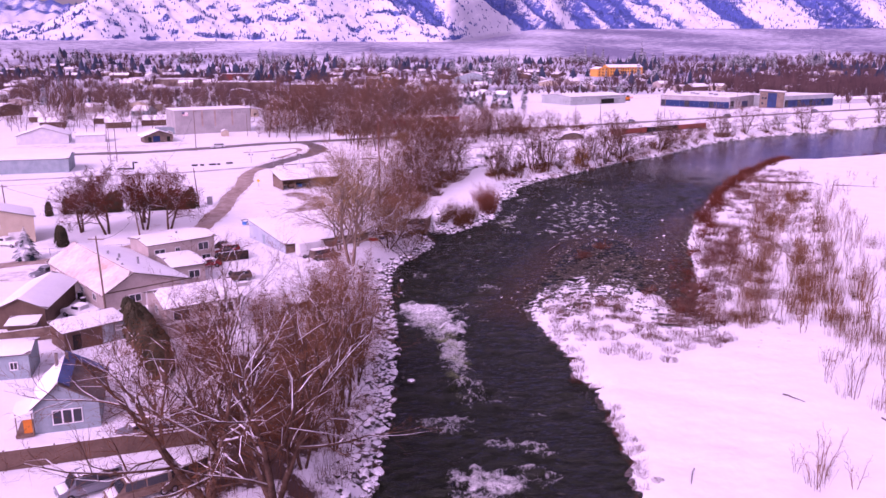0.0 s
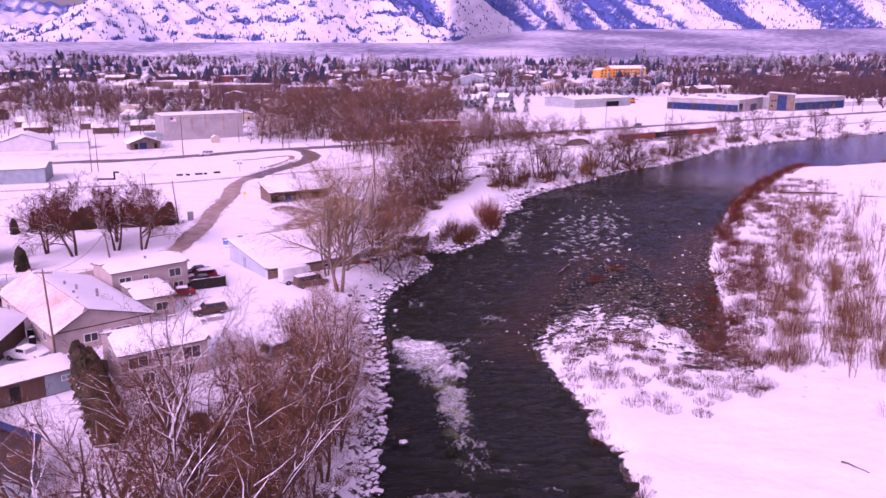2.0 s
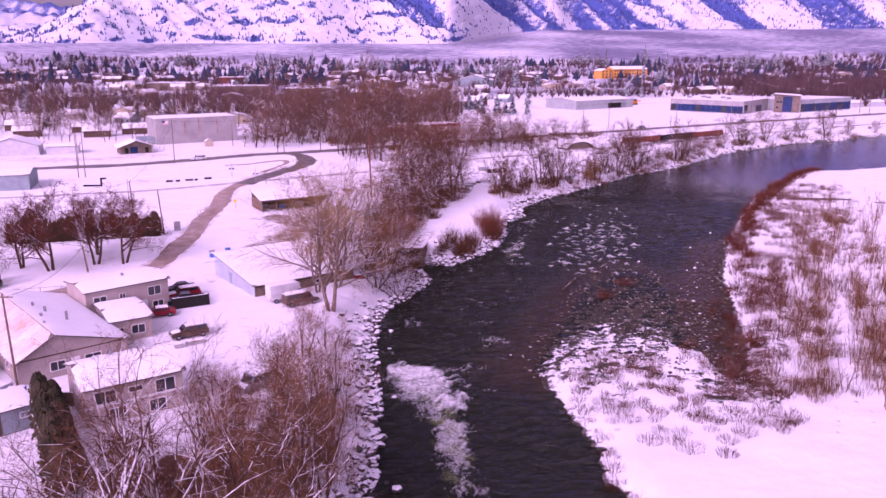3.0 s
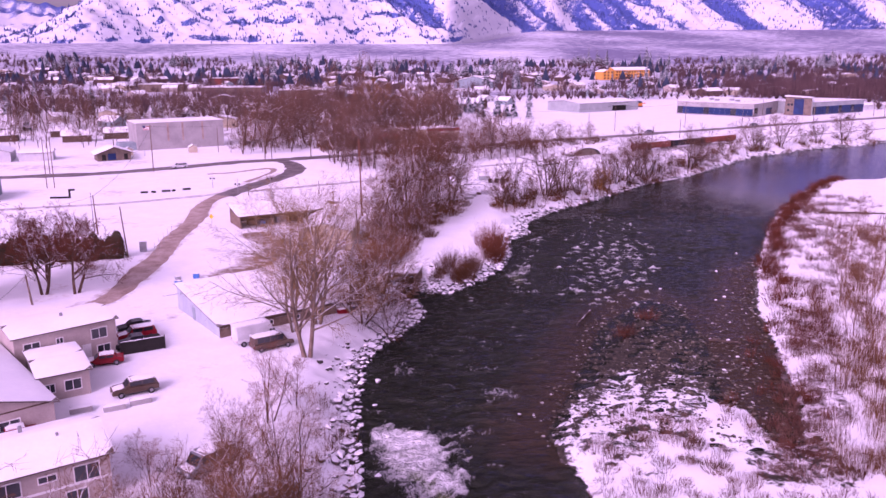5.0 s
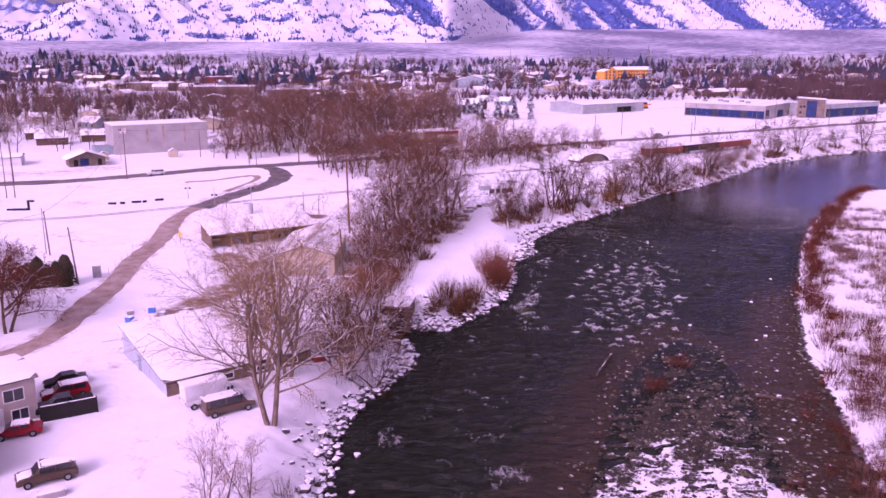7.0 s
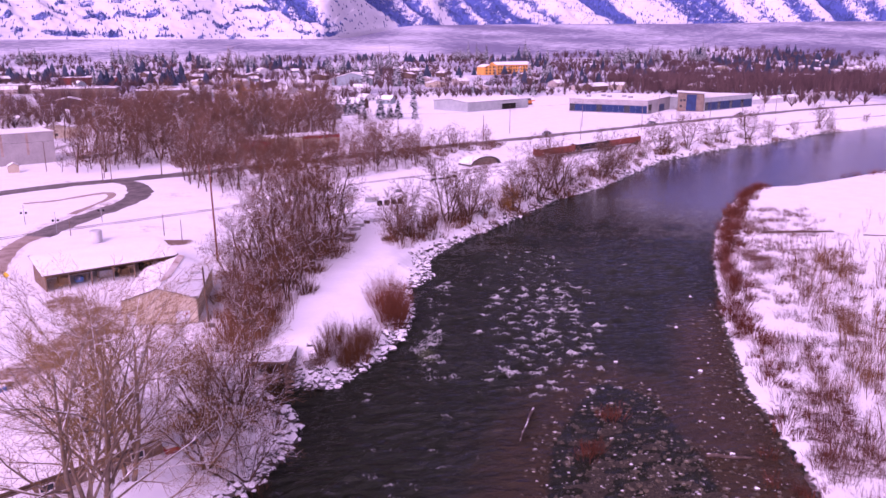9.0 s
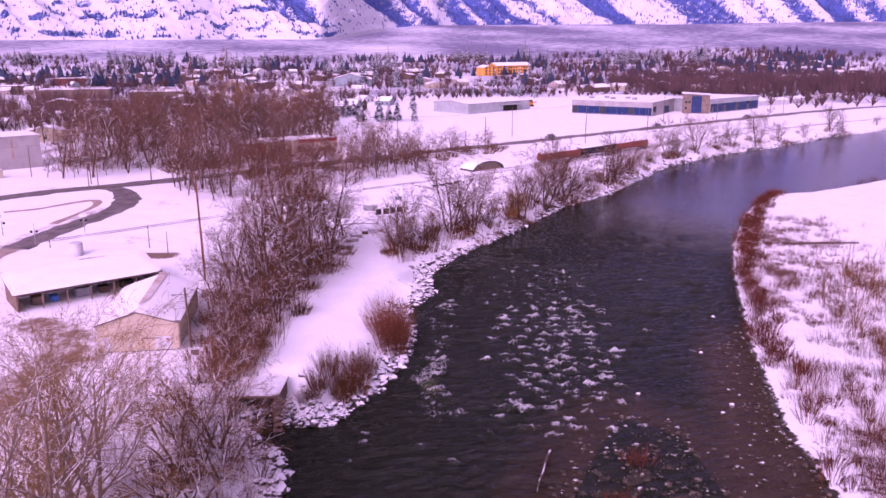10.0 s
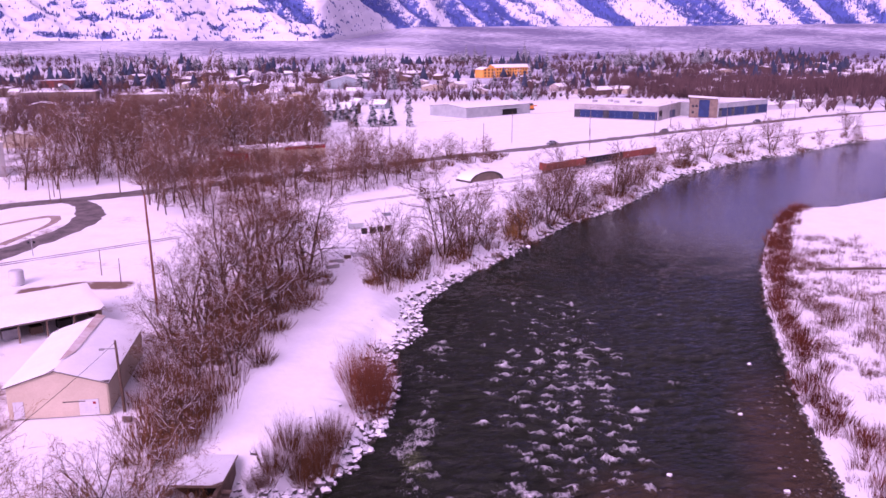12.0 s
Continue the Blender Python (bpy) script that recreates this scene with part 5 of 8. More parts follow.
# ---------------------------------------------------------------- vehicles
def car(label, p_front, p_rear, mat, kind="sedan", snow=True, group="", z=3.0):
    d = Vector((p_front[0] - p_rear[0], p_front[1] - p_rear[1]))
    L = {"sedan": 4.5, "suv": 4.9, "pickup": 5.6, "van": 5.3, "box": 6.4}[kind]
    mid = ((p_front[0] + p_rear[0]) / 2, (p_front[1] + p_rear[1]) / 2)
    c = thing({"sedan": "car", "suv": "suv", "pickup": "pickup_truck", "van": "van", "box": "box_van"}[kind], label, "car", pose(mid[0], mid[1], z, 0, 0, math.degrees(math.atan2(d.y, d.x))), group)
    h, W = L / 2, {"sedan": 0.88, "suv": 0.95, "pickup": 0.98, "van": 1.0, "box": 1.1}[kind]
    lower = {"sedan": [(-h, 0.35), (-h, 0.85), (-h + 0.4, 0.95), (h - 1.3, 0.92), (h - 0.2, 0.75), (h, 0.6), (h, 0.35)],
             "suv": [(-h, 0.4), (-h, 1.05), (h - 1.35, 1.08), (h - 0.2, 0.98), (h, 0.8), (h, 0.4)],
             "pickup": [(-h, 0.45), (-h, 1.15), (h - 1.5, 1.15), (h - 0.15, 1.05), (h, 0.85), (h, 0.45)],
             "van": [(-h, 0.4), (-h, 1.1), (h - 0.9, 1.1), (h - 0.15, 0.95), (h, 0.8), (h, 0.4)],
             "box": [(-h, 0.5), (-h, 1.1), (h - 0.9, 1.1), (h - 0.1, 1.0), (h, 0.5)]}[kind]
    cab = {"sedan": [(-h + 0.75, 0.92), (-h + 1.25, 1.42), (0.35, 1.44), (1.1, 0.9)],
           "suv": [(-h + 0.06, 1.05), (-h + 0.3, 1.72), (0.45, 1.76), (1.15, 1.06)],
           "pickup": [(-0.75, 1.12), (-0.62, 1.78), (0.75, 1.8), (1.4, 1.12)],
           "van": [(-h + 0.04, 1.08), (-h + 0.15, 1.98), (h - 1.7, 2.02), (h - 0.85, 1.08)],
           "box": [(-h + 0.02, 1.08), (-h + 0.02, 2.75), (h - 1.9, 2.75), (h - 1.5, 1.9), (h - 0.8, 1.08)]}[kind]
    body = poly_prism("body", lower, -W, W, mat, c, bevel=0.07)
    poly_prism("cabin", cab, -W + 0.1, W - 0.1, mat, c, bevel=0.06)
    xs = [p[0] for p in cab]
    zt, zb = max(p[1] for p in cab), min(p[1] for p in cab)
    x0, x1 = min(xs) + 0.35, max(xs) - 0.55
    if kind == "box":
        x0, x1, zt = h - 2.0, h - 1.2, 1.85
    for s in (-1, 1):
        n = 2 if kind != "pickup" else 1
        for i in range(n):
            a0 = x0 + (x1 - x0) * i / n + 0.05
            a1 = x0 + (x1 - x0) * (i + 1) / n - 0.05
            box("side_window", a0, s * (W - 0.1) - 0.02, zb + 0.12, a1, s * (W - 0.1) + 0.02, zt - 0.14, M_GLASS, c)
    wx = max(xs) - 0.32
    slab("windscreen", [(wx + 0.24, -W + 0.2, zb + 0.1), (wx + 0.24, W - 0.2, zb + 0.1), (wx - 0.22, W - 0.22, zt - 0.12), (wx - 0.22, -W + 0.22, zt - 0.12)], 0.04, M_GLASS, c)
    for x in (-h + 0.85, h - 0.9):
        for s in (-1, 1):
            bm = bmesh.new()
            bmesh.ops.create_cone(bm, cap_ends=True, segments=14, radius1=0.36, radius2=0.36, depth=0.24, matrix=pose(x, s * (W - 0.1), 0.36, 90))
            wh = part("wheel", from_bm("wheel", bm, M_TYRE), c)
            bm = bmesh.new()
            bmesh.ops.create_cone(bm, cap_ends=True, segments=10, radius1=0.2, radius2=0.2, depth=0.26, matrix=pose(x, s * (W - 0.1), 0.36, 90))
            part("rim", from_bm("rim", bm, M_METAL), wh)
    for s in (-1, 1):
        box("headlight", h - 0.06, s * (W - 0.4) - 0.14, 0.62, h + 0.02, s * (W - 0.4) + 0.14, 0.78, M_TRIM, c)
        box("tail_light", -h - 0.02, s * (W - 0.2) - 0.08, 0.7, -h + 0.04, s * (W - 0.2) + 0.08, 0.95, M_REDCAR, c)
    if kind == "pickup":
        box("bed_floor", -h + 0.1, -W + 0.12, 1.16, -0.85, W - 0.12, 1.2, M_SNOW if snow else M_DARK, c)
    if snow:
        top = max(p[1] for p in cab)
        tx = [p[0] for p in cab if p[1] > top - 0.08]
        snow_quad(c, (min(tx) - 0.2, -W + 0.1, top - 0.04), (max(tx) + 0.1, -W + 0.1, top - 0.04), (max(tx) + 0.1, W - 0.1, top - 0.04), (min(tx) - 0.2, W - 0.1, top - 0.04), 0.2, 5)
        hz = lower[3][1] if kind == "sedan" else lower[2][1]
        snow_quad(c, (max(xs) - 0.1, -W + 0.1, hz - 0.02), (h - 0.15, -W + 0.12, hz - 0.14), (h - 0.15, W - 0.12, hz - 0.14), (max(xs) - 0.1, W - 0.1, hz - 0.02), 0.14, 6)
    return c


car("brown pickup with a cap, snow on its bonnet", (-35.0, 124.6), (-31.0, 127.0), M_BROWNCAR, "suv")
car("red car under a thick cap of snow", (-41.6, 133.5), (-38.0, 135.0), M_REDCAR, "sedan")
car("black pickup truck beside a dark fence", (-40.0, 138.6), (-35.4, 141.2), M_BLACK, "pickup", snow=False)
car("dark red car covered in snow", (-41.0, 142.0), (-37.2, 144.4), M_REDCAR, "suv")
car("black car parked by the house", (-42.4, 145.4), (-38.8, 147.6), M_BLACK, "sedan", snow=False)
car("white camper van under snow", (-20.6, 144.0), (-25.4, 140.6), M_WHITECAR, "box")
car("rusty pickup camper under snow", (-18.8, 141.2), (-22.6, 138.6), M_BROWNCAR, "van")
car("dark van among bare shrubs", (-21.8, 107.0), (-18.6, 111.0), M_GREYCAR, "van")
car("grey car on the cleared yard", (-65.6, 126.0), (-63.0, 130.0), M_GREYCAR, "suv", snow=False)
car("white pickup by the tan house", (-84.0, 149.0), (-79.0, 148.0), M_WHITECAR, "pickup")
car("white utility cart in the snow", (-52.0, 108.6), (-48.0, 107.2), M_WHITECAR, "pickup")
car("snow-covered car behind the cottage", (-27.4, 73.8), (-30.4, 71.2), M_GREYCAR, "sedan")
car("snow-buried van by the fence", (-31.6, 60.5), (-27.6, 63.5), M_GREYCAR, "van")
car("snow-buried van by the fence", (-23.6, 62.0), (-20.4, 65.6), M_BROWNCAR, "van")
car("snow-capped trailer by the fence", (-27.0, 60.0), (-23.4, 62.5), M_WOOD, "van")
car("dark red car parked beside the house wing", (-42.5, 113.5), (-39.2, 115.6), M_REDCAR, "sedan")
car("white car on the wet road", (-84.5, 298.5), (-80.5, 301.5), M_WHITECAR, "suv", snow=False)
for i, (x, y) in enumerate(((-79, 366), (-75, 369), (-71, 372))):
    car("snow-covered car beside the tall hall", (x, y), (x + 3, y + 3), M_GREYCAR, "sedan", group="cars by the hall")
for i, (x, y) in enumerate(((92, 411), (152, 446), (215, 482))):
    car("dark car on the road", (x, y), (x + 3.6, y + 2.2), M_GREYCAR, "sedan", snow=False, group="cars on the road")


# ---------------------------------------------------------------- railway wagons
def wagon(p0, p1, red):
    m, L = frame_at(p0, p1, 3.25)
    w = thing("rail_wagon", ("red" if red else "black") + " rail wagon with a snow-covered load", "wagon", m, "wagons on the siding")
    mt = M_RUST if red else M_BLACK
    box("side", 0, -1.45, 0.9, L, -1.35, 3.0, mt, w)
    box("side", 0, 1.35, 0.9, L, 1.45, 3.0, mt, w)
    box("end", 0, -1.35, 0.9, 0.1, 1.35, 3.0, mt, w)
    box("end", L - 0.1, -1.35, 0.9, L, 1.35, 3.0, mt, w)
    box("floor", 0.1, -1.35, 0.8, L - 0.1, 1.35, 1.0, M_ROOFEDGE, w)
    for i in range(1, 11):
        box("rib", i * L / 11 - 0.06, -1.53, 0.9, i * L / 11 + 0.06, -1.45, 3.0, mt, w)
    snow_quad(w, (0.05, -1.4, 2.85), (L - 0.05, -1.4, 2.85), (L - 0.05, 1.4, 2.85), (0.05, 1.4, 2.85), 0.5, 8)
    for x in (2.0, L - 2.0):
        bg_ = box("bogie", x - 1.2, -1.1, 0.3, x + 1.2, 1.1, 0.8, M_ROOFEDGE, w)
        for dx in (-0.8, 0.8):
            for s in (-1, 1):
                bm = bmesh.new()
                bmesh.ops.create_cone(bm, cap_ends=True, segments=12, radius1=0.42, radius2=0.42, depth=0.14, matrix=pose(x + dx, s * 0.75, 0.3, 90))
                part("wheel", from_bm("wheel", bm, M_RAIL), bg_)


_s = Vector((70.6, 341.2)), Vector((119.0, 374.6))
for i in range(3):
    a, c = _s[0].lerp(_s[1], i / 3 + 0.006), _s[0].lerp(_s[1], (i + 1) / 3 - 0.012)
    wagon((a.x, a.y), (c.x, c.y), i != 1)
rail_track("siding", [(50, 329), (70, 341), (95, 358), (119, 374.6), (150, 399)], "railway siding buried in snow")


# ---------------------------------------------------------------- poles, wires and small yard things
def pole(x, y, h, mat, label, r=0.14, lean=(0, 0), arms=0, lamp=False, name="utility_pole", z=None):
    z = gz(x, y) - 0.1 if z is None else z
    p = thing(name, label, "pole", pose(x, y, z))
    bm = bmesh.new()
    bmesh.ops.create_cone(bm, cap_ends=True, segments=10, radius1=r, radius2=r * 0.65, depth=h, matrix=Matrix.Translation((0, 0, h / 2)))
    for v in bm.verts:
        v.co.x += lean[0] * v.co.z / h
        v.co.y += lean[1] * v.co.z / h
    part("shaft", from_bm("shaft", bm, mat), p)
    for k in range(arms):
        a = box("crossarm", -1.1 + lean[0], -0.06 + lean[1], h - 0.5 - k * 0.9, 1.1 + lean[0], 0.06 + lean[1], h - 0.36 - k * 0.9, mat, p)
        for dx in (-0.95, -0.4, 0.4, 0.95):
            box("insulator", dx - 0.05 + lean[0], -0.05 + lean[1], h - 0.36 - k * 0.9, dx + 0.05 + lean[0], 0.05 + lean[1], h - 0.18 - k * 0.9, M_TRIM, a)
    if lamp:
        box("lamp_arm", -1.5, -0.04, h - 0.9, 0, 0.04, h - 0.82, M_METAL, p)
        box("lamp_head", -1.9, -0.12, h - 1.0, -1.4, 0.12, h - 0.8, M_METAL, p, bevel=0.04)
    return p


pole(-14.9, 191.9, 8.0, M_BROWN, "weathered wooden pole with a yard lamp", 0.17, (-0.25, 0), lamp=True)
box("transformer", 0.1, -0.5, 0.0, 0.8, 0.2, 0.5, M_ROOFEDGE, pole(-14.5, 189.6, 0.6, M_WOOD, "short dark stump by the pole", 0.2, name="post"))
pole(-17.3, 224.0, 17.5, M_POLE, "tall rust-red utility pole beside the thicket", 0.2, (-0.35, 0))
pole(-56.4, 186.5, 9.4, M_WOOD, "leaning wooden pole beside the lane", 0.15, (-0.7, 0))
pole(-69.5, 205.1, 8.2, M_WOOD, "old wooden utility pole near the lane", 0.15, (-0.3, 0))
pole(-70.6, 206.0, 8.6, M_METAL, "slim grey metal mast by a pole", 0.1)
pole(-59.8, 157.6, 4.8, M_WOOD, "short wooden pole with equipment box", 0.17, (-0.5, 0))
pole(-89.5, 165.0, 9.0, M_WOOD, "dark wooden utility pole", 0.16, (-0.3, 0), arms=1)
pole(-46.4, 107.6, 11.6, M_WOOD, "wooden utility pole in front of the house", 0.15, (-0.4, 0), arms=1)
pole(-88.1, 292.5, 14.5, M_WOOD, "tall wooden pole beside the road", 0.16, arms=1)
pole(-45.0, 327.0, 15.0, M_WOOD, "tall wooden pole by the junction", 0.17, arms=1)
for x, y, h in ((-106.6, 262.0, 14), (-104.8, 262.5, 14), (-56.5, 316.5, 8), (-58.5, 315.2, 8), (-60.5, 325, 12), (-81.0, 341.0, 9), (-117, 286, 12), (-8, 349.5, 11), (30, 389, 12), (62, 386, 11), (80, 420, 12), (118, 440, 12), (140, 424.5, 11), (165, 466, 12), (187, 456, 11), (240, 489, 11), (244, 508, 12), (285, 516, 11), (102, 392, 8), (53, 377, 7)):
    pole(x, y, h, M_WOOD, "thin roadside utility pole", 0.13, name="utility_pole")
for x, y, h in ((-30.4, 247.0, 4.6), (-26.0, 241.0, 4.4), (-49.0, 250.0, 3.6)):
    pole(x, y, h, M_WOOD, "low wooden post by the track", 0.09, name="post", lamp=False)


def wire(pts, label="overhead wire"):
    cu = bpy.data.curves.new("wire", "CURVE")
    cu.dimensions = "3D"
    cu.bevel_depth, cu.bevel_resolution = 0.022, 1
    sp = cu.splines.new("POLY")
    out = []
    for (a, b) in zip(pts, pts[1:]):
        for i in range(10):
            t = i / 10
            sag = 4 * t * (1 - t) * 0.025 * math.dist(a, b)
            out.append((a[0] + (b[0] - a[0]) * t, a[1] + (b[1] - a[1]) * t, a[2] + (b[2] - a[2]) * t - sag))
    out.append(pts[-1])
    sp.points.add(len(out) - 1)
    for q, p in zip(sp.points, out):
        q.co = (*p, 1)
    cu.materials.append(M_DARK)
    tagged(new("overhead_wire", cu), "thin black overhead wire", "wire")


wire([(-15.1, 191.9, 10.7), (-27.0, 165.0, 6.2), (-38.0, 151.0, 6.4)])
wire([(-88.1, 292.5, 16.8), (-45.0, 327.0, 17.5), (-8, 349.5, 13.8), (30, 389, 14.8), (80, 420, 14.6), (118, 440, 14.6), (165, 466, 14.8), (244, 508, 14.6)])
wire([(-89.8, 165.0, 11.6), (-70.0, 205.0, 10.8), (-88.1, 292.5, 16.4)])
wire([(-46.8, 107.6, 14.0), (-60.2, 157.6, 7.6), (-89.8, 165.0, 11.4)])

# yellow road sign, crossing signals, flag, tank
s = pole(-48.7, 214.3, 2.2, M_METAL, "yellow diamond road sign on a post", 0.05, name="road_sign")
bm = bmesh.new()
bmesh.ops.create_cube(bm, size=1, matrix=pose(0, -0.07, 1.9, 0, 45, 0) @ Matrix.Diagonal((0.75, 0.04, 0.75, 1)))
part("plate", from_bm("plate", bm, M_YELLOW), s, "yellow diamond plate")
for x, y in ((-52.5, 253.0), (-61.5, 262.0), (-46.0, 262.5)):
    s = pole(x, y, 4.4, M_METAL, "railway crossing signal with black lamps", 0.08, name="crossing_signal")
    box("crossbuck", -0.7, -0.12, 3.5, 0.7, -0.06, 3.8, M_TRIM, s)
    for dx in (-0.5, 0.5):
        box("signal_lamp", dx - 0.22, -0.2, 2.5, dx + 0.22, -0.08, 2.95, M_BLACK, s, bevel=0.05)
s = pole(-104.0, 330.0, 11.0, M_METAL, "flagpole with red and white striped flag", 0.07, name="flagpole")
f_ = box("flag", 0.05, -0.03, 9.2, 2.3, 0.03, 10.7, M_TRIM, s)
for i in range(3):
    box("stripe", 0.05, -0.05, 9.3 + i * 0.5, 2.3, 0.05, 9.5 + i * 0.5, M_REDCAR, f_)
box("canton", 0.05, -0.06, 10.0, 1.0, 0.06, 10.7, M_BLUE, f_)
bm = bmesh.new()
bmesh.ops.create_cone(bm, cap_ends=True, segments=20, radius1=1.15, radius2=1.1, depth=2.4, matrix=Matrix.Translation((0, 0, 1.2)))
bmesh.ops.bevel(bm, geom=[e for e in bm.edges if abs(e.verts[0].co.z - e.verts[1].co.z) < 0.01], offset=0.15, segments=2, affect="EDGES")
thing("water_tank", "pale round water tank in the snow", "tank", pose(-42.4, 243.4, 3.0), data=from_bm("water_tank", bm, M_WHITEWALL))


def crate(x, y, w, d, h, rot, mat, label, name="crate", category="box", z=None, snow=True):
    t = thing(name, label, category, pose(x, y, gz(x, y) - 0.03 if z is None else z, 0, 0, rot))
    box("body", -w / 2, -d / 2, 0, w / 2, d / 2, h, mat, t, bevel=0.05)
    if snow:
        snow_quad(t, (-w / 2, -d / 2, h), (w / 2, -d / 2, h), (w / 2, d / 2, h), (-w / 2, d / 2, h), 0.16, 3)
    return t


crate(12.5, 253.6, 2.6, 2.0, 0.9, 12, M_WHITEWALL, "white snow-covered skip on the bank track", "skip", "skip")
crate(10.4, 252.0, 1.2, 0.9, 0.7, 5, M_BROWN, "brown wooden crate in the snow")
for x, y in ((14.5, 271.0), (16.2, 271.6), (17.8, 272.2), (19.4, 272.8)):
    crate(x, y, 1.1, 0.6, 1.3, 15, M_DARK, "dark stacked frames dusted with snow", "rack", "rack")
crate(13.0, 276.0, 3.0, 1.8, 1.3, 10, M_GREYMETAL, "grey container end in the snow", "container", "container")
crate(20.6, 288.5, 1.6, 1.0, 0.8, 5, M_GREYCAR, "dark box by the railway")
for i in range(4):
    crate(32.0 + i * 2.2, 305 + i * 1.4, 1.2, 0.8, 0.6, 20, M_DARK, "small dark trackside box")
for i, (x, y, r) in enumerate(((7.6, 246.0, 20), (6.4, 240.5, -30), (5.8, 236.0, 50), (8.5, 249.0, 5))):
    crate(x, y, 2.2, 1.2, 0.7, r, M_CONCRETE, "grey concrete and timber debris under snow", "debris", "debris")
g = random.Random(4)
for i in range(11):
    crate(-38.5 + g.uniform(-4.5, 4.5), 170.5 + g.uniform(-3, 3.4), g.uniform(0.6, 1.6), g.uniform(0.5, 1.0), g.uniform(0.3, 0.9), g.uniform(0, 90), (M_METAL, M_WOOD, M_BLUEPL, M_GREYMETAL)[i % 4], "yard clutter half buried in snow", "yard_clutter", "clutter")
crate(-13.4, 154.2, 1.6, 1.0, 0.7, 30, M_REDCAR, "red garden machine under snow", "garden_machine", "machine")
crate(-12.0, 155.6, 1.2, 0.9, 0.6, 10, M_BLUE, "blue plastic crate under snow")
for x, y in ((-36.9, 121.0), (-33.6, 121.6), (-31.4, 123.2)):
    crate(x, y, 2.2, 0.9, 0.6, 28, M_CONCRETE, "concrete block capped with snow", "concrete_block", "block")
for x, y, c in ((-46.6, 106.6, M_BLUEPL), (-45.6, 107.0, M_BLUEPL), (-44.4, 107.8, M_DARK), (-53.6, 116.0, M_DARK), (-52.0, 113.2, M_DARK), (-49.6, 75.6, M_METAL), (-42.6, 63.4, M_DARK)):
    crate(x, y, 0.7, 0.7, 1.1, 15, c, "wheeled bin with snow on the lid", "wheeled_bin", "bin")
# propane cylinder and mound
for x, y, w, r in ((-77.4, 254.2, 1.8, 12), (-75.2, 254.9, 1.2, -20), (-72.4, 256.4, 2.2, 18), (-70.6, 257.0, 0.9, 50), (-67.8, 259.2, 2.0, 25)):
    crate(x, y, w, 0.5, 0.5, r, M_DARK, "dark beams lying in the snow", "beam_stack", "beams", snow=False)
arm_ = crate(-96.0, 246.6, 5.0, 0.45, 0.5, 6, M_DARK, "dark jointed machine arm resting in the snow", "machine_arm", "machine", snow=False)
box("upright", 2.1, -0.2, 0.5, 2.5, 0.2, 2.0, M_DARK, arm_)
box("head", 2.1, -0.25, 2.0, 3.6, 0.25, 2.4, M_DARK, arm_)

# board fence along the gardens
def fence(p0, p1, h, mat, label):
    m, L = frame_at(p0, p1)
    f = thing("board_fence", label, "fence", m)
    n = int(L / 2.0)
    shared = None
    for i in range(n):
        if shared is None:
            o_ = box("panel", 0.06, -0.03, 0.05, L / n - 0.06, 0.03, h, mat, f)
            shared = o_.data
        else:
            o_ = part("panel", shared, f)
            o_.location = (i * L / n, 0, 0)
    for i in range(n + 1):
        box("post", i * L / n - 0.06, -0.08, 0, i * L / n + 0.06, 0.08, h + 0.1, mat, f)
    box("top_rail", 0, -0.05, h, L, 0.05, h + 0.06, M_SNOW, f, "snow along the top")


fence((-50.0, 61.5), (-23.0, 70.5), 1.9, M_BROWN, "brown wooden board fence topped with snow")
fence((-59.0, 94.5), (-46.5, 100.5), 1.7, M_WOOD, "weathered board fence topped with snow")
fence((-41.0, 99.6), (-30.5, 84.0), 1.6, M_BROWN, "brown board fence beside the cedar hedge")
fence((-38.8, 137.0), (-34.2, 139.6), 1.7, M_DARK, "dark board fence beside the pickup")
fence((-47.5, 104.8), (-38.5, 104.0), 1.6, M_WOOD, "weathered board fence behind the garage")
f = thing("wire_fence", "low wire fence across the snow", "fence", pose(-73.0, 141.0, 3.0, 0, 0, 16))
for i in range(9):
    box("post", i * 3.0 - 0.04, -0.04, 0, i * 3.0 + 0.04, 0.04, 1.3, M_METAL, f)
box("rail", 0, -0.02, 1.2, 24, 0.02, 1.25, M_METAL, f)
box("rail", 0, -0.02, 0.6, 24, 0.02, 0.63, M_METAL, f)
for i in range(5):
    pole(-52.0 - i * 0.5, 188.0 + i * 4.0, 2.4, M_METAL, "thin chain-link fence post", 0.04, name="fence_post")
crate(-55.0, 190.5, 1.2, 0.8, 2.0, 10, M_METAL, "grey metal electrical cabinet by the lane", "electrical_cabinet", "cabinet")

# creek outlet with timber deck on the bank
m_, L_ = frame_at((-8.0, 178.4), (-3.4, 177.6), 0.0)
o = thing("creek_outlet", "concrete creek culvert under a snowy deck", "culvert", m_)
box("side_wall", -0.4, -3.4, -0.6, 0.0, 2.6, 2.6, M_BROWN, o)
box("side_wall", L_, -3.4, -0.6, L_ + 0.35, 2.6, 2.6, M_BROWN, o)
# near-black panel standing for the shade under the deck
box("back_wall", 0.0, 0.3, -0.6, L_, 0.6, 2.6, M_DARK, o)
d_ = box("deck", -0.45, -2.2, 2.6, L_ + 0.4, 3.4, 2.85, M_WOOD, o)
snow_quad(d_, (-0.45, -2.2, 2.85), (L_ + 0.4, -2.2, 2.85), (L_ + 0.4, 3.4, 2.85), (-0.45, 3.4, 2.85), 0.22, 2)
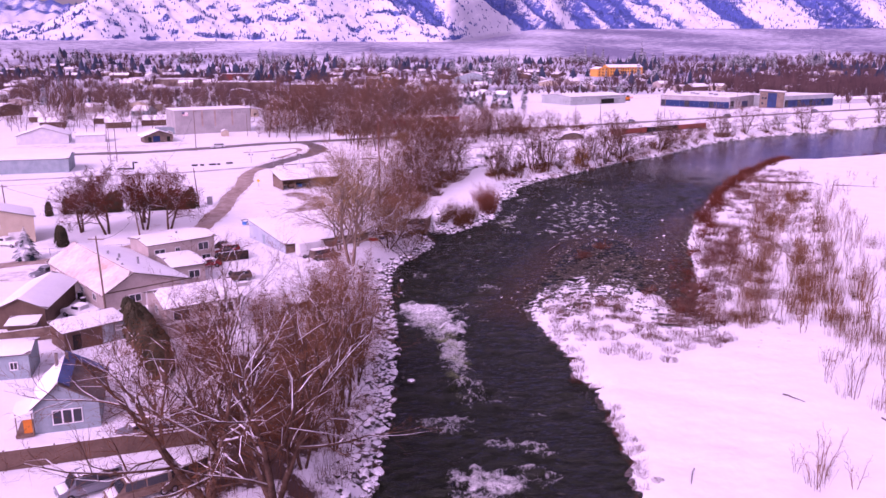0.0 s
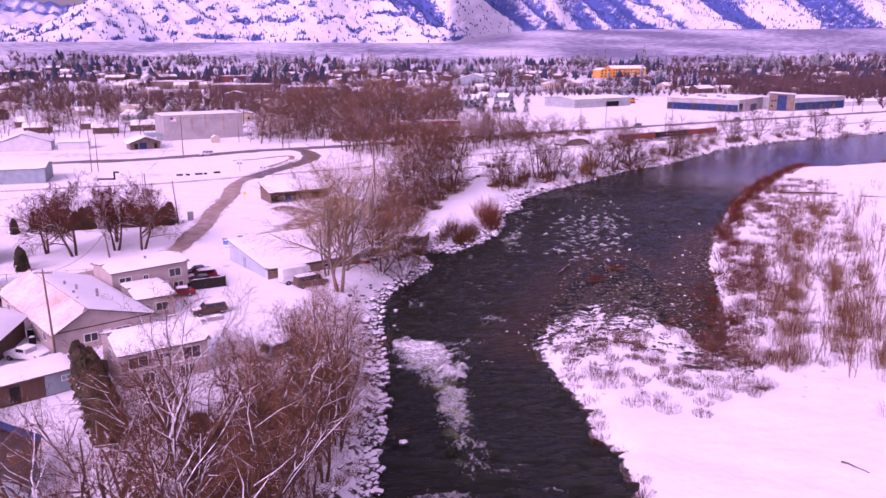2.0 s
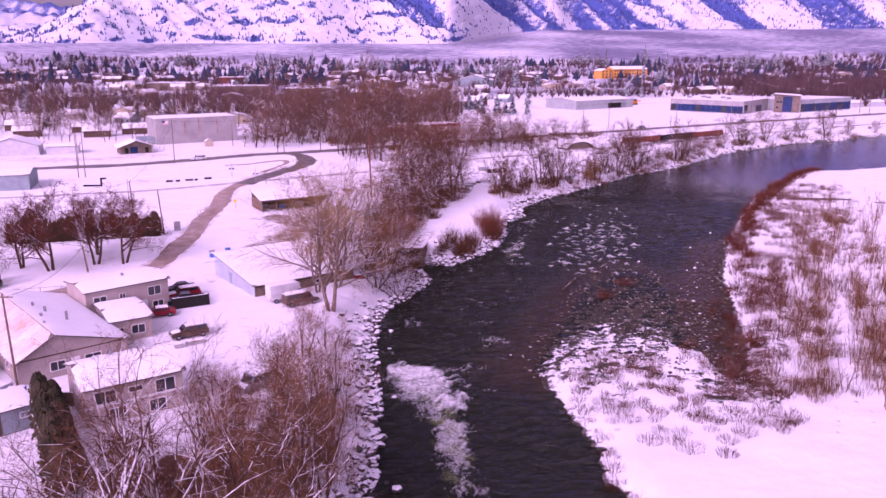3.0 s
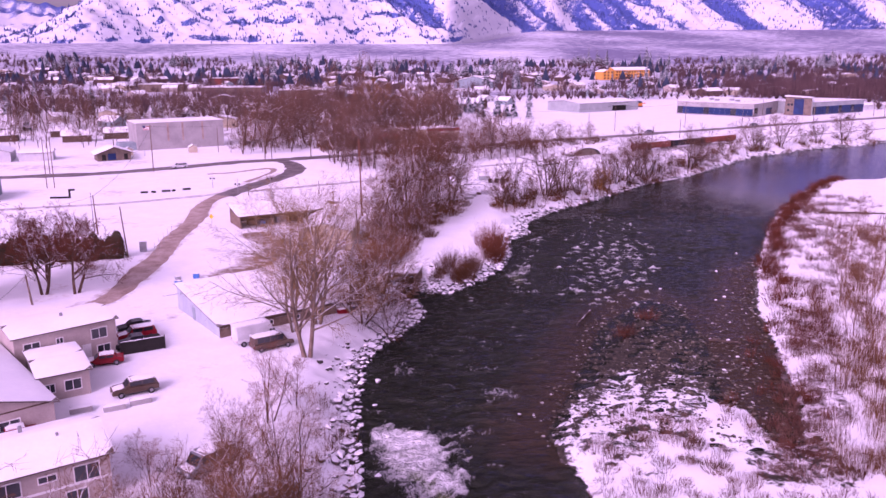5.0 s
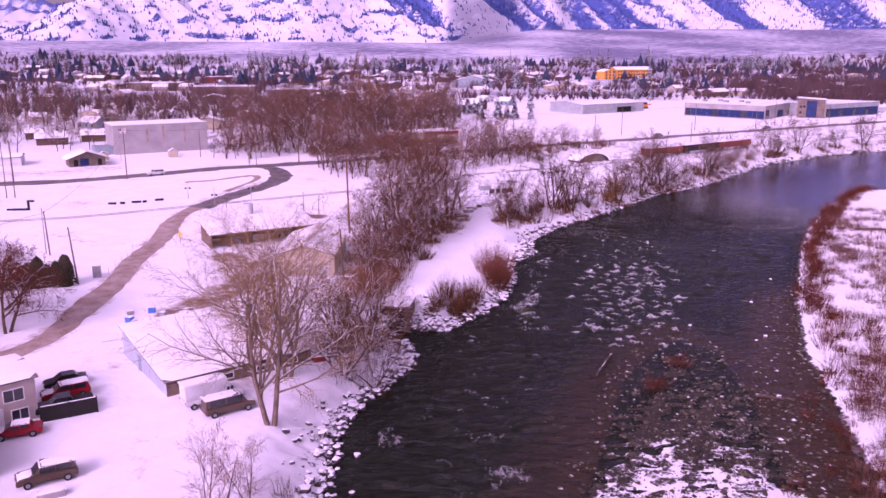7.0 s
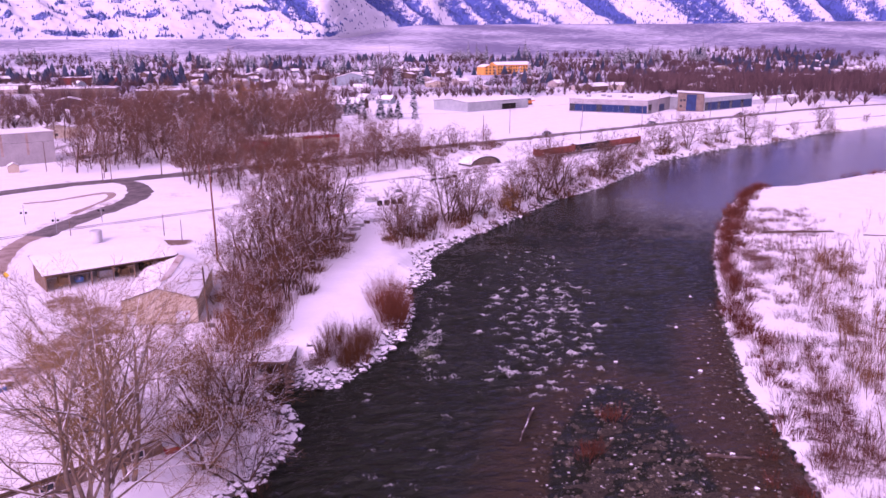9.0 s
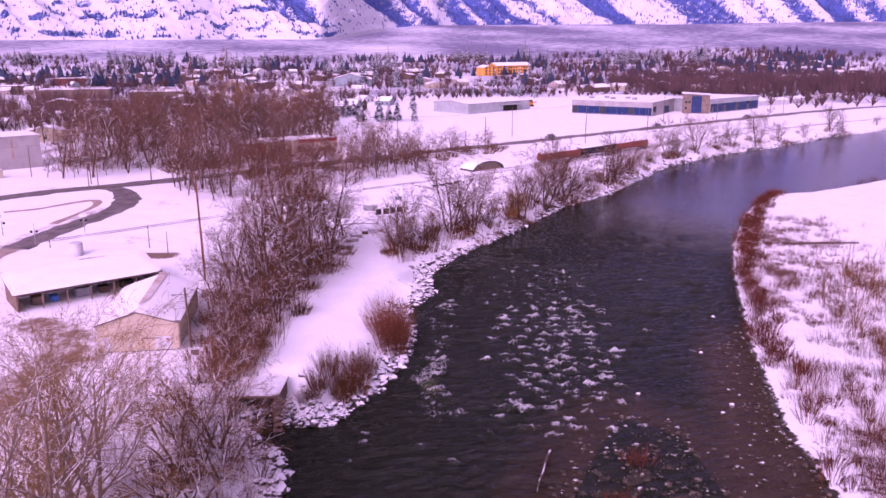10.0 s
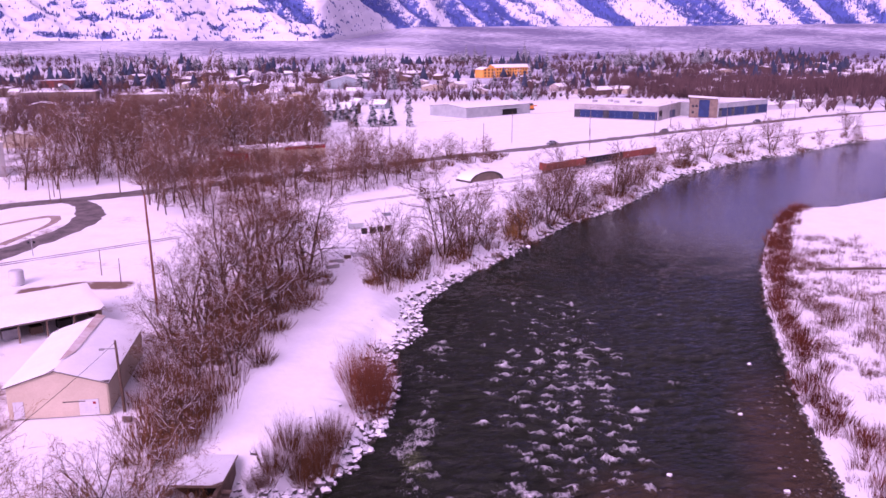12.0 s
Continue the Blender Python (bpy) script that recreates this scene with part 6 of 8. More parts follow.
for i in range(6):  # boards of the wing wall, stepping down to the water
    box("wing_board", L_ + 0.36, -2.4 - i * 0.55, -0.5, L_ + 0.5, -1.87 - i * 0.55, 2.5 - i * 0.42, M_WOOD if i % 2 else M_BROWN, o)
    box("stair_tread", L_ + 0.5, -2.4 - i * 0.55, 2.2 - i * 0.42, L_ + 1.3, -1.95 - i * 0.55, 2.32 - i * 0.42, M_WOOD, o)

# snow-covered hoop shelter by the railway
m_, L_ = frame_at((46.7, 328.4), (57.6, 335.0), 3.0)
h_ = thing("hoop_shelter", "snow-covered hoop shelter with dark mouth", "shelter", m_)
vs, fs = [], []
for j in range(2):
    for i in range(17):
        a = math.pi * i / 16
        for rr in (1.0, 0.88):
            vs.append((L_ / 2 - L_ / 2 * rr * math.cos(a), j * 6.0, 2.7 * rr * math.sin(a)))
for i in range(16):
    k = 2 * i
    fs += [(k, k + 2, k + 36, k + 34), (k + 1, k + 35, k + 37, k + 3), (k, k + 1, k + 3, k + 2), (k + 34, k + 36, k + 37, k + 35)]
part("cover", mesh_of("cover", vs, fs, M_ROCK), h_)
vs = [(L_ / 2 - L_ / 2 * 0.9 * math.cos(math.pi * i / 16), 0.7, 2.4 * math.sin(math.pi * i / 16)) for i in range(17)]
part("back_cloth", mesh_of("back_cloth", vs, [tuple(range(17))], M_STONE), h_)


# ---------------------------------------------------------------- trees and shrubs
def grow(g, out, p, d, length, radius, level, spec):
    """A bending branch and, recursively, its side branches. out: polylines by level."""
    n = spec["segs"][level]
    line = [(p.copy(), radius)]
    step = length / n
    tip = spec["tip"][level]
    for i in range(n):
        j = spec["bend"][level]
        d = (d + Vector((g.uniform(-j, j), g.uniform(-j, j), g.uniform(-j, j) + spec["lift"][level]))).normalized()
        p = p + d * step
        line.append((p.copy(), radius * (1 - (1 - tip) * (i + 1) / n)))
    out[level].append(line)
    if level + 1 >= len(spec["kids"]) + 1:
        return
    for k in range(spec["kids"][level]):
        t = spec["from"][level] + (1 - spec["from"][level]) * (k + g.random()) / spec["kids"][level]
        f = t * n
        i = min(int(f), n - 1)
        a, b = line[i], line[i + 1]
        q = a[0].lerp(b[0], f - i)
        r = (a[1] + (b[1] - a[1]) * (f - i)) * spec["thin"][level]
        axis_ = (b[0] - a[0]).normalized()
        side = axis_.orthogonal().normalized()
        side.rotate(Matrix.Rotation(g.uniform(0, 6.283), 3, axis_))
        ang = radians(g.uniform(*spec["angle"][level]))
        nd = axis_ * math.cos(ang) + side * math.sin(ang)
        grow(g, out, q, nd, length * spec["ratio"][level] * g.uniform(0.7, 1.15) * (1.15 - 0.5 * t), max(r, spec["least"]), level + 1, spec)


def tree_meshes(seed, spec, bark, twig, stems=1, spread=0.0):
    """A mesh for each stem, and one crown of limbs (bark) and twigs."""
    g = random.Random(seed)
    out = [[] for _ in range(len(spec["kids"]) + 1)]
    for s in range(stems):
        a = 6.283 * s / max(stems, 1) + g.uniform(-0.4, 0.4)
        lean = spread * g.uniform(0.5, 1.2)
        base = Vector((0.35 * math.cos(a), 0.35 * math.sin(a), -0.2)) if stems > 1 else Vector((0, 0, -0.2))
        grow(g, out, base, Vector((lean * math.cos(a), lean * math.sin(a), 1)).normalized(), spec["height"] * g.uniform(0.85, 1.05), spec["radius"], 0, spec)
    trunks = [smooth(mesh_of("trunk", *tubes([ln], 6), bark)) for ln in out[0]]
    v, f, idx = [], [], []
    for lv in range(1, len(out)):
        a, b = tubes(out[lv], 4 if lv == 1 else 3)
        f += [tuple(i + len(v) for i in q) for q in b]
        idx += [0 if lv <= spec["limbs"] else 1] * len(b)
        v += a
    crown = mesh_of("crown", v, f, bark, twig)
    crown.polygons.foreach_set("material_index", idx)
    return trunks, crown


def spec(height, radius, kids=(9, 7, 7, 4), angle=((30, 60), (30, 65), (25, 60), (20, 60)), ratio=(0.55, 0.5, 0.5, 0.55), lift=(0.02, 0.05, 0.04, 0.03, 0.0), least=0.010, start=0.25, bend=(0.11, 0.28, 0.36, 0.36, 0.3)):
    n = len(kids)
    return dict(height=height, radius=radius, kids=kids, angle=angle, ratio=ratio, lift=lift, least=least, segs=(6, 4, 2, 1, 1)[: n + 1], bend=bend, tip=(0.18, 0.25, 0.35, 0.5, 0.6), thin=(0.6, 0.6, 0.6, 0.7), limbs=2 if n > 3 else 1, **{"from": (start, 0.2, 0.15, 0.15)})


def tree_kind(name, label, category, seed, sp, bark, twig, stems=1, spread=0.0, group=""):
    trunks, crown = tree_meshes(seed, sp, bark, twig, stems, spread)
    t = thing(name, label, category, group=group)
    for trunk in trunks:
        part("trunk", trunk, t)
    part("crown", crown, t)
    return t


def plant(kinds, spots, g, base=1.0, vary=0.2, sink=0.0):
    """Puts one copy of a random kind at each spot (x, y, size), the first use of a kind being the thing itself."""
    for (x, y, *s), h in zip(spots, gz_many(spots)):
        k = g.choice(kinds)
        k = next((q for q in kinds if not q.get("used")), k)
        size = base * (s[0] if s else 1.0) * g.uniform(1 - vary, 1 + vary)
        m = pose(x, y, h - sink, 0, 0, g.uniform(0, 360))
        if not k.get("used"):
            k["used"] = 1
            k.scale = (size,) * 3
            k.matrix_basis = m @ Matrix.Diagonal((size, size, size, 1))
        else:
            c = copy_thing(k, m)
            c.matrix_basis = m @ Matrix.Diagonal((size, size, size, 1))
            if "used" in c:
                del c["used"]


def spread_spots(g, n, x0, x1, y0, y1, gap, test=None, size=(0.75, 1.2)):
    out, tries, cells = [], 0, {}
    while len(out) < n and tries < n * 60:
        tries += 1
        x, y = g.uniform(x0, x1), g.uniform(y0, y1)
        if test and not test(x, y):
            continue
        i, j = int(x // gap), int(y // gap)
        if any((x - a) ** 2 + (y - b) ** 2 < gap * gap for di in (-1, 0, 1) for dj in (-1, 0, 1) for a, b in cells.get((i + di, j + dj), ())):
            continue
        cells.setdefault((i, j), []).append((x, y))
        out.append((x, y, g.uniform(*size)))
    return out


G = random.Random(42)
# old cottonwoods over the gardens
big = [tree_kind("cottonwood", "large bare cottonwood with snow-lined limbs", "tree", 100 + i, spec(16.5, 0.38, (11, 8, 6, 4), start=0.16, ratio=(0.66, 0.52, 0.5, 0.7), least=0.011), M_BARK, M_TWIG, 3, 0.62) for i in range(2)]
plant(big, [(-19.6, 61.5, 1.12), (-13.8, 60.5, 0.95), (-22.5, 83.5, 0.66), (-26.5, 73.5, 0.62)], G, 1.0, 0.05)
thick = [tree_kind("bare_tree", "slender bare riverside tree with reddish twigs", "tree", 120 + i, spec(12.0, 0.16, (11, 7, 5, 3), ((18, 42), (25, 55), (25, 55), (20, 50)), (0.5, 0.52, 0.55, 0.8), start=0.12, least=0.012), M_BARK, M_TWIG_TAN, 3, 0.25, "riverside trees") for i in range(3)]
plant(thick, [(-10.5, 82.0), (-12.0, 88.0, 0.9), (-10.2, 94.0, 0.85), (-11.5, 101.0, 0.75), (-10.4, 72.0, 0.85), (-14.5, 94.5, 0.7), (-16.5, 101.0, 0.6), (-14.0, 77.0, 0.9), (-18.5, 93.0, 0.6),
              (-9.9, 88.5, 0.7), (-12.5, 66.5, 0.9), (-22.5, 95.5, 0.5), (-17.5, 86.0, 0.7), (-27.5, 90.0, 0.45)], G, 1.0, 0.08)
# small trees on the bank and the two tall pale ones by the barn
small = [tree_kind("young_tree", "young bare tree with fine red-brown twigs", "tree", 140 + i, spec(6.6, 0.09, (10, 7, 5, 3), ((25, 50), (25, 55), (25, 55), (20, 50)), (0.55, 0.5, 0.5, 0.55), start=0.15, least=0.009), M_BARK, M_TWIG_RUST, 3, 0.4, "young bank trees") for i in range(2)]
plant(small, [(-16.3, 106.5), (-16.6, 118.6, 0.95), (-18.5, 112.0, 0.8), (-24.5, 106.5, 0.6), (-14.8, 123.0, 0.7), (-26.0, 109.0, 0.5)], G, 1.0, 0.1)
tall = [tree_kind("tall_bare_tree", "tall pale-barked bare tree by the barn", "tree", 160, spec(19.0, 0.30, (16, 8, 7, 4), ((30, 60), (25, 50), (25, 55), (20, 50)), (0.76, 0.5, 0.5, 0.6), (0.0, 0.07, 0.05, 0.03, 0), start=0.13, least=0.012), M_BARK_PALE, M_TWIG_PALE, 2, 0.14)]
plant(tall, [(-15.8, 137.2, 1.0), (-16.2, 149.0, 0.86), (-19.0, 146.0, 0.7)], G, 1.0, 0.03)
gnarl = [tree_kind("leaning_tree", "leaning multi-stemmed bare tree on the bank", "tree", 170 + i, spec(8.6, 0.17, (9, 7, 5, 3), ((30, 65), (30, 60), (25, 55), (20, 50)), (0.65, 0.5, 0.5, 0.55), (-0.01, 0.03, 0.04, 0.02, 0), start=0.2, least=0.011), M_BARK, M_TWIG_TAN, 4, 0.75, "bank trees") for i in range(2)]
plant(gnarl, [(-10.4, 153.0), (-7.6, 158.5, 0.9), (-11.6, 160.5, 0.9), (-8.8, 165.5, 0.95), (-13.0, 167.5, 0.8), (-6.6, 152.6, 0.7), (-11.0, 171.5, 0.85)], G, 1.0, 0.1)
# the thicket between the tan shed and the bank track
mid = [tree_kind("thicket_tree", "dense bare thicket tree with snow on its limbs", "tree", 180 + i, spec(13.5, 0.24, (15, 7, 6, 4), ((38, 74), (30, 62), (25, 60), (20, 55)), (0.56, 0.52, 0.5, 0.75), (0.02, 0.07, 0.04, 0.02, 0.0), start=0.16, least=0.012), M_BARK, M_TWIG, 2, 0.34, "thicket trees") for i in range(3)]
plant(mid, [(-6.2, 219.0, 1.15), (-2.5, 228.0, 1.25), (-7.5, 227.0, 1.2), (-0.5, 236.0, 1.25), (-4.0, 236.5, 1.25), (3.2, 243.5, 1.05), (-9.5, 212.5, 0.8), (-3.0, 211.0, 0.8), (-11.0, 203.0, 0.6), (-7.0, 204.0, 0.62),
            (-11.5, 196.5, 0.55), (-8.0, 196.5, 0.55), (-12.2, 218.0, 0.7), (-13.5, 209.0, 0.6), (-4.5, 200.0, 0.5), (-0.8, 220.0, 0.8), (3.0, 234.0, 0.7), (6.0, 251.0, 0.6), (-10.5, 188.0, 0.5), (-8.6, 183.0, 0.5)], G, 1.0, 0.1)
# orchard trees behind the houses
orch = [tree_kind("garden_tree", "old round-headed bare garden tree", "tree", 200 + i, spec(10.6, 0.28, (13, 10, 7, 4), ((40, 70), (30, 60), (25, 60), (20, 55)), (0.68, 0.5, 0.5, 0.55), start=0.2, least=0.022), M_BARK, M_TWIG_RED, 2, 0.25, "garden trees") for i in range(2)]
plant(orch, [(-66.6, 158.7, 1.1), (-60.6, 163.0), (-55.8, 163.6), (-63.2, 169.8, 0.9), (-72.5, 160.5, 0.95)], G, 1.0, 0.06)
# trees on the far bank edge, along the river
bankt = [tree_kind("bank_tree", "small bare riverbank tree", "tree", 210 + i, spec(8.5, 0.13, (12, 8, 6), ((24, 50), (28, 55), (25, 60)), (0.58, 0.52, 0.7), start=0.10, least=0.018), M_BARK, M_TWIG_WOOD, 3, 0.4, "riverbank trees") for i in range(3)]
ROW = [(17.5, 233), (19.5, 237.5), (22.5, 241), (18.0, 241.0), (25.5, 245), (29.5, 250), (34.0, 251.5), (39.0, 258), (33.5, 257), (45.0, 266), (48.5, 268.5), (53.0, 276), (58, 281), (62.5, 288.5), (66, 291), (70, 294.5), (75, 299.5), (79.5, 304),
       (84, 309), (88, 314), (92, 320), (97, 326), (104, 336), (110, 343), (121, 353), (126, 357), (137, 366), (150, 375), (158, 380), (172, 387), (186, 395), (205, 408), (226, 422), (232, 424), (262, 441), (290, 452)]
plant(bankt, [(x - 1.5, y + 2.0, G.choice((0.55, 0.8, 1.0, 1.35)) * (0.7 if y < 245 else 1.0)) for x, y in ROW], G, 1.0, 0.12)
gold = tree_kind("golden_willow", "small golden-twigged willow on the bank", "tree", 220, spec(6.0, 0.10, (10, 6, 5, 2), ((30, 60), (30, 60), (25, 60), (20, 50)), (0.6, 0.5, 0.5, 0.55), start=0.08, least=0.02), M_TWIG_GOLD, M_TWIG_GOLD, 4, 0.4)
plant([gold], [(46.0, 270.5, 0.9), (44.5, 268.0, 0.6)], G)
goldbig = tree_kind("golden_willow", "large golden willow in the woods", "tree", 221, spec(17.0, 0.3, (10, 7, 5, 2), ((35, 65), (30, 60), (25, 60), (20, 50)), (0.62, 0.5, 0.5, 0.55), start=0.15, least=0.035), M_BARK, M_TWIG_GOLD, 3, 0.45)
plant([goldbig], [(-27.0, 428.0, 1.15)], G)
# brown woods behind the road
wood = [tree_kind("woodland_tree", "tall bare woodland tree with brown twigs", "tree", 230 + i, spec(16.0, 0.27, (17, 8, 5), ((40, 76), (32, 66), (25, 65)), (0.46, 0.55, 0.62), (0.02, 0.08, 0.05, 0.02, 0.0), start=0.18, least=0.034), M_BARK, M_TWIG_WOOD, 1, 0.1, "woodland trees") for i in range(3)]
spots = spread_spots(G, 132, -78, 6, 334, 476, 4.2, lambda x, y: y > 336 + 0.55 * (x + 60) + (8 if x > -30 else 0) and not (-24 < x < 14 and 372 < y < 398), (0.65, 1.3))
plant(wood, spots, G, 1.0, 0.1)
plant(wood, spread_spots(G, 32, -20, 66, 322, 380, 4.4, lambda x, y: 322 + 0.55 * (x + 12) + 6 < y < 350 + 0.62 * (x + 5) - 3, (0.35, 0.55)), G, 1.0, 0.1)
far_spots = spread_spots(G, 150, -260, -74, 362, 540, 5, lambda x, y: not (-118 < x < -72 and y < 388) and not (-215 < x < -118 and y < 398), (0.5, 1.0))
far_spots += spread_spots(G, 58, -240, -122, 350, 402, 4.5, None, (0.4, 0.75))


def joined_trees(name, label, meshes, spots, mats):
    """Many trees too far off to count, in one mesh."""
    cos, loops, sizes, kinds, at = [], [], [], [], 0
    for (x, y, size), h in zip(spots, gz_many(spots)):
        me = G.choice(meshes)
        n, nl, nf = len(me.vertices), len(me.loops), len(me.polygons)
        co, li, ls, mi = np.empty(n * 3), np.empty(nl, int), np.empty(nf, int), np.empty(nf, int)
        me.vertices.foreach_get("co", co)
        me.loops.foreach_get("vertex_index", li)
        me.polygons.foreach_get("loop_total", ls)
        me.polygons.foreach_get("material_index", mi)
        c, t = co.reshape(-1, 3) * size, G.uniform(0, 6.283)
        cos.append(np.stack([c[:, 0] * math.cos(t) - c[:, 1] * math.sin(t) + x, c[:, 0] * math.sin(t) + c[:, 1] * math.cos(t) + y, c[:, 2] + h], -1))
        loops.append(li + at)
        sizes.append(ls)
        kinds.append(mi)
        at += n
    cos, loops, sizes = np.concatenate(cos), np.concatenate(loops), np.concatenate(sizes)
    out = bpy.data.meshes.new(name)
    out.vertices.add(len(cos))
    out.vertices.foreach_set("co", cos.ravel())
    out.loops.add(len(loops))
    out.loops.foreach_set("vertex_index", loops)
    out.polygons.add(len(sizes))
    out.polygons.foreach_set("loop_start", np.concatenate([[0], np.cumsum(sizes)[:-1]]))
    out.update(calc_edges=True)
    out.polygons.foreach_set("material_index", np.concatenate(kinds))
    for m in mats:
        out.materials.append(m)
    return tagged(new(name, out), label, "trees", kind="stuff")


def whole_tree(seed):
    trunks, crown = tree_meshes(seed, spec(17.0, 0.26, (13, 6, 4), ((36, 72), (32, 66), (25, 65)), (0.46, 0.55, 0.62), (0.02, 0.08, 0.05, 0.02, 0.0), start=0.2, least=0.042), M_BARK, M_TWIG_WOOD, 1, 0.1)
    bm = bmesh.new()
    bm.from_mesh(crown)
    bm.from_mesh(trunks[0])
    return from_bm("tree", bm)


joined_trees("far_left_woods", "brown bare trees round the far houses", [whole_tree(290 + i) for i in range(3)], far_spots, [M_BARK, M_TWIG_WOOD])
# between the railway and the road
plant(wood, [(-37, 317, 0.7), (-34.5, 310, 0.75), (-31.5, 303, 0.7), (-28.5, 297, 0.6), (-24, 294, 0.65), (-33, 319, 0.8), (-29, 311, 0.8), (-25, 304, 0.75), (-20, 297, 0.65), (-15, 297, 0.7), (-35, 323, 0.7)], G, 1.0, 0.1)
plant(wood, spread_spots(G, 48, -37, 34, 276, 352, 3.8, lambda x, y: max(288.6 + (x + 15.6) * 0.884, 300 - (x + 27) * 1.1) < y < 319 + (x + 40) * 0.6, (0.45, 0.8)), G, 1.0, 0.1)
plant(wood, spread_spots(G, 42, -76, 10, 336, 420, 4.0, lambda x, y: 338 + 0.55 * (x + 60) < y < 362 + 0.55 * (x + 60) and not (-24 < x < 14 and 372 < y < 398), (0.3, 0.55)), G, 1.0, 0.1)
poplar = tree_kind("poplar", "tall narrow bare poplar above the woods", "tree", 236, spec(30.0, 0.4, (24, 5, 4), ((10, 24), (14, 30), (15, 35)), (0.34, 0.5, 0.6), start=0.12, least=0.05), M_BARK, M_TWIG_WOOD, 1, 0.0, "poplars")
plant([poplar], [(-52, 560, 1.0), (-41, 556, 0.95), (-72, 566, 0.9), (-64, 562, 0.8)], G, 1.0, 0.06)
plant(wood, spread_spots(G, 12, -30, 40, 400, 470, 8, None, (0.4, 0.65)), G, 1.0, 0.1)


plant(wood, spread_spots(G, 12, -34, 20, 340, 372, 4, lambda x, y: y > 340 + 0.5 * (x + 20), (0.45, 0.8)), G, 1.0, 0.1)


# ---------------------------------------------------------------- conifers
def conifer_meshes(seed, h, r, tiers=14):
    g = random.Random(seed)
    v, f = tubes([[(Vector((0, 0, -0.2)), h * 0.02), (Vector((0, 0, h)), 0.02)]], 6)
    trunk = mesh_of("trunk", v, f, M_BARK)
    vs, fs = [], []
    for i in range(tiers):
        t = (i + 0.5) / tiers
        z = h * (0.10 + 0.88 * t)
        n = max(5, int(15 * (1 - t)) + 4)
        for k in range(n):
            a = 6.283 * (k + g.random()) / n
            ln = r * (1 - t) ** 0.85 * g.uniform(0.7, 1.15) + 0.12
            dz = -ln * g.uniform(0.15, 0.5)
            w = ln * 0.32
            c, s = math.cos(a), math.sin(a)
            b = len(vs)
            vs += [(0, 0, z + 0.25 * ln), (c * ln * 0.6 - s * w, s * ln * 0.6 + c * w, z + dz * 0.5), (c * ln, s * ln, z + dz), (c * ln * 0.6 + s * w, s * ln * 0.6 - c * w, z + dz * 0.5), (c * ln * 0.5, s * ln * 0.5, z + dz * 0.5 + ln * 0.2)]
            fs += [(b, b + 1, b + 4), (b + 1, b + 2, b + 4), (b + 2, b + 3, b + 4), (b + 3, b, b + 4)]
    return trunk, mesh_of("crown", vs, fs, M_NEEDLE)


def conifer_kind(seed, h, r, group, label="dark conifer dusted with snow"):
    t = thing("conifer", label, "tree", group=group)
    a, b = conifer_meshes(seed, h, r)
    part("trunk", a, t)
    part("crown", b, t)
    return t


con = [conifer_kind(260 + i, (13, 17, 11)[i], (2.9, 3.0, 2.9)[i], "conifers beyond the fields") for i in range(3)]
plant(con, [(16, 523, 1.0), (12, 518, 0.9), (20, 529, 0.9), (31, 493, 1.05), (36, 498, 0.8), (47.8, 489.7, 0.7), (9, 495, 1.0), (22, 494, 0.95), (40, 496, 1.0), (-229, 586, 1.25), (-224, 590, 0.9), (-153, 492, 1.05), (-158, 497, 0.7), (131, 653, 0.8), (140, 655, 1.0), (150, 652, 0.9), (-336, 690, 1.0), (-322, 700, 1.1), (-310, 694, 0.8), (-6, 513, 1.0), (-13, 508, 0.9), (4, 540, 1.1), (-30, 560, 1.1), (25, 560, 1.0), (55, 560, 0.9), (-128, 400, 0.85), (-190, 420, 0.9), (-205, 480, 1.0), (-165, 470, 0.9), (-240, 500, 1.0), (285, 580, 0.7), (300, 590, 0.8), (330, 570, 0.6)], G, 1.0, 0.12)
# groves: centre, half sizes, count
GROVES = [(93, 1192, 18, 8, 12), (250, 1405, 40, 14, 14), (325, 1395, 30, 12, 12), (456, 1270, 46, 9, 34), (566, 1272, 20, 8, 12), (-548, 1250, 26, 10, 12), (-410, 1365, 26, 12, 12), (30, 1066, 22, 10, 10), (-105, 1285, 55, 14, 16),
          (-262, 1365, 32, 10, 10), (60, 820, 30, 14, 7), (-180, 900, 40, 20, 7), (200, 900, 40, 14, 6)]
grove = []
for cx, cy, rx, ry, n_ in GROVES:
    grove += [(G.gauss(cx, rx * 0.6), G.gauss(cy, ry * 0.7), G.uniform(0.55, 1.15)) for _ in range(n_)]
plant(con, grove, G, 1.8, 0.15)
blue = conifer_kind(270, 6.0, 2.4, "", "small snow-laden blue spruce by the drive")
plant([blue], [(-72.7, 138.7, 1.0)], G, 1.0, 0.02)


def scatter_far(name, label, category, mat, rows, make):
    """Many far plants in one mesh; rows of x, y, z (None: on the ground) and size."""
    vs, fs = [], []
    flat = gz_many(rows)
    for (x, y, z, s), h in zip(rows, flat):
        z = h if z is None else z
        a, b = make(s)
        k = len(vs)
        vs += [(p[0] + x, p[1] + y, p[2] + z) for p in a]
        fs += [tuple(i + k for i in q) for q in b]
    ob = new(name, mesh_of(name, vs, fs, mat))
    return tagged(ob, label, category, kind="stuff")


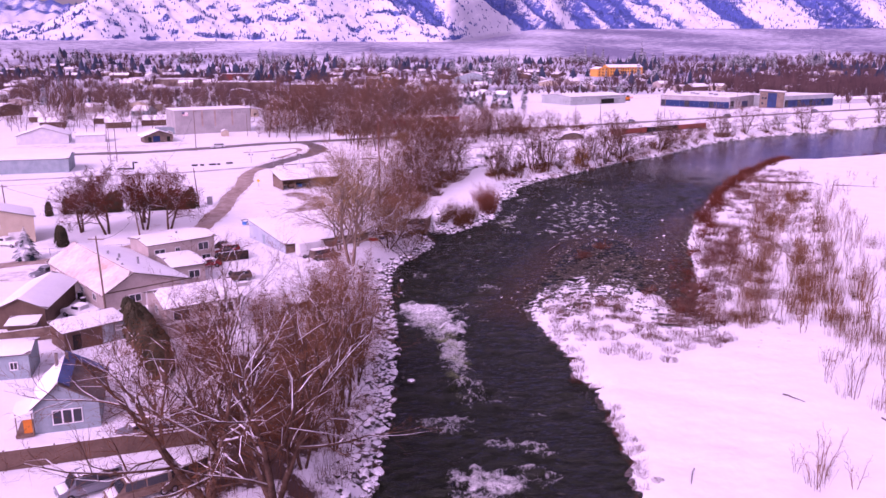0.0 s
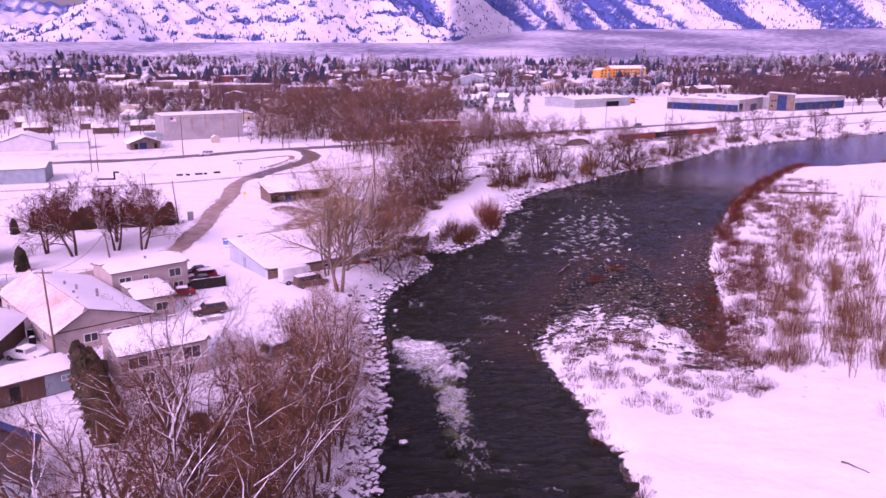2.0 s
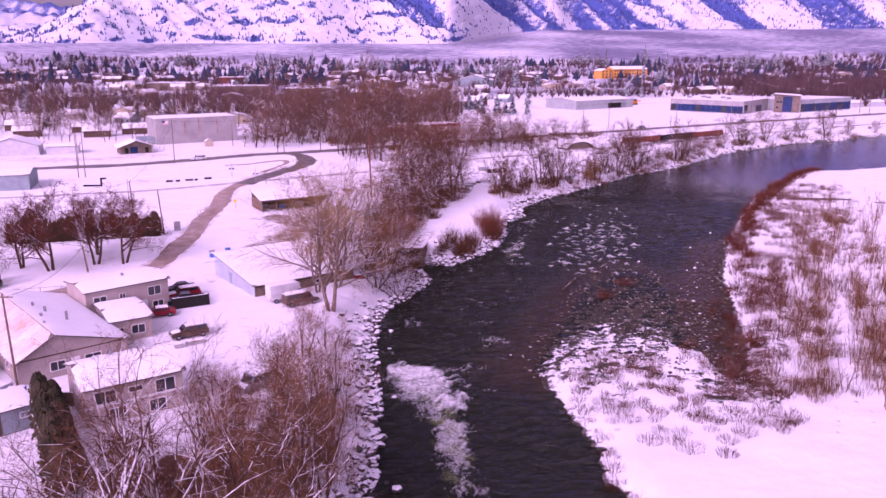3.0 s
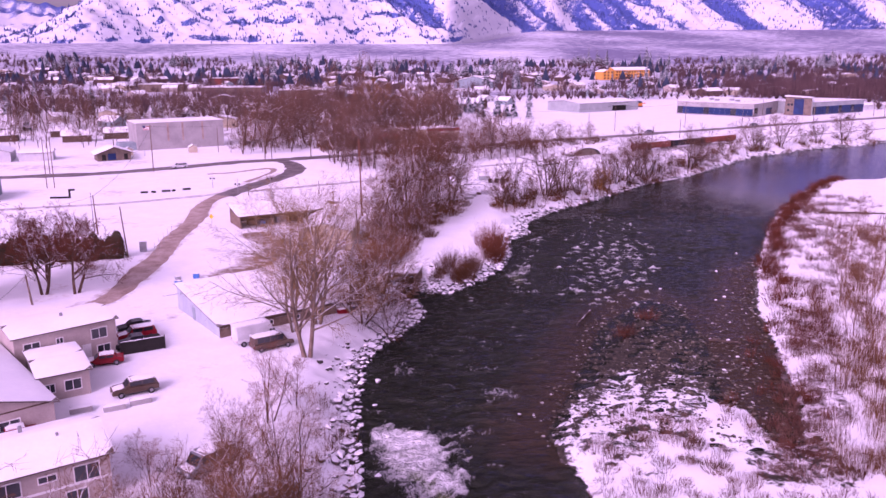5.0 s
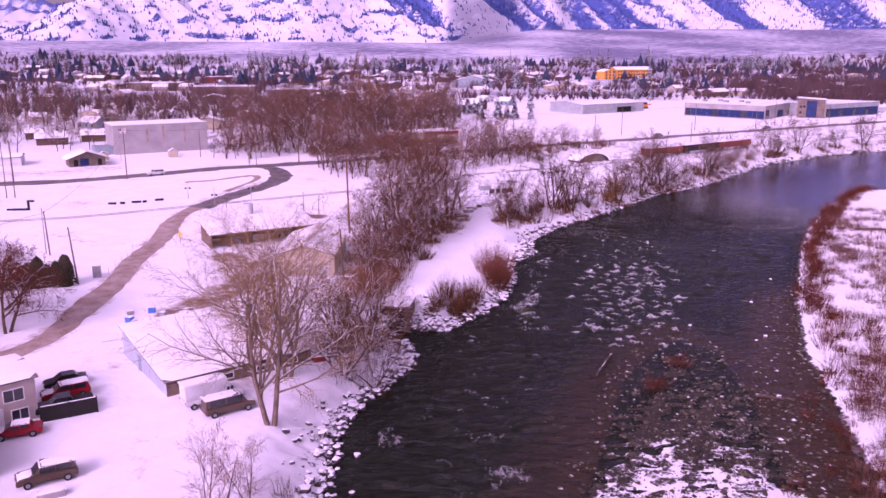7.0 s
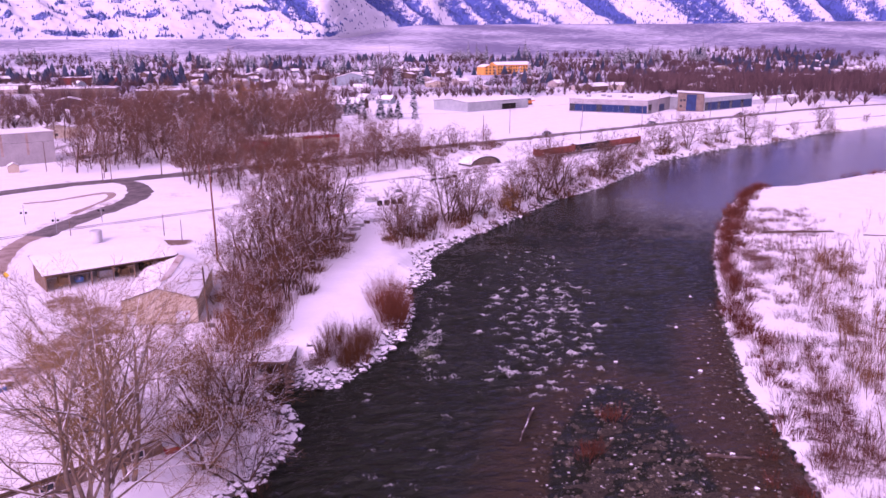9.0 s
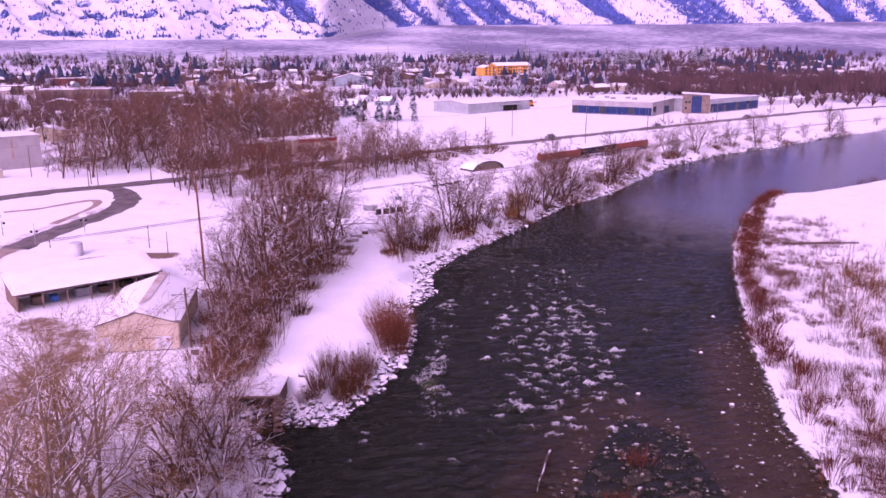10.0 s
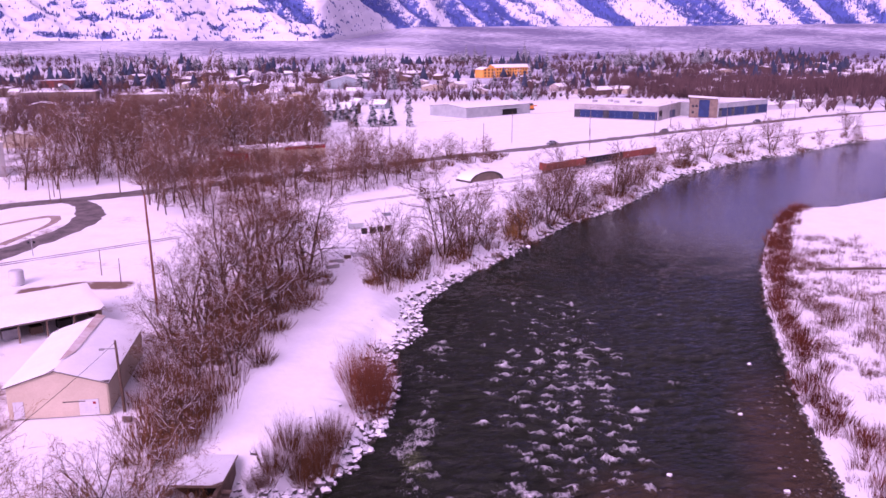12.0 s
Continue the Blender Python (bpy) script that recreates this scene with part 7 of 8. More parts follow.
def far_twigs(g):
    def make(s):
        vs, fs = [], []
        h = 11.0 * s
        for _ in range(20):
            a, t = g.uniform(0, 6.283), g.random()
            r0, r1 = 0.8 * s * t, h * (0.10 + 0.42 * t)
            z0, z1 = h * 0.15 * t, h * g.uniform(0.5, 1.0) * (1.05 - 0.35 * t)
            w = 0.24 * s
            c, q = math.cos(a), math.sin(a)
            k = len(vs)
            vs += [(c * r0 - q * w, q * r0 + c * w, z0), (c * r0 + q * w, q * r0 - c * w, z0), (c * r1, q * r1, z1), (c * r0, q * r0, z0 + 0.3)]
            fs += [(k, k + 1, k + 2), (k + 1, k + 3, k + 2), (k + 3, k, k + 2)]
        return vs, fs
    return make


def far_cone(g, tiers=3, sides=4):
    def make(s):
        h, r = g.uniform(7, 14) * s, g.uniform(2.6, 4.6) * s
        vs, fs = [], []
        for i in range(tiers):
            z0, z1, rr = h * (0.06 + 0.62 * i / tiers), h * (0.62 + 0.38 * (i + 1) / tiers - 0.0), r * (1 - 0.6 * i / tiers)
            k = len(vs)
            vs += [(rr * math.cos(6.283 * j / sides + i), rr * math.sin(6.283 * j / sides + i), z0 + g.uniform(-0.3, 0.3)) for j in range(sides)] + [(0, 0, z1)]
            fs += [(k + j, k + (j + 1) % sides, k + sides) for j in range(sides)]
        return vs, fs
    return make


def far_wood(x, y):
    if not abs(x) < 0.62 * y or (150 < x < 300 and 950 < y < 1045) or (x > -30 + 0.52 * (y - 430) and y < 640 and x < 260):
        return False
    return noise.noise((x / 95, y / 40, 9)) + 0.5 * noise.noise((x / 30, y / 14, 4)) > 0.06


rows = [(x, y, None, s) for x, y, s in spread_spots(G, 900, 300, 850, 860, 1350, 5, None, (0.6, 1.4))]
rows += [(x, y, None, s) for x, y, s in spread_spots(G, 3300, -800, 850, 470, 1500, 4, far_wood, (0.6, 1.5))]
rows += [(x, y, None, s) for x, y, s in spread_spots(G, 1100, 250, 640, 600, 860, 3.0, lambda x, y: y > 570 + 0.16 * (x - 250), (0.9, 1.7))]
rows += [(x, y, None, s) for x, y, s in spread_spots(G, 150, 60, 290, 655, 730, 4, None, (0.35, 0.8))]
rows += [(x, y, None, s) for x, y, s in spread_spots(G, 260, -330, -60, 500, 640, 5, None, (0.7, 1.3))]
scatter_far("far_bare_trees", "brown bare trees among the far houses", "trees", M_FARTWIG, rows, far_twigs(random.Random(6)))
rows = []
for x, y, s in spread_spots(G, 560, -1050, 1150, 820, 1460, 4, lambda x, y: abs(x) < 0.62 * y and noise.noise((x / 110, y / 60, 3)) + 0.35 * noise.noise((x / 22, y / 14, 5)) > 0.38, (0.6, 1.5)):
    rows.append((x, y, None, s))
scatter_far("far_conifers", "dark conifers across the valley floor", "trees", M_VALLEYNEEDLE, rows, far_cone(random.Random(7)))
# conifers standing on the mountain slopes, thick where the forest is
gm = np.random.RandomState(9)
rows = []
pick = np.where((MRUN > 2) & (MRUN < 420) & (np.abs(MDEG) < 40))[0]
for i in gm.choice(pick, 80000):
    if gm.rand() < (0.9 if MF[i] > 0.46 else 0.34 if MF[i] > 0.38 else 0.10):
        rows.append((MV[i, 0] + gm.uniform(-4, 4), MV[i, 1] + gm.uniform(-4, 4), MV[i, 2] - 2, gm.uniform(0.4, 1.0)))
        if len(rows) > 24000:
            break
scatter_far("mountain_forest", "haze-blue conifers on the snowy slopes", "forest", M_HAZENEEDLE, rows, far_cone(random.Random(8), 2, 3))


# ---------------------------------------------------------------- hedges, shrubs, saplings
def clump_mesh(seed, n, h, r, mat, lean=0.5, kids=3, thick=0.012):
    g = random.Random(seed)
    lines = []
    for _ in range(n):
        a, q = g.uniform(0, 6.283), math.sqrt(g.random())
        p = Vector((r * 0.55 * q * math.cos(a), r * 0.55 * q * math.sin(a), -0.1))
        d = Vector((math.cos(a) * q * lean, math.sin(a) * q * lean, 1)).normalized()
        ln = h * g.uniform(0.45, 1.08) * (1.1 - 0.35 * q)
        e = p + d * ln + Vector((g.uniform(-0.1, 0.1) * ln, g.uniform(-0.1, 0.1) * ln, 0))
        m = p.lerp(e, 0.5) + Vector((g.uniform(-0.05, 0.05) * ln, g.uniform(-0.05, 0.05) * ln, 0))
        lines.append([(p, thick * 1.6), (m, thick * 1.2), (e, thick * 0.6)])
        for _ in range(kids):
            t = g.uniform(0.35, 0.95)
            b = p.lerp(e, t)
            k = (d + Vector((g.uniform(-0.8, 0.8), g.uniform(-0.8, 0.8), g.uniform(0, 0.5)))).normalized()
            lines.append([(b, thick), (b + k * ln * g.uniform(0.15, 0.35), thick * 0.6)])
    v, f = tubes(lines, 3)
    return mesh_of("clump", v, f, mat)


def shrub_kind(name, label, seed, n, h, r, mat, group, lean=0.5, kids=3, thick=0.012):
    return thing(name, label, "shrub", group=group, data=clump_mesh(seed, n, h, r, mat, lean, kids, thick))


redk = [shrub_kind("red_shrub", "dense red-stemmed dogwood shrub", 400 + i, 32, 2.3, 2.1, M_TWIG_RED, "red dogwoods", 0.7, 3, 0.022) for i in range(3)]
LINE_R = [(44.6, 146), (48.5, 156), (51.5, 165), (54.5, 173), (57, 180), (60, 187), (63, 194), (66.5, 201), (70.5, 210), (74.5, 219), (78.5, 228), (83.5, 237), (88.5, 246), (94.5, 256), (101, 266), (108, 276), (115, 286), (122, 293)]
spots = []
for (x, y), (x2, y2) in zip(LINE_R, LINE_R[1:]):
    n_ = int(math.hypot(x2 - x, y2 - y) * G.choice((0.3, 0.6, 0.9)))
    for i in range(n_):
        t = (i + G.random()) / n_
        spots.append((x + (x2 - x) * t + G.triangular(-0.8, 5.5, 0.6), y + (y2 - y) * t + G.uniform(-1.5, 1.5), G.uniform(0.3, 1.05)))
spots += [(152 + G.uniform(-8, 22), 308 + G.uniform(-3, 5), G.uniform(0.7, 1.1)) for _ in range(14)]
spots += [(38.5 + G.uniform(-3, 5), 121 + G.uniform(-6, 10), G.uniform(0.4, 0.75)) for _ in range(6)]
spots += [(16.2, 92.5, 0.6), (17.2, 95.5, 0.6), (18.4, 81.5, 0.5), (18.6, 78.0, 0.5), (19.0, 74.0, 0.5), (17.0, 98.5, 0.5), (33.5, 128.6, 0.6), (35.0, 130.5, 0.6)]
spots += [(26.7, 152.0, 1.1), (32.2, 159.8, 1.1), (27.6, 153.2, 0.8), (31.4, 160.6, 0.8)]
plant(redk, spots, G, 1.0, 0.1)
rusk = [shrub_kind("rust_willow", "upright rust-coloured willow clump on the bank", 410 + i, 190, 4.6, 2.4, M_TWIG_RUST if i == 0 else M_TWIG, "rust willows", 0.42, 3, 0.010) for i in range(2)]
plant([rusk[0]], [(10.9, 194.6, 1.0), (10.6, 192.2, 1.0), (10.0, 196.6, 0.95), (11.2, 198.2, 0.85)], G, 1.5, 0.05)
plant([rusk[1]], [(-0.6, 177.6, 0.5), (0.4, 176.4, 0.5), (4.4, 181.4, 0.85), (5.6, 183.4, 0.9), (3.0, 179.6, 0.75), (1.0, 178.6, 0.7), (6.8, 185.4, 0.7), (2.2, 182.4, 0.75), (3.8, 178.6, 0.7), (5.2, 180.4, 0.8), (-9.2, 181.0, 0.6), (-7.4, 184.5, 0.7)], G, 1.2, 0.08)
thk = [shrub_kind("bank_shrub", "tangled bare bank shrub dusted with snow", 420 + i, 44, 2.4, 2.2, M_TWIG, "bank shrubs", 0.9, 3, 0.024) for i in range(2)]
spots = []
for x, y in ROW[:30]:
    spots += [(x + G.uniform(-4.5, 0.5), y + G.uniform(-1.5, 4), G.uniform(0.5, 1.1)) for _ in range(3)]
for x, y in ((-13, 200), (-9, 206), (-5, 207), (-2, 214), (1, 224), (-11, 192), (-7, 191), (3, 229), (5, 238), (-10, 222), (-14, 214), (-3, 204), (-9, 186), (-12, 182), (-6, 164), (-9, 161), (-12, 157)):
    spots += [(x + G.uniform(-2, 2), y + G.uniform(-2.5, 2.5), G.uniform(0.6, 1.2)) for _ in range(3)]
spots += [(-9.5 + G.uniform(-1.5, 1.5), y + G.uniform(-2, 2), G.uniform(0.3, 0.6)) for y in range(66, 130, 5)]
spots += [(x + G.uniform(-2, 2), y + G.uniform(-2, 2), G.uniform(0.5, 1.0)) for x, y in ((-20, 96), (-24, 86), (-18, 92), (-28, 95), (-17, 78), (-22, 72), (-16, 70), (-20, 104), (-24, 108)) for _ in range(2)]
plant(thk, spots, G, 1.0, 0.1)
spots = spread_spots(G, 40, -46, 6, 328, 400, 4.0, lambda x, y: 330 + 0.56 * (x + 60) < y < 352 + 0.56 * (x + 60), (1.2, 2.2))
spots += spread_spots(G, 46, -22, 70, 318, 384, 3.5, lambda x, y: 320 + 0.55 * (x + 12) + 5 < y < 350 + 0.62 * (x + 5) - 2, (0.9, 1.7))
plant(thk, spots, G, 1.0, 0.1)
snk = [shrub_kind("snowy_shrub", "low shrub bowed under snow", 430 + i, 100, 0.95, 2.2, M_TWIG_SNOW if i < 2 else M_TWIG_TANGLE, "snowy shrubs on the bar", 0.7, 3, 0.013) for i in range(3)]
spots = spread_spots(G, 46, 15.5, 40, 96, 126, 1.8, lambda x, y: y > 97 + abs(x - 28) * 0.55 and x < 39 and y < 124 - (3 if x < 20 else 0), (0.6, 1.15))
spots += spread_spots(G, 34, 42, 110, 128, 250, 3.0, lambda x, y: 3 < x - (44.6 + (y - 146) * 0.43) < 22, (0.45, 0.95))
spots += [(19.0 + G.uniform(-0.6, 1.2), y, G.uniform(0.4, 0.7)) for y in (68, 70, 72, 74.5, 77, 80, 84)]
plant(snk, spots, G, 1.0, 0.1)
brk = [shrub_kind("scrub_clump", "low brown scrub poking through snow", 436 + i, 40, 1.1, 1.7, M_TWIG if i else M_TWIG_RED, "scrub on the bar", 0.6, 3, 0.011) for i in range(3)]
spots = spread_spots(G, 110, 42, 112, 118, 262, 1.6, lambda x, y: 2.5 < x - (44.6 + (y - 146) * 0.43) < 26, (0.4, 1.35))
spots += spread_spots(G, 40, 15.5, 40, 97, 127, 1.8, lambda x, y: y > 98 + abs(x - 28) * 0.55 and x < 39, (0.3, 0.8))
plant(brk, spots, G, 1.0, 0.15)


def brush(name, label, mat, spots, g, strands, h, r, w, lean=0.9):
    """Tangled low growth: many thin bent stems in one mesh. spots of x, y and size."""
    vs, fs = [], []
    for (x, y, s), z in zip(spots, gz_many(spots)):
        for _ in range(strands):
            a, q = g.uniform(0, 6.283), math.sqrt(g.random())
            bx, by = x + r * s * 0.8 * q * math.cos(a), y + r * s * 0.8 * q * math.sin(a)
            ln = h * s * g.uniform(0.4, 1.1)
            b = a + g.uniform(-1.2, 1.2)
            dx, dy = math.cos(b) * lean * q, math.sin(b) * lean * q
            k = len(vs)
            c, d = -math.sin(b) * w, math.cos(b) * w
            mx, my, mz = bx + dx * ln * 0.4, by + dy * ln * 0.4, z + ln * 0.62
            vs += [(bx - c, by - d, z - 0.1), (bx + c, by + d, z - 0.1), (mx + c * 0.7, my + d * 0.7, mz), (mx - c * 0.7, my - d * 0.7, mz + w), (bx + dx * ln, by + dy * ln, z + ln * g.uniform(0.75, 1.0))]
            fs += [(k, k + 1, k + 2, k + 3), (k + 3, k + 2, k + 4), (k + 1, k, k + 3, k + 2)]
    return tagged(new(name, mesh_of(name, vs, fs, mat)), label, "brush", kind="stuff")


gb = random.Random(61)
under = [(x, y, s) for x, y, s in spread_spots(gb, 420, -80, 8, 334, 470, 2.5, lambda x, y: y > 338 + 0.55 * (x + 60) + (6 if x > -30 else -2) and not (x < -46 and y < 350) and not (-24 < x < 14 and 372 < y < 398), (0.5, 1.2))]
under += [(x, y, s) for x, y, s in spread_spots(gb, 90, -37, 40, 290, 360, 2.6, lambda x, y: max(290 + (x + 15.6) * 0.884, 301 - (x + 27) * 1.1) < y < 318 + (x + 40) * 0.6, (0.4, 0.9))]
under += [(x, y, s) for x, y, s in spread_spots(gb, 260, -255, -74, 366, 520, 4.0, lambda x, y: not (-120 < x < -70 and y < 392) and not (-215 < x < -118 and y < 398), (0.6, 1.4))]
brush("undergrowth", "brown undergrowth between the woodland trees", M_TWIG_WOOD, under, gb, 14, 3.8, 2.8, 0.042, 0.8)
tangle = [(gb.gauss(-8.5, 3.0), gb.uniform(178, 242), gb.uniform(0.5, 1.3)) for _ in range(190)]
tangle = [(x + max(0, y - 205) * 0.22, y, s) for x, y, s in tangle if not (-40 < x < -14 and 178 < y < 206)]
tangle += [(x + gb.uniform(-5, 1.5), y + gb.uniform(-1.5, 5), gb.uniform(0.4, 1.15)) for x, y in ROW[:34] for _ in range(6)]
tangle += [(gb.uniform(-24, 46), gb.uniform(0, 20), gb.triangular(0.4, 1.8, 0.5)) for _ in range(80)]
tangle = [(x, y if y > 100 else 327 + 0.57 * (x + 12) + y, s) for x, y, s in tangle]
brush("thicket_brush", "dense rust-brown twigs of the riverside thicket", M_TWIG, tangle, gb, 34, 3.4, 2.2, 0.026, 0.7)
near_ = [(gb.uniform(-13, -8.6), gb.uniform(62, 130), gb.uniform(0.4, 0.9)) for _ in range(70)] + [(gb.uniform(-23, -10), gb.uniform(60, 106), gb.uniform(0.6, 1.5)) for _ in range(150)] + [(gb.gauss(-9.5, 2.5), gb.uniform(150, 174), gb.uniform(0.5, 1.1)) for _ in range(50)]
garden = [(gb.uniform(-27, -13), gb.uniform(70, 92), gb.uniform(0.7, 1.4)) for _ in range(110)]
brush("garden_brush", "dense dark brown shrubs below the garden trees", M_TWIG_RED, garden, gb, 44, 2.0, 2.0, 0.016, 0.9)
brush("bank_twigs", "fine brown twigs on the rocky bank", M_TWIG, near_, gb, 34, 2.3, 1.8, 0.014, 0.8)

fringe = []
for (x, y), (x2, y2) in zip(LINE_R, LINE_R[1:]):
    n_ = int(math.hypot(x2 - x, y2 - y) * ((2.4 + 1.6 * noise.noise((y / 6, 1, 0))) if y > 184 else max(0.3, 2.2 + 4.5 * noise.noise((y / 9, 3, 0)))))
    for i in range(n_):
        t = (i + gb.random()) / n_
        off = gb.triangular(-1.2, 4.0, 0.3) * (1.0 + 0.5 * noise.noise((y / 9, 0, 0))) + gb.uniform(1.0, 9.5) * min(1, max(0, (178 - y) / 10))
        fringe.append((x + (x2 - x) * t + off, y + (y2 - y) * t + gb.uniform(-1, 1), gb.uniform(0.45, 1.1)))
fringe += [(gb.gauss(37.5, 3.0), gb.uniform(108, 140), gb.uniform(0.35, 0.75)) for _ in range(50)]
fringe += [(gb.gauss(43.5, 1.3), gb.uniform(124, 150), gb.uniform(0.4, 0.8)) for _ in range(34)]
fringe = [f_ for f_ in fringe if f_[0] > 33 + 0.36 * max(f_[1] - 120, 0) and math.hypot(f_[0] - 33.6, f_[1] - 125.6) > 3.4 and (f_[0] > 43 or gb.random() < 0.45)]
brush("red_brush", "dense dark red dogwood stems along the shore", M_TWIG_RED, fringe, gb, 34, 2.2, 1.4, 0.019, 0.9)
tangle = [(44.6 + (y - 146) * 0.43 + gb.triangular(1.5, 26, 5), y, gb.uniform(0.4, 1.2)) for y in (gb.uniform(112, 262) for _ in range(1000))]
tangle += [(gb.uniform(19, 40), gb.uniform(103, 126), gb.uniform(0.3, 0.8)) for _ in range(170)]
tangle = [t_ for t_ in tangle if noise.noise((t_[0] / 7, t_[1] / 7, 2)) > -0.12 and (t_[0] > 42 or t_[1] > 97 + abs(t_[0] - 28) * 0.7)]
brush("bank_brush", "tangled brown and mauve scrub in thin snow", M_TWIG_TANGLE, tangle, gb, 42, 1.6, 1.5, 0.015, 0.85)
bands = []
while len(bands) < 330:
    y = gb.uniform(98, 222)
    q = gb.triangular(6, 34, 13)
    x = 44.6 + (y - 146) * 0.43 + q
    if noise.noise((q / 4.0, y / 24, 7)) > (0.0 if y < 165 else 0.22) and not (x < 56 and y < 110):
        bands.append((x, y, gb.uniform(0.5, 1.2)))
while len(bands) < 500:
    y = gb.uniform(92, 160)
    q = gb.uniform(14, 44)
    x = 44.6 + (y - 146) * 0.43 + q
    if noise.noise((q / 4.0, y / 24, 7)) > -0.05 and x > 48:
        bands.append((x, y, gb.uniform(0.6, 1.3)))
bands += [(34.2, 67.2, 0.8), (35.8, 69.0, 0.7), (46.0, 86.5, 0.9), (47.6, 83.0, 0.8), (48.5, 90.0, 0.8), (51.0, 80.0, 0.8)]
brush("sapling_brush", "bands of thin tan willow saplings in the snow", M_TWIG_TAN, bands, gb, 34, 2.7, 1.5, 0.016, 0.55)
edge_ = [(x + gb.uniform(0.1, 1.5), y + gb.uniform(-1.5, 1.5), gb.uniform(0.3, 0.8)) for x, y in ((17.6, 67), (18, 70), (18.2, 73), (18.3, 77), (18.1, 81), (18, 85), (17.6, 90), (16.3, 94), (16.5, 98), (16.4, 102), (15.6, 106), (14.4, 111)) for _ in range(4)]
brush("shore_brush", "low reddish scrub at the water's edge", M_TWIG_RED, edge_, gb, 20, 1.1, 1.1, 0.014)
sap = [tree_kind("sapling", "thin upright tan sapling", "sapling", 440 + i, spec(4.6, 0.04, (7, 2), ((10, 26), (18, 36)), (0.4, 0.5), start=0.12, least=0.022), M_TWIG_TAN, M_TWIG_TAN, 3, 0.16, "saplings on the bar") for i in range(3)]
spots = spread_spots(G, 130, 48, 112, 100, 218, 2.2, lambda x, y: 9 < x - (44.6 + (y - 146) * 0.43) < 34 and not (x < 56 and y < 112), (0.55, 1.15))
spots += spread_spots(G, 26, 47, 60, 74, 118, 2.4, lambda x, y: x > 52 - (y - 74) * 0.05, (0.6, 1.1))
spots += spread_spots(G, 22, 88, 130, 205, 262, 5, None, (0.3, 0.6))
spots += [(34.0, 67.0, 0.9), (35.6, 69.5, 0.9), (37.2, 66.5, 0.7), (33.2, 69.5, 0.6), (46.5, 85.5, 1.0), (48.0, 82.0, 0.9), (45.5, 90.0, 0.8)]
plant(sap, spots, G, 1.0, 0.12)


def cedar(seed, h, r):
    g = random.Random(seed)
    vs, fs = [], []
    for _ in range(520):
        t, a = g.random() ** 0.8, g.uniform(0, 6.283)
        rr = r * (1 - t) ** 0.32 * g.uniform(0.75, 1.1)
        z = h * t
        c, s = math.cos(a), math.sin(a)
        w, u = 0.16, g.uniform(0.25, 0.5)
        k = len(vs)
        vs += [(c * rr - s * w, s * rr + c * w, z), (c * rr + s * w, s * rr - c * w, z), (c * rr * 0.85, s * rr * 0.85, z + u), (c * rr * 1.12, s * rr * 1.12, z + u * 0.3)]
        fs += [(k, k + 1, k + 2), (k, k + 3, k + 1), (k + 1, k + 3, k + 2), (k + 3, k, k + 2)]
    core = []
    for j in range(6):
        t = j / 5
        rr = r * 0.72 * (1 - t) ** 0.32
        core.append([(rr * math.cos(6.283 * i / 8), rr * math.sin(6.283 * i / 8), h * 0.97 * t) for i in range(8)])
    k = len(vs)
    vs += [p for ring_ in core for p in ring_]
    for j in range(5):
        for i in range(8):
            fs.append((k + j * 8 + i, k + j * 8 + (i + 1) % 8, k + j * 8 + 8 + (i + 1) % 8, k + j * 8 + 8 + i))
    return mesh_of("cedar", vs, fs, M_HEDGE)


ced = [thing("cedar_shrub", "dark columnar cedar dusted with snow", "shrub", group="cedar hedge", data=cedar(450 + i, 4.0, 1.2)) for i in range(2)]
spots = [(-83.5 + i * 1.28, 178.6 + i * 0.36, 0.9 + 0.12 * (i % 3)) for i in range(21) if i not in (9, 10)]
spots += [(-41.2 + i * 1.55, 102.2 - i * 2.6, 1.15) for i in range(7)] + [(-39.6 + i * 1.55, 101.6 - i * 2.6, 1.0) for i in range(6)]
spots += [(-72.5, 151.0, 0.9), (-70.8, 148.4, 0.9), (-86.5, 176.5, 0.8)]
plant(ced, spots, G, 1.0, 0.08)


# ---------------------------------------------------------------- stones, logs and driftwood
def stone_mesh(seed, flat=0.82):
    g = random.Random(seed)
    bm = bmesh.new()
    bmesh.ops.create_icosphere(bm, subdivisions=1, radius=0.5)
    for v in bm.verts:
        v.co *= g.uniform(0.68, 1.28)
        v.co.z *= flat
    return from_bm("stone", bm, M_ROCK)


bank = thing("riprap", "snow-capped riprap boulders along the bank", "rocks", kind="structure")
stones = [stone_mesh(500 + i) for i in range(6)]
gs = random.Random(31)
rest = []
near_count = 0
lens = [(Vector(LEFT[i]), Vector(LEFT[i + 1])) for i in range(1, len(LEFT) - 5)]
for a, b in lens:
    ln = (b - a).length
    d = (b - a).normalized()
    nrm = Vector((-d.y, d.x))
    dens = 8.5 if a.y < 240 else 2.6
    for _ in range(int(ln * dens)):
        u = gs.random()
        off = abs(gs.gauss(0, 2.1)) - 0.4
        p = a.lerp(b, u) + nrm * off
        s = gs.choice((0.3, 0.4, 0.5, 0.6, 0.75, 1.1)) * gs.uniform(0.8, 1.2) * (1.0 if off < 2.5 else 0.7)
        rest.append((p.x, p.y, s, gs.randrange(6), gs.uniform(0, 360)))
arr = np.array([(r[0], r[1]) for r in rest])
zz = np.maximum(land(arr[:, 0], arr[:, 1])[0], -0.25)
vs, fs = [], []
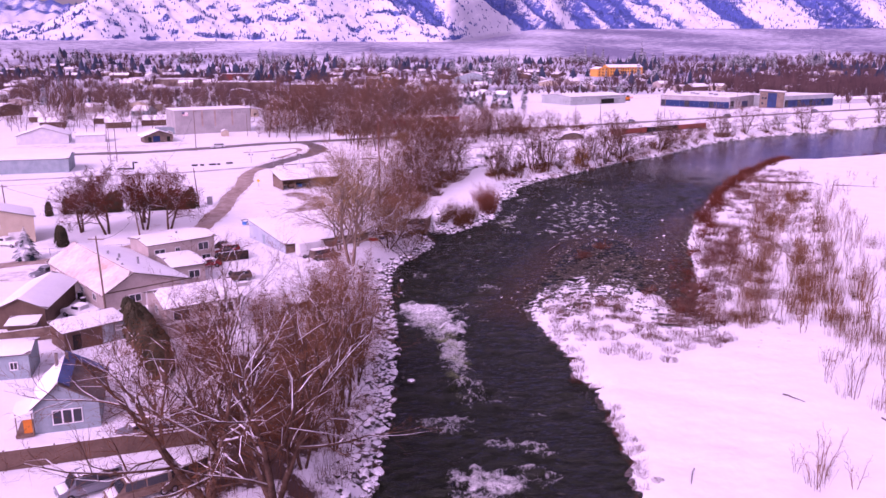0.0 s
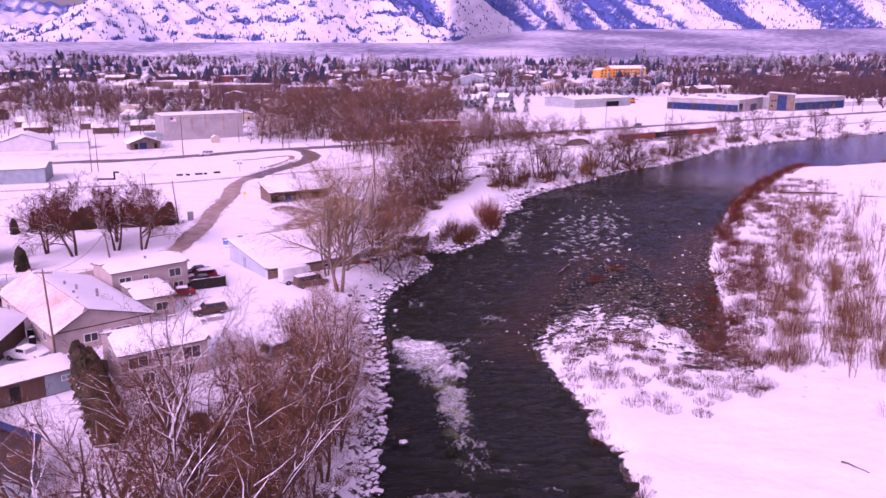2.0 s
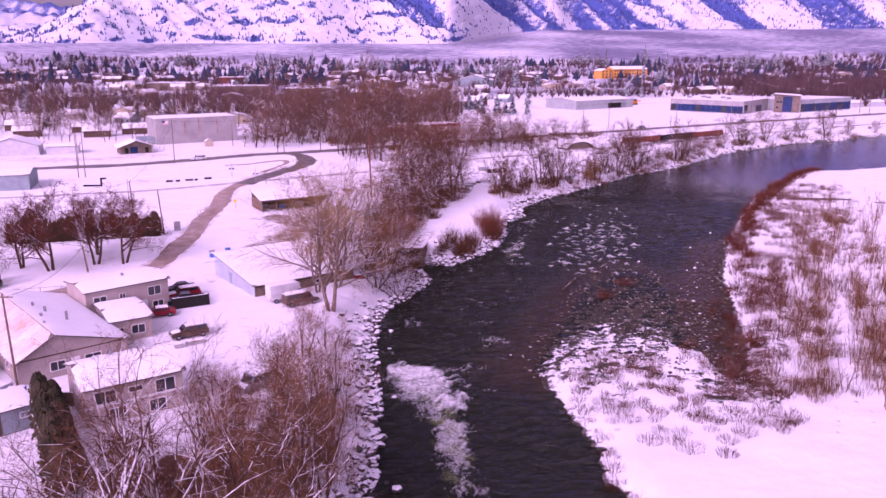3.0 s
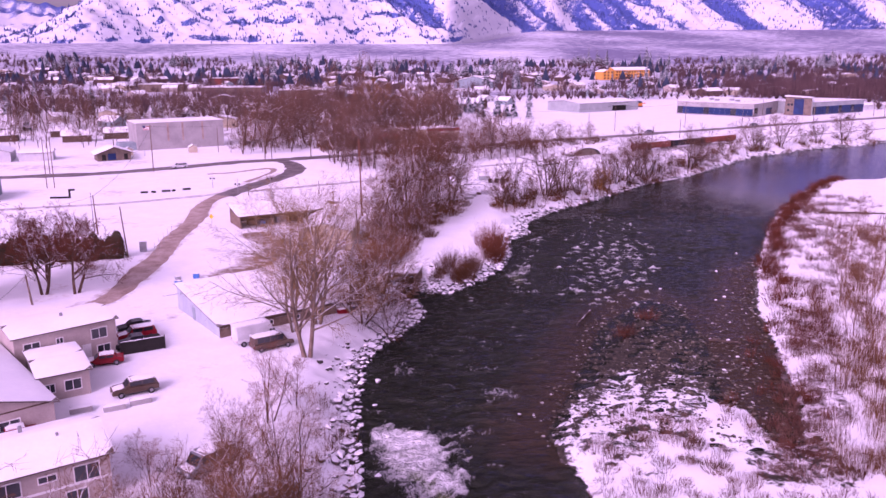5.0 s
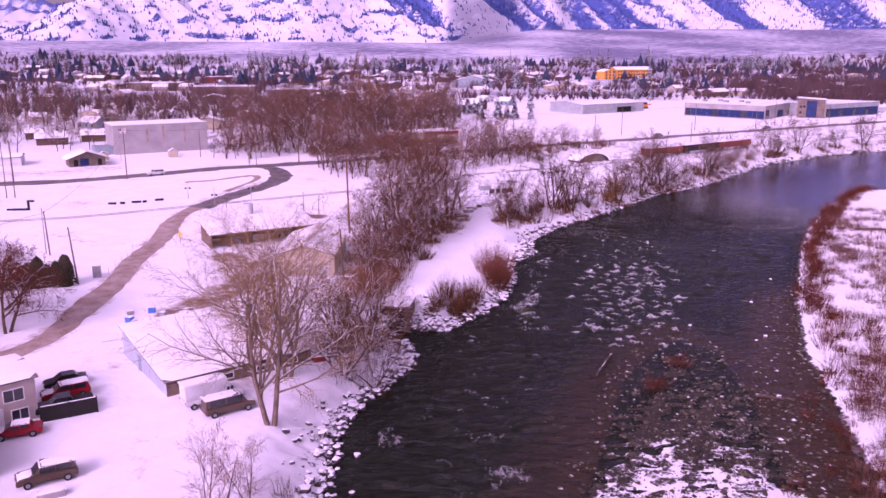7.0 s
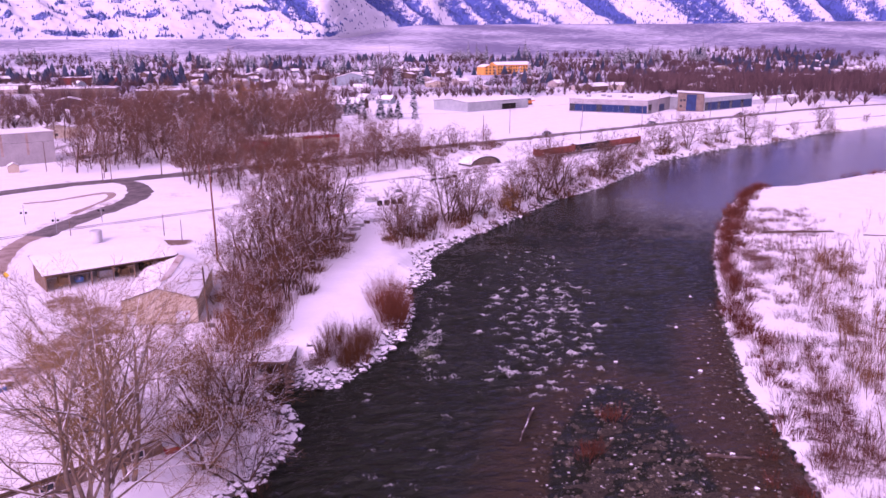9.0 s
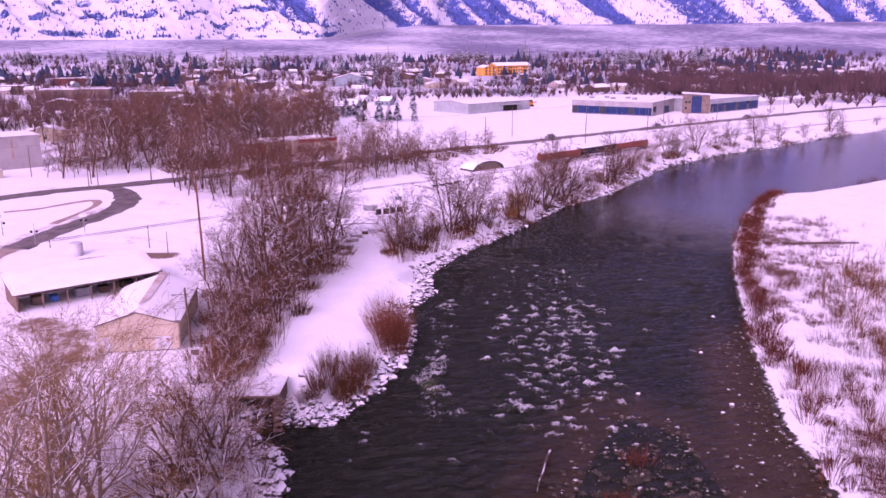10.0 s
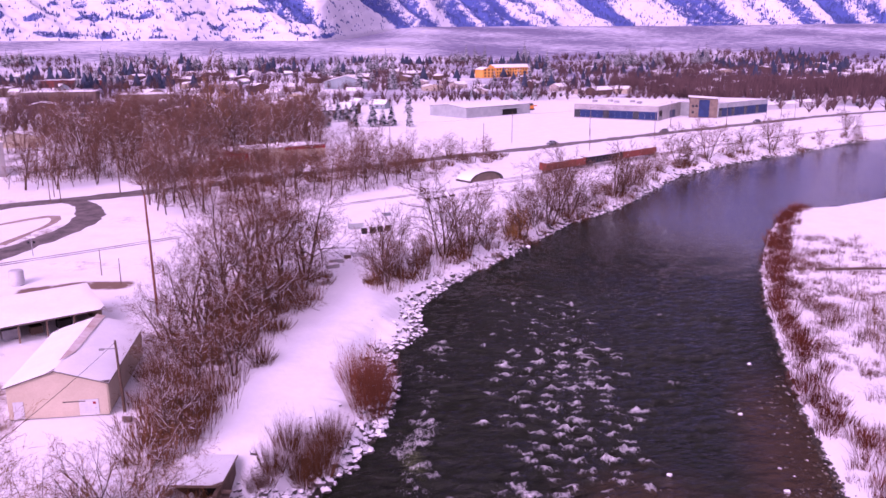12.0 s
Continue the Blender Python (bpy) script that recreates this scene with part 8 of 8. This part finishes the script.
for (x, y, s, k, rot), z in zip(rest, zz):
    m = pose(x, y, z + 0.18 * s, gs.uniform(-15, 15), gs.uniform(-15, 15), rot) @ Matrix.Diagonal((s, s * gs.uniform(0.7, 1.2), s, 1))
    if near_count < 300 and s > 0.62 and 60 < y < 235 and (near_count < 130 or y > 130):
        o_ = part("boulder", stones[k], bank)
        o_.matrix_basis = m
        near_count += 1
    else:
        q = len(vs)
        vs += [tuple(m @ v.co) for v in stones[k].vertices]
        fs += [tuple(i + q for i in p.vertices) for p in stones[k].polygons]
o_ = part("smaller_riprap", mesh_of("smaller_riprap", vs, fs, M_ROCK), bank)
o_["kind"] = "stuff"
# single boulders in the stream
for x, y, s, lab in ((-3.75, 92.2, 1.5, 1), (-3.6, 112.0, 0.9, 0), (-5.2, 112.8, 1.3, 1), (-4.8, 93.4, 0.8, 0), (47.5, 171.2, 0.9, 1), (51.3, 187.0, 0.8, 1), (59.7, 200.4, 0.9, 1), (38.1, 175.7, 0.8, 1), (36.9, 139.4, 0.9, 1), (45.6, 169.4, 0.7, 1), (44.0, 158.2, 0.7, 1), (41.2, 150.5, 0.8, 1), (40.2, 144.0, 0.8, 1), (-7.0, 136.0, 1.1, 1), (-6.8, 128.8, 1.0, 1), (9.6, 126.5, 0.6, 1)):
    m = stones[int(x * 7) % 6].copy()
    t = thing("river_boulder", "snow-capped boulder in the river" if lab else "wet dark boulder in the rapids", "boulder", pose(x, y, 0.06, 0, 0, x * 40) @ Matrix.Diagonal((s * 0.75, s * 0.7, s * 0.8, 1)), "boulders in the river", data=m)
    if not lab:
        m.materials[0] = M_BLACKROCK
# cobbles of the gravel bar
vs, fs = [], []
gs = random.Random(33)
n_ = 0
cand = []
while len(cand) < 12500:
    u = gs.random()
    if u < 0.62:
        x, y = gs.uniform(11, 42), gs.uniform(119, 172)
    elif u < 0.9:
        y = gs.uniform(120, 205)
        x = 44.6 + (y - 146) * 0.43 - abs(gs.gauss(0, 5.5))
    else:
        y = gs.uniform(284, 312)
        x = 122 + (y - 290) * 2.6 + gs.uniform(-6, 26)
    cand.append((x, y))
arr = np.array(cand)
zz, gr, sh = land(arr[:, 0], arr[:, 1])
cube = [(-1, -1, -1), (1, -1, -1), (1, 1, -1), (-1, 1, -1), (-0.7, -0.7, 0.6), (0.7, -0.7, 0.6), (0.7, 0.7, 0.6), (-0.7, 0.7, 0.6)]
cf = [(0, 1, 5, 4), (1, 2, 6, 5), (2, 3, 7, 6), (3, 0, 4, 7), (4, 5, 6, 7)]
for (x, y), z, gv in zip(cand, zz, gr):
    if z < -0.32 or (gv < 0.40 and gs.random() < 0.995) or (gv < 0.52 and gs.random() < 0.5):
        continue
    s = gs.choice((0.04, 0.05, 0.05, 0.06, 0.07, 0.08, 0.10, 0.14, 0.22)) * gs.uniform(0.8, 1.3)
    a = gs.uniform(0, 6.283)
    c, q = math.cos(a) * s, math.sin(a) * s * gs.uniform(0.7, 1.3)
    k = len(vs)
    zb = max(z, -0.12) + 0.05
    vs += [(x + c * p[0] - q * p[1] + gs.uniform(-0.2, 0.2) * s, y + q * p[0] + c * p[1], zb + p[2] * s * 0.75) for p in cube]
    fs += [tuple(i + k for i in p) for p in cf]
tagged(new("cobbles", mesh_of("cobbles", vs, fs, M_PEBBLE)), "brown river cobbles on the gravel bar", "cobbles", kind="stuff")


def log(p0, p1, r, label, snow=True):
    a, b = Vector(p0), Vector(p1)
    g = random.Random(int(p0[0] * 10))
    line = [(a.lerp(b, t) + Vector((g.uniform(-0.1, 0.1), g.uniform(-0.1, 0.1), g.uniform(-0.04, 0.04))) - a, r * (1.1 - 0.6 * t)) for t in (0, 0.25, 0.5, 0.75, 1)]
    v, f = tubes([line], 7)
    t = thing("log", label, "log", Matrix.Translation(a), "drift logs", data=smooth(mesh_of("log", v, f, M_DRIFT)))
    return t


log((24.0, 163.8, 0.1), (20.6, 156.0, 0.35), 0.16, "bare drift log lying in the shallows")
log((39.0, 87.0, gz(39, 87) + 0.1), (40.6, 84.6, gz(40.6, 84.6) + 0.1), 0.09, "thin stick lying on the snow")
log((23.8, 70.2, gz(23.8, 70.2) + 0.1), (22.8, 67.2, gz(22.8, 67.2) + 0.1), 0.06, "thin stick lying on the snow")
log((38.4, 150.6, 0.15), (42.6, 149.2, 0.25), 0.2, "snow-covered drift log on the bar")
log((46.8, 80.4, gz(46.8, 80.4) + 0.1), (48.0, 77.6, gz(48, 77.6) + 0.1), 0.09, "fallen branch on the snow")
log((93.0, 238.5, gz(93, 238.5) + 0.25), (108.0, 236.0, gz(108, 236) + 0.25), 0.3, "fallen grey trunk on the snowy flat")
log((112.0, 232.0, gz(112, 232) + 0.15), (128.0, 222.0, gz(128, 222) + 0.15), 0.14, "long thin fallen trunk on the snow")

for o_ in bpy.data.objects:
    if "used" in o_:
        del o_["used"]
